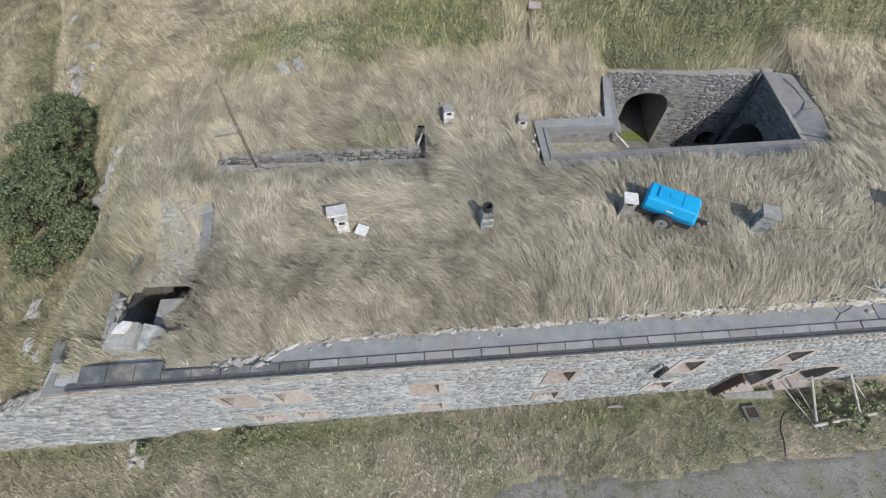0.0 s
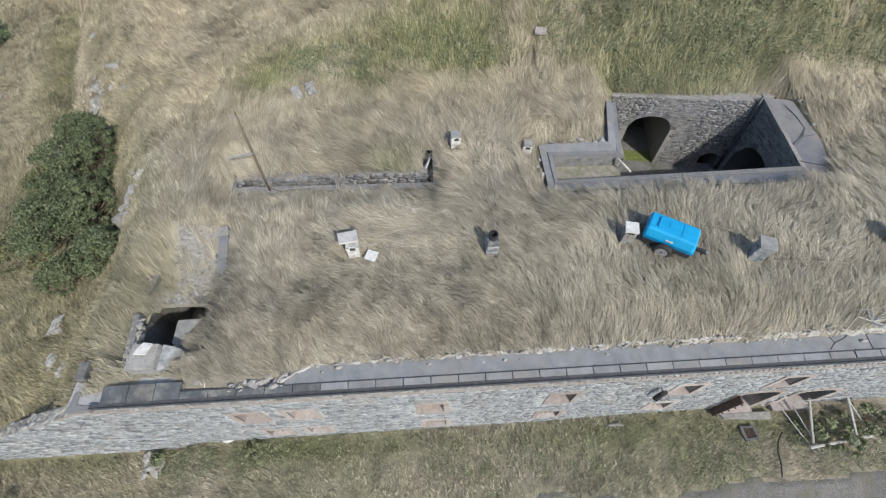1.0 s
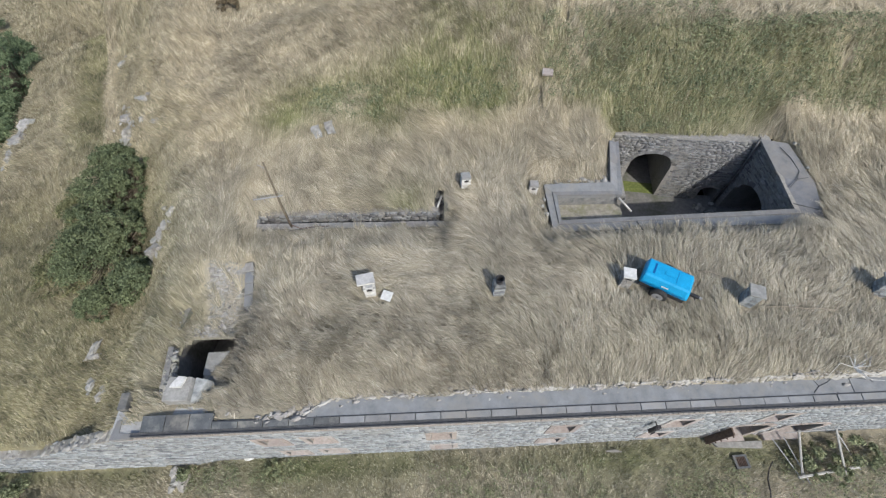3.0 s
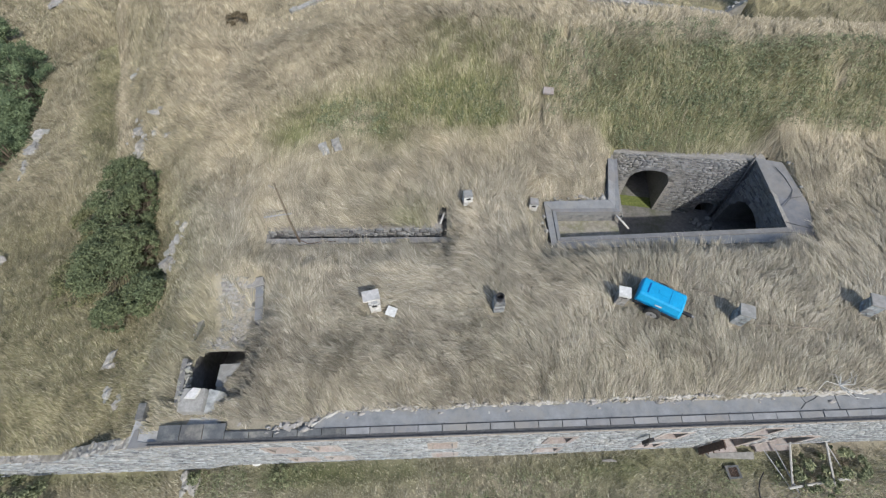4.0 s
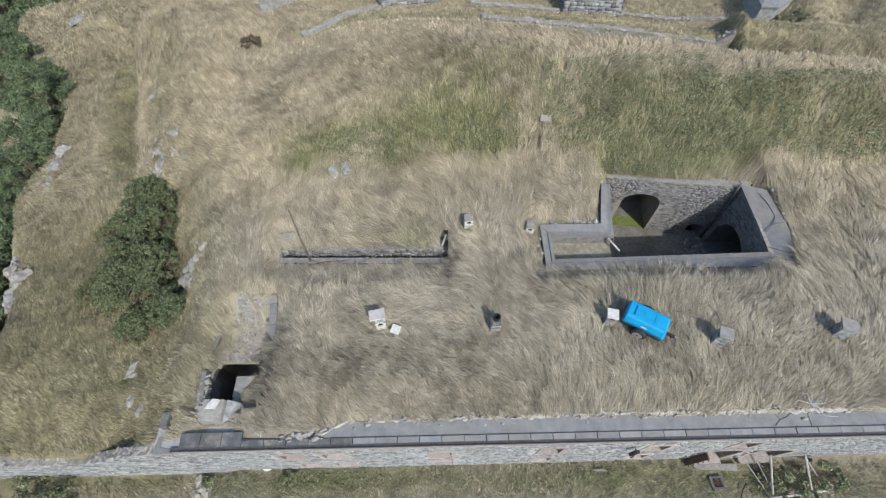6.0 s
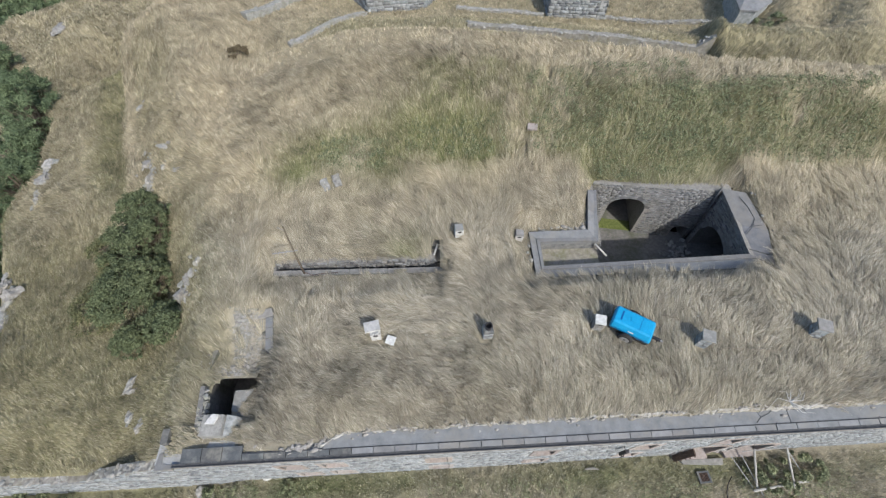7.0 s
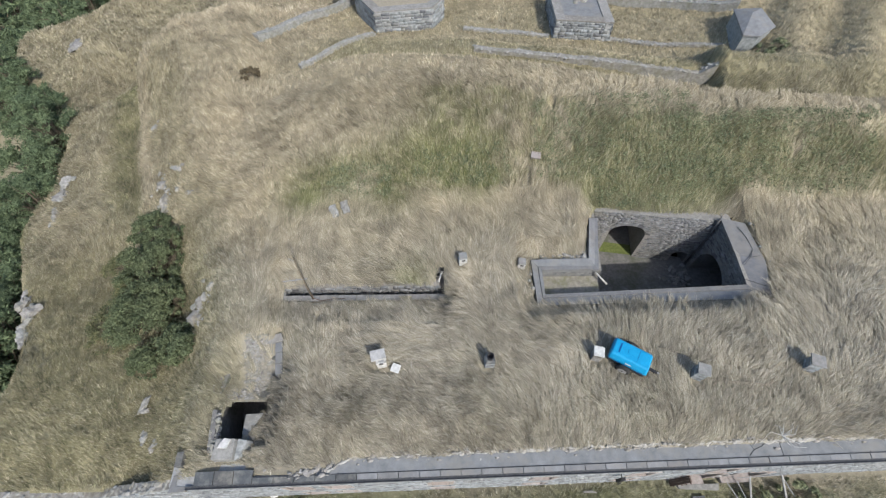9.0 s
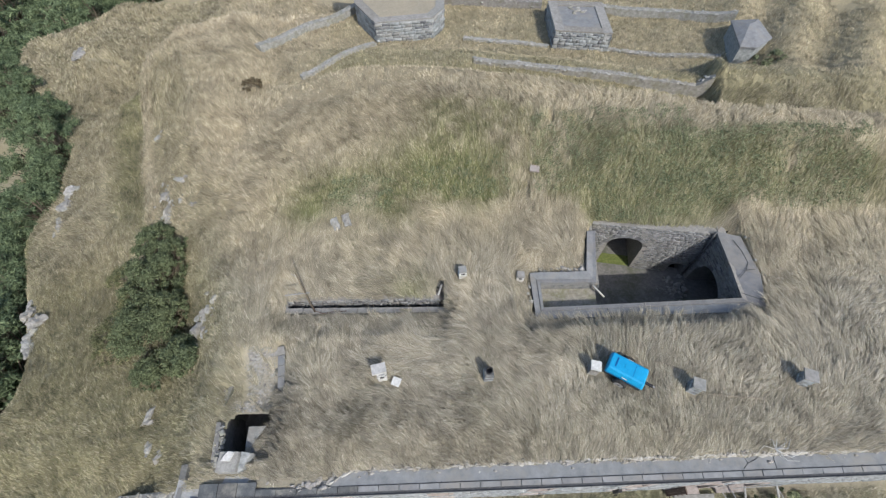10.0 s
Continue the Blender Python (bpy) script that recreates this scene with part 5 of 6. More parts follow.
hexa(bm, [(-0.75, 0.78, -0.4), (0.2, 0.78, -0.4), (0.15, 1.3, -0.4), (-0.6, 1.3, -0.4)], [(-0.65, 0.78, 0.1), (0.17, 0.78, 0.12), (0.12, 1.2, 0.16), (-0.5, 1.2, 0.14)])
part("end_stone", bm, M_CONC, stair_cope, "weathered flat end stone", 0.03)
bm = bmesh.new()
box(bm, -0.14, -0.28, -0.3, 0.14, 0.3, 0.34)
tagged(part("stone_post", bm, M_SLATE, bevel=0.03, at=pose(-11.2, 4.95, float(ground_z(-11.2, 4.95)) - 0.05, 0, 0, 4)), "dark slate upright behind the wall end", "post")

# ---------------------------------------------------------------- trench
tren = bmesh.new()
box(tren, -8.5, 12.28, 4.8, 0.3, 12.6, 6.0)
box(tren, -8.62, 12.28, 4.8, -8.302, 13.3, 6.1)
box(tren, 0.002, 12.602, 4.8, 0.34, 13.85, 6.08)
box(tren, -0.62, 13.702, 4.8, 0.0, 14.0, 6.3)
wall_trench = tagged(part("wall_trench", tren, M_PITSTONE_I), "stone sides of the narrow light trench", "wall", kind="structure")
tfl = bmesh.new()
box(tfl, -8.4, 12.5, 4.6, 0.1, 13.8, 4.9)
box(tfl, -0.44, 13.0, 4.9, 0.0, 13.86, 6.02)
tagged(part("trench_floor", tfl, M_PITFLOOR), "dark floor of the narrow trench", "floor", kind="structure")
TN = pose(-8.3, 12.99, 0, 0, 0, -0.15)
tnb = bmesh.new()
wall_panel(tnb, 0.0, 8.02, 4.8, lambda u: 6.18 + 0.1 * float(smooth(0.6, 3.0, u)), [], 0.4, 0.15)
wall_tn = tagged(part("wall_trench_north", tnb, M_PITMORTAR, at=TN), "rough stone face on the far side of the trench", "wall", kind="structure")
tc = thing("trench_coping", pose(0, 0, 0), "flush grey coping along the trench", "coping", kind="structure")
for k in range(9):
    a = -8.4 + k * 0.955
    bm = bmesh.new()
    box(bm, a, 12.3 - 0.004 * k, 5.98, a + 0.94, 12.61 - 0.004 * k, 6.1 + rs.uniform(-0.01, 0.01))
    part("slab", bm, M_CONC, tc, "", 0.01)
for k in range(2):
    bm = bmesh.new()
    box(bm, 0.0, 12.62 + k * 0.62, 6.082, 0.34, 13.22 + k * 0.62, 6.17 + 0.05 * k)
    part("end_slab", bm, M_SLATE, tc, "dark slate slab", 0.012)
bm = bmesh.new()
box(bm, -0.55, 13.7, 6.22, 0.36, 14.16, 6.36)
part("end_slab", bm, M_SLATE, tc, "dark slate slab", 0.012)
bm = bmesh.new()
tube(bm, [(-0.32, 13.15, 6.35), (-0.12, 13.75, 6.42)], 0.05)
tagged(part("white_stick", bm, M_PALE), "short bleached stick lying over the trench end", "stick")

# ---------------------------------------------------------------- far ditch works
def rough_wall(name, pts, height, thick, label, zoff=0.0, mat=None):
    """A low dry-stone wall along points, with uneven single stones on top."""
    w = thing(name, pose(*pts[0], 0), label, "wall", "low walls in the far ditch")
    o = Vector((*pts[0], 0))
    rs = np.random.RandomState(len(label) + int(abs(pts[0][0] * 10)))
    bm, tops = bmesh.new(), []
    for (x0, y0), (x1, y1) in zip(pts, pts[1:]):
        n = max(2, int(math.hypot(x1 - x0, y1 - y0) / 0.9))
        nx_, ny_ = -(y1 - y0), x1 - x0
        l = math.hypot(nx_, ny_)
        nx_, ny_ = nx_ / l * thick / 2, ny_ / l * thick / 2
        for k in range(n):
            xa, ya, xb, yb = x0 + (x1 - x0) * k / n, y0 + (y1 - y0) * k / n, x0 + (x1 - x0) * (k + 1) / n, y0 + (y1 - y0) * (k + 1) / n
            za, zb = float(ground_z(xa, ya)) + zoff, float(ground_z(xb, yb)) + zoff
            hexa(bm, [Vector((xa - nx_, ya - ny_, za - 1.2)) - o, Vector((xb - nx_, yb - ny_, zb - 1.2)) - o, Vector((xb + nx_, yb + ny_, zb - 1.2)) - o, Vector((xa + nx_, ya + ny_, za - 1.2)) - o],
                 [Vector((xa - nx_, ya - ny_, za + height)) - o, Vector((xb - nx_, yb - ny_, zb + height)) - o, Vector((xb + nx_, yb + ny_, zb + height)) - o, Vector((xa + nx_, ya + ny_, za + height)) - o])
            for q in range(6):
                t = (q + rs.uniform(0.2, 0.8)) / 6
                tops.append((xa + (xb - xa) * t + rs.uniform(-1, 1) * abs(nx_), ya + (yb - ya) * t + rs.uniform(-1, 1) * abs(ny_), za + (zb - za) * t + height * rs.choice((1.0, 1.0, 0.7, 0.3))))
    part("body", bm, mat or M_SCREE, w)
    for x, y, z in tops[:300]:
        ob = new("stone", cap_meshes[rs.randint(8)])
        ob.parent = w
        s = rs.uniform(0.09, 0.19)
        ob.location, ob.rotation_euler, ob.scale = (x - o.x, y - o.y, z), (0, 0, rs.uniform(0, 6)), (s * 1.3, s, s * 0.6)


rough_wall("dry_stone_wall", [(-15.4, 37.0), (-12.1, 42.0), (-8.2, 46.0)], 0.5, 0.6, "low pale dry-stone wall across the ditch grass")
rough_wall("dry_stone_wall", [(-11.1, 33.0), (-8.4, 35.6), (-5.9, 39.6)], 0.25, 0.45, "sunken line of pale stones in the grass")
rough_wall("dry_stone_wall", [(0.5, 47.3), (5, 46.8), (10.2, 46.1)], 0.6, 0.6, "low pale dry-stone wall behind the ditch")
rough_wall("dry_stone_wall", [(2.2, 40.7), (9.9, 39.3)], 0.15, 0.4, "sunken line of pale stones between the blocks")
rough_wall("retaining_wall", [(2.6, 32.75), (9.2, 31.45), (19.4, 29.15)], 0.12, 0.5, "long grey retaining wall with pale top stones", 0.0)
rough_wall("dry_stone_wall", [(15.4, 45.5), (22.5, 42.8), (26.4, 40.4)], 0.6, 0.6, "low pale dry-stone wall beyond the block")
rough_wall("dry_stone_wall", [(15.2, 38.6), (23.9, 36.0)], 0.15, 0.4, "sunken line of pale stones before the hut")


def stone_block(name, poly, z0, z1, label, category, infill=None, cap=None):
    b = thing(name, pose(*poly[0], z0), label, category)
    o = poly[0]
    loc = [(x - o[0], y - o[1]) for x, y in poly]
    n = len(loc)
    rs = np.random.RandomState(int(abs(o[0] * 37)))
    for k in range(n):
        p, q = Vector(loc[k]), Vector(loc[(k + 1) % n])
        ln = (q - p).length
        m = pose(p.x, p.y, 0, 0, 0, math.degrees(math.atan2(q.y - p.y, q.x - p.x)))
        bm = bmesh.new()
        box(bm, 0, 0, -1.0, ln, 0.6, z1 - z0)
        face = part("wall", bm, M_MORTAR, b, at=m)
        st = stone_list(0, ln, -0.4, lambda u: z1 - z0 - 0.04, [], rs, 0.24, 0.5)
        lay_stones(face, st, V_STONE, M_STONE_I, ln / 2, 0, rs, 0.05)
        bm = bmesh.new()
        box(bm, -0.03, -0.06, z1 - z0 + 0.002, ln + 0.03, 0.75, z1 - z0 + 0.1)
        part("coping", bm, M_CONC, b, at=m @ pose(0, 0, 0.003 * k))
    if infill:
        bm = bmesh.new()
        slab(bm, expand(loc, -0.45), 0.2, z1 - z0 + 0.02)
        part("top", bm, infill, b)
    return b


stone_block("gun_emplacement", [(-7.8, 43.6), (-5.7, 40.2), (-0.6, 40.9), (0.4, 42.6), (0.6, 52), (-9.4, 52)], 4.7, 6.35, "angular stone bastion with grassy top", "bastion", M_GROUND)
b2 = stone_block("stone_block", [(10.2, 39.0), (15.0, 38.4), (15.2, 43.6), (10.3, 44.0)], 4.7, 6.1, "square stone block with flat concrete roof", "casemate", M_LEAD)
rs = np.random.RandomState(8)
for k in range(14):
    ob = new("broken_stone", cap_meshes[rs.randint(8)])
    ob.parent = b2
    s = rs.uniform(0.12, 0.3)
    ob.location, ob.scale = (2.6 + rs.normal(0, 0.5), 3.4 + rs.normal(0, 0.5), 1.45), (s, s, s * 0.7)
hut = thing("stone_hut", pose(24.2, 34.7, 5.6), "low stone hut with grey hipped slab roof", "hut")
plan = [(0, 0), (1.2, -0.1), (2.9, 1.2), (3.0, 3.9), (0.8, 3.8)]
bm = bmesh.new()
slab(bm, plan, -1.0, 1.45)
part("wall", bm, M_STONE_I, hut, "grey rubble walls")
bm = bmesh.new()
ring = [bm.verts.new((x, y, 1.46)) for x, y in expand(plan, 0.14)]
low = [bm.verts.new((x, y, 1.34)) for x, y in expand(plan, 0.14)]
apex = [bm.verts.new((1.4, 2.4, 1.95)), bm.verts.new((1.9, 2.7, 1.95))]
for tri in ((0, 1, "a"), (1, 2, "ab"), (2, 3, "b"), (3, 4, "ba"), (4, 0, "a")):
    bm.faces.new([ring[tri[0]], ring[tri[1]]] + ([apex[0]] if tri[2] == "a" else [apex[1]] if tri[2] == "b" else [apex[1], apex[0]] if tri[2] == "ab" else [apex[0], apex[1]]))
for k in range(5):
    j = (k + 1) % 5
    bm.faces.new((low[k], low[j], ring[j], ring[k]))
bm.faces.new(list(reversed(low)))
part("roof", bm, M_LEAD, hut, "smooth grey concrete roof")

# ---------------------------------------------------------------- stones of the large walls
rs = np.random.RandomState(3)
st = stone_list(-11.5, 24.0, -1.9, lambda u: 5.27, face_open, rs, 0.082, 0.27, 0.2)
st = [q for q in st if q[1] < 5.03]
st += [(u, z + 0.0, w, h) for u, z, w, h in stone_list(-11.4, 24.0, 5.3, lambda u: 5.9, [], rs, 0.1, 0.28)]
lay_stones(wall_south, st, V_STONE, M_STONE_I, 0.0, 300, rs, 0.024)
st = stone_list(-34, -11.5, -3.2, lambda u: wing_top(u) - 0.02, [], rs, 0.13, 0.36)
lay_stones(wall_wing, st, V_STONE, M_STONE_I, -12.0, 200, rs, 0.045)
for ob, ln, top, ops in yard:
    st = stone_list(0, ln, PIT_Z - 0.1, top, ops, rs, 0.085, 0.27, 0.06)
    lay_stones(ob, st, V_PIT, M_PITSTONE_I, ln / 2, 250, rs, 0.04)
st = stone_list(0, 8.0, 5.0, lambda u: 6.5, [], rs, 0.13, 0.28)
lay_stones(wall_tn, [s for s in st if s[1] + s[3] / 2 < 6.2 + 0.1 * float(smooth(0.6, 3.0, s[0])) + 0.02], V_PIT, M_PITSTONE_I, 3.0, 120, rs, 0.09)
for nm, ops in (("north", n_open[:1]), ("east", e_open)):
    m = NORTH if nm == "north" else EAST
    host = [o for o, *_ in yard if o.name == "wall_" + nm][0]
    for a, b, lo, fn, _ in ops:
        mid, r = (a + b) / 2, (b - a) / 2
        for k in range(17):
            t0, t1 = math.pi * k / 17 + 0.01, math.pi * (k + 1) / 17 - 0.01
            bm = bmesh.new()
            spring, rise = fn(a), fn(mid) - fn(a)
            pts = [(mid - math.cos(t) * (r + e), spring + (rise + e) * math.sin(t)) for t, e in ((t0, 0), (t1, 0), (t1, 0.24), (t0, 0.24))]
            hexa(bm, [(x, -0.035, z) for x, z in pts], [(x, 0.1, z) for x, z in pts])
            part("voussoir", bm, M_PITSTONE, host)


# ---------------------------------------------------------------- chimneys
def chimney(x, y, zb, h, w, turn, cap, label, lean=0.0, stonemat=None, pot=False, cap_over=0.06, flue=False):
    c = thing("chimney", pose(x, y, zb, lean, 0, turn), label, "chimney", "chimneys on the roof terrace")
    rs = np.random.RandomState(int(abs(x * 91 + y * 7)) % 9999)
    core = bmesh.new()
    box(core, -w / 2 + 0.03, -w / 2 + 0.03, -0.5, w / 2 - 0.03, w / 2 - 0.03, h - 0.1)
    part("core", core, M_MORTAR, c)
    z = -0.1
    while z < h - 0.16:
        ch = rs.uniform(0.07, 0.13)
        for k, (dx, dy) in enumerate(((0, -1), (1, 0), (0, 1), (-1, 0))):
            s = rs.uniform(-0.1, 0.1) * w
            for a, b in ((-w / 2, s), (s, w / 2)):
                d = rs.uniform(0.01, 0.035)
                m = Euler((0, 0, k * math.pi / 2)).to_matrix().to_4x4()
                bm = bmesh.new()
                box(bm, a + 0.008, -w / 2 - d + 0.02, z + 0.006, b - 0.008, -w / 2 + 0.08, z + ch - 0.008, m)
                part("stone", bm, stonemat or M_STONE, c, bevel=0.006)
        z += ch
    if cap is not None:
        o = cap_over
        bm = bmesh.new()
        box(bm, -w / 2 - o, -w / 2 - o, z + 0.0, w / 2 + o, w / 2 + o, z + 0.075, pose(0, 0, 0, rs.uniform(-3, 3), rs.uniform(-3, 3), rs.uniform(-4, 4)))
        part("cap", bm, cap, c, "weathered cap slab", 0.012)
    if flue:
        # solid black insert, painted as the shade inside a flue hole
        part("flue_opening", new_box(-0.09, -w / 2 - 0.022, z - 0.11, 0.1, -w / 2 + 0.05, z - 0.01), M_RUBBER, c, "black insert standing in for the shade in the flue opening")
    if pot:
        bm = bmesh.new()
        lathe(bm, [(w * 0.72, z), (w * 0.70, z + 0.16), (w * 0.42, z + 0.22)], 4, pose(0, 0, 0, 0, 0, 45))
        part("hood", bm, M_SLATE, c, "dark tapered cement hood")
        bm = bmesh.new()
        lathe(bm, [(0.14, z + 0.2), (0.135, z + 0.38), (0.165, z + 0.40), (0.165, z + 0.48), (0.125, z + 0.48), (0.12, z + 0.25)], 18)
        part("pot", bm, M_CHASSIS, c, "sooty round clay pot", shade=False)
    return c


RZ = lambda x, y: float(ground_z(x, y))
c1 = chimney(-2.93, 8.74, RZ(-2.93, 8.74), 0.55, 0.42, 8, None, "low broken stone chimney topped by tilted white slab", stonemat=M_PALE, flue=True)
bm = bmesh.new()
box(bm, -0.36, -0.26, 0.0, 0.3, 0.26, 0.06, pose(-0.06, 0.12, 0.66, -9, 4, 6))
part("cap", bm, M_PALE, c1, "white tilted slab", 0.01)
chimney(1.95, 8.65, RZ(1.95, 8.65) - 0.05, 0.62, 0.42, 4, None, "stone chimney with dark cement hood and round pot", pot=True)
chimney(6.8, 8.82, RZ(6.8, 8.82), 0.78, 0.4, -14, M_PALE, "pale stone chimney with a white cap slab", stonemat=M_CONC, cap_over=0.03, flue=True)
chimney(11.1, 7.92, RZ(11.1, 7.92), 0.82, 0.43, -24, M_CONC, "stone chimney with grey slab cap", cap_over=0.045)
chimney(16.05, 8.15, RZ(16.05, 8.15), 0.82, 0.43, -24, M_CONC, "stone chimney with grey slab cap")
chimney(0.98, 14.1, RZ(0.98, 14.1) - 0.05, 0.62, 0.42, 4, M_CONC, "small pale stone chimney near the trench", cap_over=0.0, stonemat=M_PALE, flue=True)
chimney(4.12, 14.12, RZ(4.12, 14.12) - 0.02, 0.5, 0.4, -6, M_CONC, "small pale chimney beside the yard coping", cap_over=0.0, stonemat=M_PALE, flue=True)
bm = bmesh.new()
box(bm, -0.2, -0.19, -0.03, 0.2, 0.19, 0.03)
tagged(part("loose_slab", bm, M_PALE, bevel=0.01, at=pose(-2.27, 8.42, RZ(-2.27, 8.42) + 0.16, 6, 3, -20)), "white stone slab lying loose in the dry grass", "slab")


# ---------------------------------------------------------------- compressor trailer
def compressor():
    t = thing("compressor_trailer", pose(8.2, 8.66, RZ(8.2, 8.66) - 0.08, 2, 0, -32) @ Matrix.Scale(0.95, 4), "bright blue towable air compressor parked on dry grass", "compressor")
    bm = bmesh.new()
    prof = [(-0.5, 0.45), (-0.52, 0.66), (-0.42, 0.93), (-0.34, 0.98), (0.34, 0.98), (0.42, 0.93), (0.52, 0.66), (0.5, 0.45)]
    rings = []
    for x, s, dz in ((-0.9, 0.92, -0.06), (-0.84, 1.0, 0), (0.78, 1.0, 0), (0.92, 0.94, -0.14)):
        rings.append([bm.verts.new((x + (0.05 if z > 0.9 and x > 0.8 else 0) * -1, y * s, z if z < 0.5 else z + dz)) for y, z in prof])
    for r0, r1 in zip(rings, rings[1:]):
        for k in range(len(prof)):
            bm.faces.new((r0[k], r0[(k + 1) % len(prof)], r1[(k + 1) % len(prof)], r1[k]))
    bm.faces.new(list(reversed(rings[0])))
    bm.faces.new(rings[-1])
    body = part("canopy", bm, M_BLUE, t, "bright blue enamelled canopy", 0.018)
    part("hatch", new_box(-0.2, -0.09, 0.982, 0.2, 0.12, 0.995), M_BLUE, t, "flush service hatch")
    part("vent", new_box(-0.62, -0.24, 0.982, -0.55, 0.24, 0.993), M_BLUEDARK, t)
    part("seam", new_box(0.26, -0.3, 0.981, 0.272, 0.3, 0.988), M_BLUEDARK, t)
    for side in (-1, 1):
        part("badge", new_box(-0.13, side * 0.5 - 0.02, 0.71, 0.13, side * 0.5 + 0.012, 0.76), M_PALE, t, "pale plain bar badge")
        part("side_seam", new_box(-0.8, side * 0.525 - 0.004, 0.55, 0.74, side * 0.525 + 0.004, 0.562), M_BLUEDARK, t)
    bm = bmesh.new()
    box(bm, -0.86, -0.49, 0.22, 0.86, 0.49, 0.448)
    chassis = part("chassis", bm, M_CHASSIS, t, bevel=0.02)
    bm = bmesh.new()
    box(bm, 0.86, -0.06, 0.3, 1.35, 0.06, 0.4)
    tube(bm, [(1.2, 0, 0.35), (1.28, 0, 0.1), (1.28, 0, -0.02)], 0.035)
    part("drawbar", bm, M_CHASSIS, t)
    bm = bmesh.new()
    tube(bm, [(1.33, 0.0, 0.36), (1.45, 0, 0.36)], 0.045)
    part("coupling", bm, M_STEEL, t, "rusty tow coupling")
    for side in (-1, 1):
        m = pose(-0.05, side * 0.64, 0.3, 90, 0, 0)
        w = new("wheel")
        w.parent, w.matrix_basis = t, m
        bm = bmesh.new()
        lathe(bm, [(0.2, -0.09), (0.29, -0.095), (0.335, -0.065), (0.335, 0.065), (0.29, 0.095), (0.2, 0.09)], 28)
        part("tyre", bm, M_RUBBER, w, "black rubber tyre", shade=True)
        bm = bmesh.new()
        lathe(bm, [(0.21, -0.1), (0.18, -0.105), (0.15, -0.06), (0.07, -0.07), (0.06, -0.095), (0.02, -0.1), (0.02, 0.1), (0.06, 0.095), (0.07, 0.07), (0.15, 0.06), (0.18, 0.105), (0.21, 0.1)], 24)
        part("rim", bm, M_STEEL, w, "silver steel rim")
        bm = bmesh.new()
        for e in (-1, 1):
            # black discs on the rim, painted as the shade in its holes
            for q in range(8):
                a = q * math.pi / 4
                lathe(bm, [(0.022, 0.066 * e - 0.004), (0.022, 0.066 * e + 0.004)], 8, pose(0.112 * math.cos(a), 0.112 * math.sin(a), 0))
            lathe(bm, [(0.045, 0.1 * e - 0.006), (0.045, 0.1 * e + 0.006)], 12)
        part("hub", bm, M_CHASSIS, w, "dark hub, and black discs standing in for shaded rim holes")


compressor()


# ---------------------------------------------------------------- leaves
def leaf_cloud(name, blobs, count, size, mat, seed, parent, label="", three=False):
    """Small leaves scattered in the outer shells of blobs (x, y, z, rx, ry, rz)."""
    rs = np.random.RandomState(seed)
    b = np.array(blobs, float)
    vol = (b[:, 3] * b[:, 4] * b[:, 5]) ** 0.75
    pick = rs.choice(len(b), count, p=vol / vol.sum())
    d = rs.normal(size=(count, 3))
    d[:, 2] = np.abs(d[:, 2]) * 1.0 - 0.35
    d /= np.linalg.norm(d, axis=1)[:, None]
    r = rs.uniform(0.15, 1.0, count) ** 0.6 * (1 + 0.36 * rs.normal(size=count))
    p = b[pick, :3] + d * r[:, None] * b[pick, 3:6]
    nrm = d + rs.normal(0, 0.7, (count, 3))
    nrm[:, 2] += 0.5
    nrm /= np.linalg.norm(nrm, axis=1)[:, None]
    t = np.cross(nrm, rs.normal(size=(count, 3)))
    t /= np.linalg.norm(t, axis=1)[:, None]
    s = np.cross(nrm, t)
    L = size * rs.uniform(0.6, 1.4, count)[:, None]
    v = np.stack((p - t * L, p + s * L * 0.42 + nrm * L * 0.08, p + t * L, p - s * L * 0.42 + nrm * L * 0.08), 1)
    if three:
        v = v[:, :3]
    c = v.shape[1]
    me = raw_mesh(name, v.reshape(-1, 3), np.arange(count * c), np.full(count, c), mat)
    ob = new(name, me)
    ob.parent = parent
    return tagged(ob, label)


def tree(name, x, y, zb, spread, height, count, size, mat, seed, label, category, group="", clumps=14, three=False):
    rs = np.random.RandomState(seed)
    t = thing(name, pose(x, y, zb), label, category, group)
    bm = bmesh.new()
    blobs = []
    tube(bm, [(0, 0, -0.4), (0.1 * spread[0] * 0.3, 0.05, height * 0.35), (0.05, 0.1, height * 0.7)], [0.05 * height * 0.6, 0.035 * height * 0.6, 0.012 * height], 7)
    for k in range(clumps):
        a = rs.uniform(0, 2 * math.pi)
        q = math.sqrt(rs.uniform(0.02, 1.25))
        bx, by = math.cos(a) * q * spread[0], math.sin(a) * q * spread[1]
        bz = height * max(0.14, 0.32 + 0.5 * (1 - q * q) + rs.uniform(-0.16, 0.16))
        br = rs.uniform(0.12, 0.34) * min(spread) * (1.15 - 0.5 * q) * (0.86 if clumps > 60 else 1.0)
        blobs.append((bx, by, bz, br * rs.uniform(0.8, 1.3), br * rs.uniform(0.8, 1.3), br * 0.8))
        tube(bm, [(0, 0, height * 0.15), (bx * 0.5, by * 0.5, bz * 0.6), (bx, by, bz)], [0.03 * height * 0.5, 0.02 * height * 0.4, 0.01], 5)
    part("trunk", bm, M_BARK, t, "branching brown trunk")
    leaf_cloud("crown", blobs, count, size, mat, seed + 500, t, "ragged leafy crown", three)
    return t


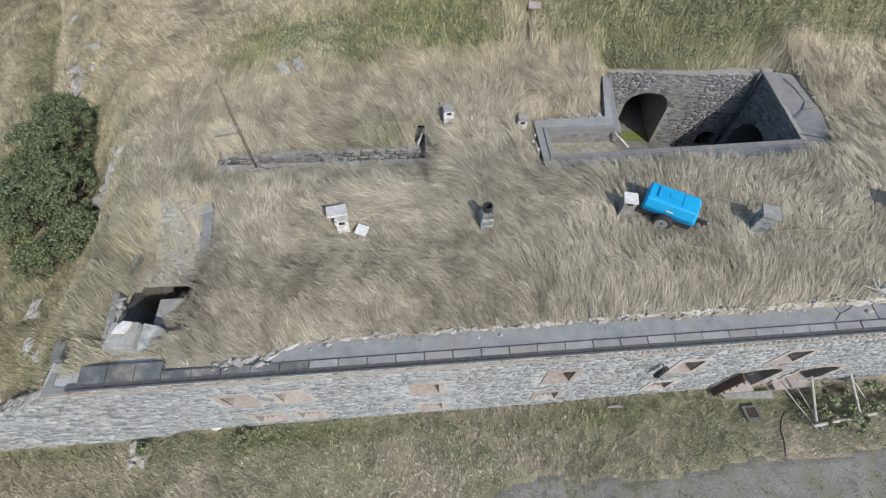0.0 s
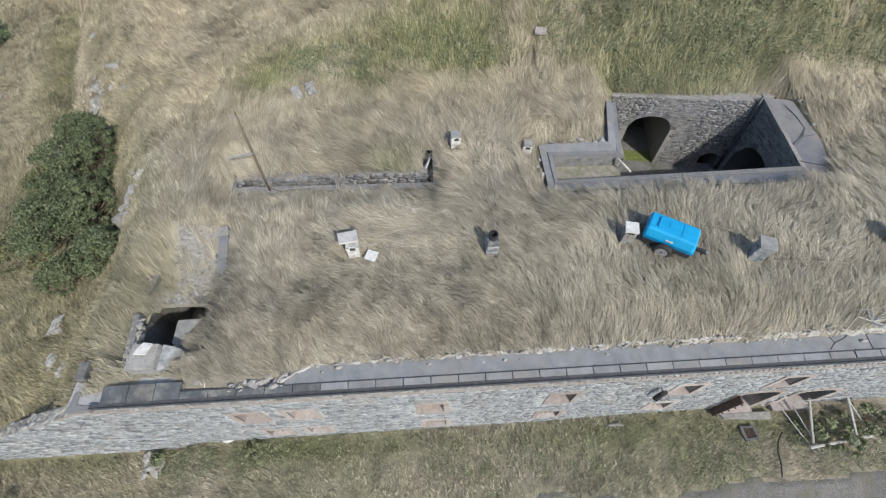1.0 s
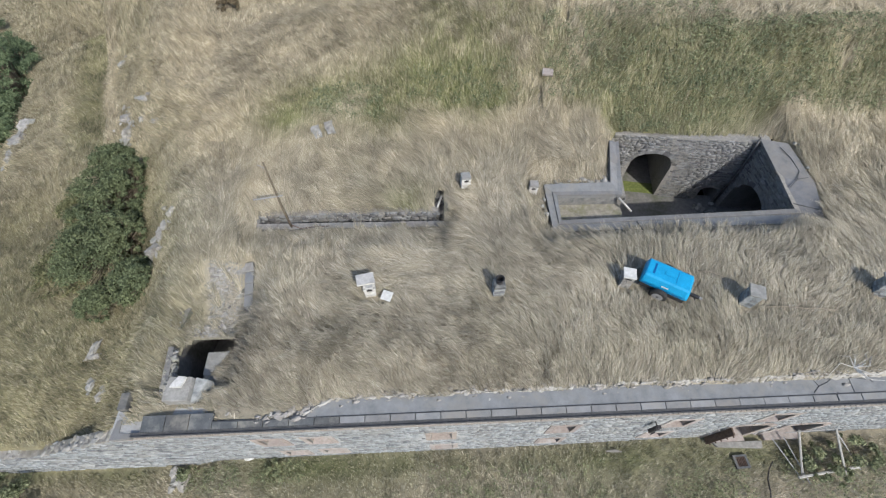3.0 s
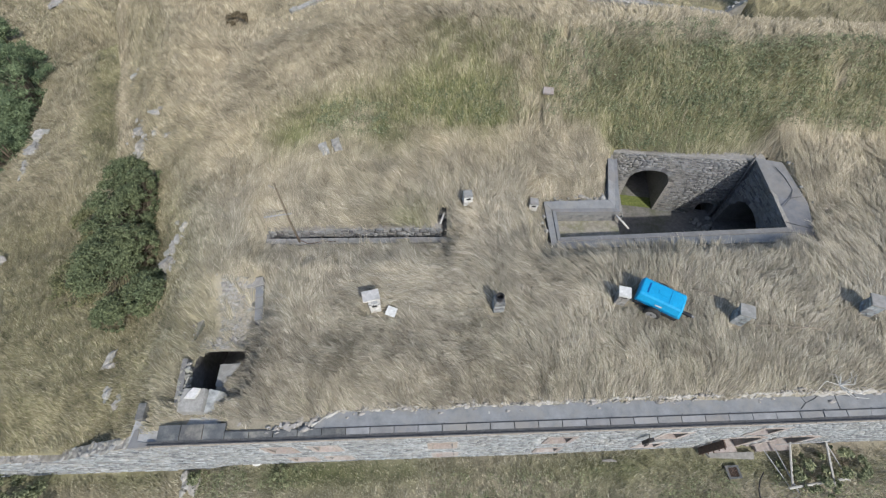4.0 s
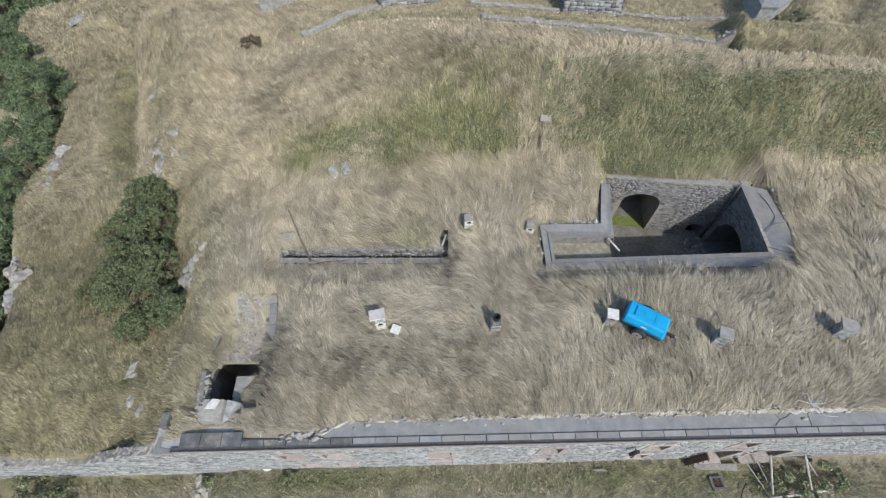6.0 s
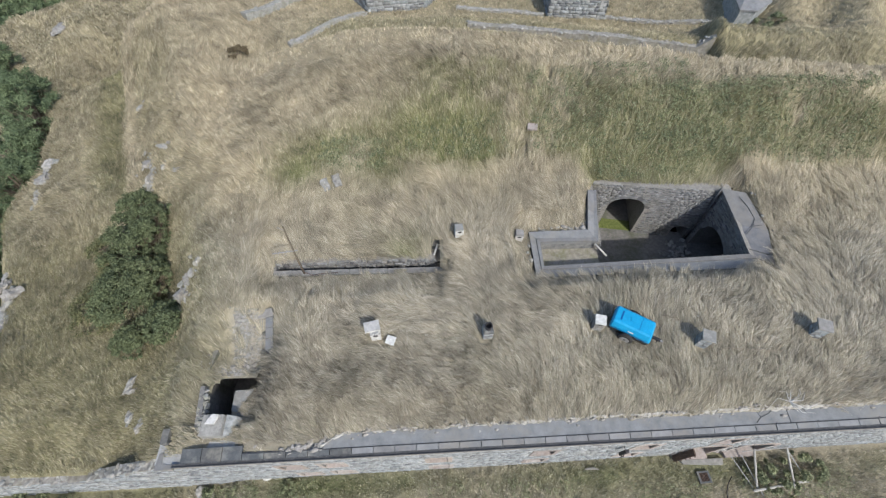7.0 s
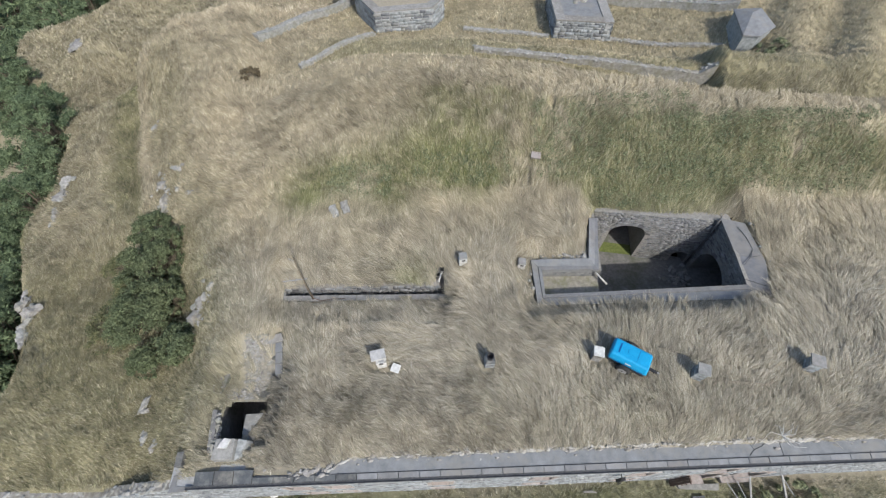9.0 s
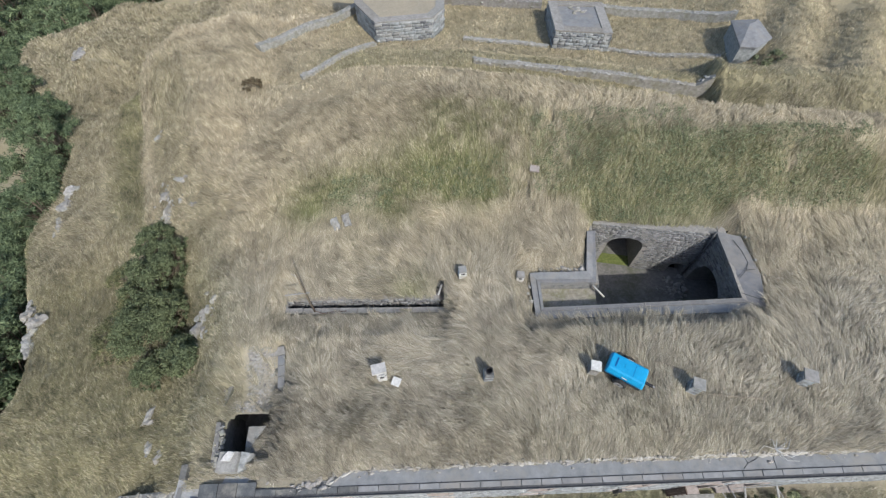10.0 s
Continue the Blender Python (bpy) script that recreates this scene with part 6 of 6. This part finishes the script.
# the large bush on the hillside and its neighbours
BUSHES = ((-16.6, 12.6, 1.8, 2.0, 2.4, 13000), (-17.3, 15.4, 1.6, 1.9, 2.5, 12000), (-18.2, 18.1, 1.2, 1.6, 1.7, 8000), (-13.9, 10.7, 1.0, 1.1, 1.3, 6000), (-15.7, 10.0, 1.1, 0.8, 1.1, 5000), (-20.0, 16.6, 1.5, 1.0, 1.3, 4200), (-19.0, 12.6, 1.5, 1.7, 1.0, 3800), (-18.6, 14.6, 1.0, 1.0, 1.6, 4000), (-16.4, 16.6, 0.9, 1.5, 2.1, 6000), (-15.6, 13.2, 0.9, 1.4, 2.2, 6000), (-13.0, 10.2, 0.8, 0.7, 1.0, 3500))
for k, (x, y, sx, sy, h, n) in enumerate(BUSHES):
    tree("bush", x, y, RZ(x, y), (sx, sy), h, int(n * 1.6), 0.058, M_OLIVE if x < -18.4 and y < 17 else M_LEAF, 20 + k, "sparse olive bush on the dry hillside" if x < -18.4 and y < 17 else "dense dark green bush on the dry hillside", "bush", "bushes on the hillside", 84)
rs = np.random.RandomState(77)
TREES = []
for k in range(19):
    y = 4.5 + 2.25 * k
    rim = float(hill_rim(y))
    TREES.append((float(hill_edge(y)) - rim - 1.5 - rs.uniform(0, 0.7) - 1.7 * (1 - float(smooth(17, 25, y))), y))
    if k % 2 == 0:
        TREES.append((float(hill_edge(y)) - rim - 6.0 - rs.uniform(0, 1.5), y + 1.0))
for k in range(-2, 11):
    for row in range(7):
        c = k * 3.1 + rs.uniform(-0.6, 0.6)
        off = 3.6 + row * 4.2 + rs.uniform(-0.5, 0.5)
        TREES.append((-53.0 + c - 0.62 * off, 43.8 + 0.8 * c + 0.78 * off))
for k in range(9):
    for row in range(7):
        c, off = k * 6.0 - 16 + rs.uniform(-1.5, 1.5), 34.0 + row * 6.5 + rs.uniform(-1.5, 1.5)
        TREES.append((-53.0 + c - 0.62 * off, 43.8 + 0.8 * c + 0.78 * off))
for k, (x, y) in enumerate(TREES):
    h = rs.uniform(4.8, 6.2) * (1.0 if k < 120 else 1.5)
    tree("tree", x, y, RZ(x, y), (rs.uniform(2.0, 2.9) * (1.0 if k < 120 else 1.7), rs.uniform(2.0, 2.9) * (1.0 if k < 120 else 1.7)), h, 8000 if k < 29 else 2600 if k < 120 else 1500, 0.14 if k < 29 else 0.26 if k < 120 else 0.5, M_LEAF2, 100 + k, "dense dark green tree below the hill edge", "tree", "trees below the hill", 46 if k < 60 else 24, True)
tree("scrub", -14.9, 32.0, RZ(-14.9, 32.0), (1.0, 0.7), 0.6, 3200, 0.07, M_SCRUB, 60, "low brown withered scrub on the bank", "bush", "", 22)
for k, (x, y, r) in enumerate(((-19.9, 2.6, 1.6), (-22.3, 3.0, 1.5), (-12.6, 3.5, 0.5), (-8.2, 3.6, 0.45), (16.4, 3.3, 0.9), (17.3, 2.9, 0.7), (18.6, 3.6, 0.9), (-25, 2.0, 1.6), (25.4, 33.2, 0.9), (26.6, 33.6, 0.8))):
    tree("shrub", x, y, RZ(x, y), (r, r * 0.8), r * 0.9, int(2600 * r), 0.07, M_LEAF3, 70 + k, "bright green shrub at the foot of a wall", "shrub", "shrubs by the walls", 12)


# ---------------------------------------------------------------- mast
mast = thing("antenna_mast", pose(-6.83, 12.42, 6.1), "rusty old aerial mast with one cross arm by the trench", "mast")
bm = bmesh.new()
tube(bm, [(0, 0, -0.3), (0.03, 0.0, 1.2), (0.08, 0.02, 2.4), (0.14, 0.05, 3.9)], [0.055, 0.05, 0.042, 0.03], 8)
part("pole", bm, M_BARK, mast, "rusty brown pole", shade=True)
bm = bmesh.new()
tube(bm, [(0.28, 0.0, 2.1), (-0.95, -0.03, 1.9)], 0.028, 6)
part("cross_arm", bm, M_STEEL, mast, "thin pale cross arm")
for k in range(4):
    bm = bmesh.new()
    x = -0.3 - 0.18 * k
    tube(bm, [(x, -0.2, 2.0 + 0.18 * x), (x, 0.22, 2.0 + 0.18 * x)], 0.008, 5)
    part("element", bm, M_STEEL, mast)
bm = bmesh.new()
tube(bm, [(0.12, 0.04, 3.6), (-0.15, 0.1, 3.75)], 0.015, 5)
part("tip_arm", bm, M_STEEL, mast)
bm = bmesh.new()
tube(bm, [(0.02, -0.02, 0.6), (0.12, -0.1, 0.25), (0.45, -0.16, 0.06), (1.0, -0.05, 0.03), (1.7, -0.02, 0.03)], 0.018, 6)
part("stay_cable", bm, M_BROWN, mast, "slack rusty cable")


# ---------------------------------------------------------------- rocks and loose stones
def outcrop(x, y, size, seed, label="weathered pale limestone outcrop in the grass", turn=0.0):
    rs = np.random.RandomState(seed + 300)
    for k in range(4):
        f = 0.75 if k == 0 else rs.uniform(0.2, 0.5)
        ox, oy = (0, 0) if k == 0 else (rs.uniform(-1, 1) * size[0], rs.uniform(-1, 1) * size[1])
        bm = bmesh.new()
        rock(bm, (size[0] * f, size[1] * f, size[2] * f * 0.6), seed * 13 + k, 3, (0, 0, 0), 0.8)
        tagged(part("rock", bm, M_LIMESTONE, at=pose(x + ox, y + oy, RZ(x + ox, y + oy) + 0.03, 0, 0, turn + rs.uniform(-30, 30))), label, "rock", "rocks on the hillside")


for k, (x, y, sx, sy, sz, tn) in enumerate(((-18.1, 20.5, 0.45, 1.0, 0.6, -15), (-21.8, 28.3, 0.3, 0.65, 0.35, -30), (-17.6, 22.6, 0.5, 0.4, 0.3, 0), (-15.9, 20.2, 0.3, 0.25, 0.2, 20), (-18.7, 21.8, 0.4, 0.6, 0.35, 10),
        (-28.6, 23.6, 0.9, 0.7, 0.7, 10), (-28.0, 21.6, 0.4, 0.9, 0.5, 0), (-29.0, 25.2, 0.6, 0.6, 0.5, 0), (-36.5, 43.2, 0.9, 1.3, 0.7, -20), (-37.5, 45.0, 0.7, 1.2, 0.5, -30), (-25.2, 13.6, 0.5, 0.9, 0.8, -20), (-24.8, 12.2, 0.6, 0.9, 0.7, 10), (-26.0, 14.4, 0.5, 0.7, 0.6, 0),
        (-15.3, 7.8, 0.55, 0.3, 0.3, 40), (-13.9, 5.8, 0.2, 0.35, 0.2, -20), (-14.6, 6.3, 0.2, 0.4, 0.2, -15), (-13.2, 11.9, 0.5, 0.35, 0.35, 0), (-12.8, 12.5, 0.35, 0.4, 0.3, 30), (-13.5, 12.6, 0.3, 0.3, 0.25, 0), (-12.5, 11.6, 0.25, 0.3, 0.3, 0), (-14.0, 12.0, 0.3, 0.25, 0.3, 0), (-12.7, 3.1, 0.5, 0.55, 0.4, 0))):
    outcrop(x, y, (sx, sy, sz), k + 3, turn=tn)
rs = np.random.RandomState(19)
for k in range(44):
    x, y = (-12.7 + rs.normal(0, 0.5), 12.3 + rs.normal(0, 0.55)) if k < 30 else (-18.9 + rs.normal(0, 0.9), 22.0 + rs.normal(0, 1.2))
    s_ = rs.gamma(2.0, 0.05) + 0.05
    ob = new("rock", cap_meshes[rs.randint(8)])
    ob.matrix_basis = Matrix.Translation((x, y, RZ(x, y) + 0.03)) @ Euler((0, 0, rs.uniform(0, 6.28))).to_matrix().to_4x4() @ Matrix.Diagonal((s_, s_, s_, 1))
    tagged(ob, "small weathered limestone lump in the grass", "rock", "rocks on the hillside")
for x, y, tn in ((-6.12, 17.3, 22), (-5.5, 17.55, 18)):
    bm = bmesh.new()
    box(bm, -0.2, -0.42, -0.12, 0.2, 0.42, 0.1)
    bmesh.ops.subdivide_edges(bm, edges=list(bm.edges), cuts=3, use_grid_fill=True)
    for v in bm.verts:
        v.co += Vector((noise.noise(v.co * 5 + Vector((x, y, 0))), noise.noise(v.co * 5 + Vector((y, x, 3))), 0.7 * noise.noise(v.co * 6 + Vector((x, 5, y))))) * 0.07
    tagged(part("flat_stone", bm, M_SCREE, at=pose(x, y, RZ(x, y) + 0.05, 4, -3, tn)), "long weathered grey slab lying in short grass", "stone", "pair of slabs in the grass")
bm = bmesh.new()
box(bm, -0.28, -0.22, -0.06, 0.28, 0.22, 0.06)
tagged(part("stone_marker", bm, M_BRICK, bevel=0.02, at=pose(5.55, 20.7, RZ(5.55, 20.7) + 0.12, 12, 0, -12)), "small pinkish stone slab lying on the green bank", "slab")
rs = np.random.RandomState(41)
for k in range(60):
    if k < 38:
        x, y = rs.uniform(5.0, 8.0), 14.66 + rs.normal(0, 0.12)
    elif k < 46:
        x, y = 4.55 + rs.normal(0, 0.08), rs.uniform(11.9, 14.4)
    else:
        t = rs.rand()
        x, y = 17.3 - 0.4 * t + rs.normal(0, 0.08), 13.6 + 2.9 * t
    s = rs.gamma(2.2, 0.035) + 0.03
    ob = new("rubble_stone", cap_meshes[rs.randint(8)])
    ob.matrix_basis = Matrix.Translation((x, y, RZ(x, y) + 0.02)) @ Euler((0, 0, rs.uniform(0, 6.28))).to_matrix().to_4x4() @ Matrix.Diagonal((s, s, s, 1))
    tagged(ob, "loose pale stone beside the yard coping", "rubble", "rubble round the yard")
for k in range(40):
    x, y = 15.2 + rs.normal(0, 0.5), 15.6 + rs.normal(0, 0.5)
    s = rs.gamma(2.2, 0.04) + 0.03
    if x > 15.7 or y > 16.5:
        continue
    ob = new("rubble_stone", cap_meshes[rs.randint(8)])
    ob.matrix_basis = Matrix.Translation((x, y, PIT_Z + s * 0.4)) @ Euler((0, 0, rs.uniform(0, 6.28))).to_matrix().to_4x4() @ Matrix.Diagonal((s, s, s, 1))
    tagged(ob, "fallen stone on the yard floor", "rubble", "rubble on the yard floor")


# ---------------------------------------------------------------- court: gate works, drain, posts
ramp_ = bmesh.new()
slab(ramp_, [(12.45, 3.95), (14.5, 3.85), (14.6, 4.18), (12.3, 4.14)], -0.75, -0.29)
tagged(part("threshold_slab", ramp_, M_CONC, bevel=0.02), "worn grey concrete threshold before the gateway", "slab", kind="structure")
drain = thing("drain_grate", pose(13.35, 3.33, RZ(13.35, 3.33) + 0.02, 0, 0, 3), "square iron drain grate in a pale stone frame", "drain")
bm = bmesh.new()
for x0, y0, x1, y1 in ((-0.32, -0.28, 0.32, -0.2), (-0.32, 0.2, 0.32, 0.28), (-0.32, -0.2, -0.22, 0.2), (0.22, -0.2, 0.32, 0.2)):
    box(bm, x0, y0, -0.15, x1, y1, 0.05)
part("frame", bm, M_SLATE, drain)
part("pit", new_box(-0.22, -0.2, -0.2, 0.22, 0.2, -0.06), M_CHASSIS, drain)
for k in range(6):
    part("bar", new_box(-0.2 + 0.075 * k, -0.2, -0.02, -0.17 + 0.075 * k, 0.2, 0.02), M_BROWN, drain)
shore = thing("timber_frame", pose(16.7, 3.5, -0.45), "bleached timber frame leaning out from the gateway", "timber frame")
for x0, x1 in ((-0.85, -0.95), (0.85, 1.0)):
    bm = bmesh.new()
    tube(bm, [(x0, 0.95, 1.05), (x1, -0.8, 0.2)], 0.048, 6)
    part("post", bm, M_WHITEWOOD, shore)
bm = bmesh.new()
tube(bm, [(-1.25, -0.88, 0.34), (1.65, -0.52, 0.34)], 0.06, 6)
part("sill_beam", bm, M_WHITEWOOD, shore)
for pts in (((-1.9, 0.7, 0.6), (-0.9, -1.05, 0.05)), ((-1.35, 0.75, 0.6), (-0.65, -1.1, 0.05)), ((0.95, 0.8, 0.9), (1.9, -0.6, 0.05)), ((-1.5, 0.85, 1.0), (1.0, 0.95, 1.2))):
    bm = bmesh.new()
    tube(bm, list(pts), 0.025, 6)
    part("brace", bm, M_STEEL, shore, "thin grey brace")
lamp = thing("wall_lamp", FACE @ pose(7.95, 0, 3.55), "long black floodlight upright on a wire bracket", "lamp")
part("housing", new_box(-0.07, -0.3, -0.45, 0.09, -0.16, 0.45), M_CHASSIS, lamp, bevel=0.015)
bm = bmesh.new()
tube(bm, [(0.0, 0.02, 0.3), (-0.1, -0.2, 0.5), (-0.16, -0.4, 0.3), (-0.16, -0.4, -0.1), (0.0, -0.3, -0.2)], 0.018, 6)
part("bracket", bm, M_CHASSIS, lamp, "bent wire bracket")
leaf_ = thing("plank_door", FACE @ pose(12.03, -0.42, -0.45), "dark brown plank door standing open from the gateway", "door")
for k in range(3):
    part("plank", new_box(-0.03, 0.06 + 0.12 * k, 0.02, 0.03, 0.06 + 0.12 * k + 0.11, 2.35), M_BROWN, leaf_)
for k in range(5):
    part("batten", new_box(0.032, 0.0, 0.2 + 0.48 * k, 0.06, 0.42, 0.28 + 0.48 * k), M_BROWN, leaf_)
bm = bmesh.new()
tube(bm, [(14.75, 3.3, RZ(14.75, 3.3) + 0.1), (14.45, 3.0, RZ(14.45, 3.0) + 0.07), (14.2, 2.6, RZ(14.2, 2.6) + 0.07), (14.1, 2.1, RZ(14.1, 2.1) + 0.07), (13.9, 1.6, RZ(13.9, 1.6) + 0.07)], 0.03, 6)
tagged(part("hose", bm, M_CHASSIS, shade=True), "dark hose lying across the court grass", "hose")
bm = bmesh.new()
rock(bm, (0.34, 0.09, 0.03), 5, 2)
tagged(part("flat_stone", bm, M_CONC, at=pose(7.7, 3.9, RZ(7.7, 3.9) + 0.05)), "long flat stone at the wall foot", "stone")
bm = bmesh.new()
rock(bm, (0.22, 0.1, 0.08), 9, 2)
tagged(part("white_stone", bm, M_PALE, at=pose(-9.4, 4.02, RZ(-9.4, 4.0) + 0.05)), "white stone at the foot of the wall", "stone")
# bleached stems lying on the turf
for pts in ([(11.6, 7.58), (12.2, 7.56), (12.95, 7.45), (13.5, 7.42), (13.93, 7.32), (14.4, 7.73)], [(9.71, 9.18), (10.1, 9.08), (10.59, 8.85)]):
    bm = bmesh.new()
    tube(bm, [(x, y, RZ(x, y) + 0.2) for x, y in pts], [0.013] * (len(pts) - 1) + [0.007], 6)
    tagged(part("dry_stem", bm, M_WOOD, shade=True), "long bleached plant stem lying on dry grass", "stem", "stems on the turf")
# bleached dead branch over the eaves
br = thing("dead_branch", pose(13.9, 5.4, RZ(13.9, 5.4) + 0.15, 0, 0, 10), "bleached dead branch lying at the roof edge", "branch")
rs = np.random.RandomState(4)
for k in range(13):
    a = rs.uniform(0, 6.28)
    l = rs.uniform(0.4, 1.1)
    bm = bmesh.new()
    tube(bm, [(0, 0, 0), (math.cos(a) * l * 0.5, math.sin(a) * l * 0.5, 0.14), (math.cos(a + 0.5) * l, math.sin(a + 0.5) * l * 0.8, 0.03)], [0.016, 0.011, 0.005], 6)
    part("twig", bm, M_PALE, br)


# ---------------------------------------------------------------- leafy weeds on the bank and in the court
def weeds(name, label, spots, count, size, seed, per=14, spread=0.11, high=0.26, bare=False):
    rs = np.random.RandomState(seed)
    X, Y = [], []
    for x, y, sx, sy, share in spots:
        n = int(count * share)
        k = n // per
        cx, cy = rs.uniform(x - sx, x + sx, k), rs.uniform(y - sy, y + sy, k)
        X.append(np.repeat(cx, per) + rs.normal(0, spread, k * per))
        Y.append(np.repeat(cy, per) + rs.normal(0, spread, k * per))
    x, y = np.concatenate(X), np.concatenate(Y)
    ok = path_mask(x, y) > 0.5 if bare else keep_grass(x, y)
    x, y = x[ok], y[ok]
    n = len(x)
    z = ground_z(x, y) - 0.04 * bare + rs.uniform(0.02, high, n)
    p = np.stack((x, y, z), -1)
    nrm = rs.normal(0, 0.5, (n, 3))
    nrm[:, 2] = 1
    nrm /= np.linalg.norm(nrm, axis=1)[:, None]
    t = np.cross(nrm, rs.normal(size=(n, 3)))
    t /= np.linalg.norm(t, axis=1)[:, None]
    q = np.cross(nrm, t)
    L = size * rs.uniform(0.5, 1.5, n)[:, None]
    v = np.stack((p - t * L, p + q * L * 0.45, p + t * L, p - q * L * 0.45), 1)
    tagged(new(name, raw_mesh(name, v.reshape(-1, 3), np.arange(n * 4), np.full(n, 4), M_LEAF3)), label, "weeds", kind="stuff")


weeds("weeds", "leafy green weeds on the rampart bank", [(18.5, 20.0, 6.0, 1.9, 0.55), (10.0, 21.6, 4.5, 2.2, 0.3), (1.0, 20.5, 3.0, 1.2, 0.07), (-4.8, 19.6, 1.8, 1.2, 0.08), (12.4, 18.7, 3.6, 0.8, 0.14)], 26000, 0.05, 91)
weeds("court_weeds", "low green weeds in the court grass", [(-11, 3.2, 1.5, 0.5, 0.12), (-8, 3.4, 1.2, 0.4, 0.1), (3, 2.8, 4, 0.7, 0.2), (11.5, 2.2, 2.0, 0.9, 0.28), (18, 2.4, 3, 1.2, 0.3)], 7000, 0.04, 92)
weeds("gravel_weeds", "small tufts of weeds coming up through the gravel", [(11.0, 0.0, 9.5, 1.6, 0.7), (6.0, 0.9, 4.5, 0.7, 0.3)], 4200, 0.028, 93, 6, 0.03, 0.05, True)
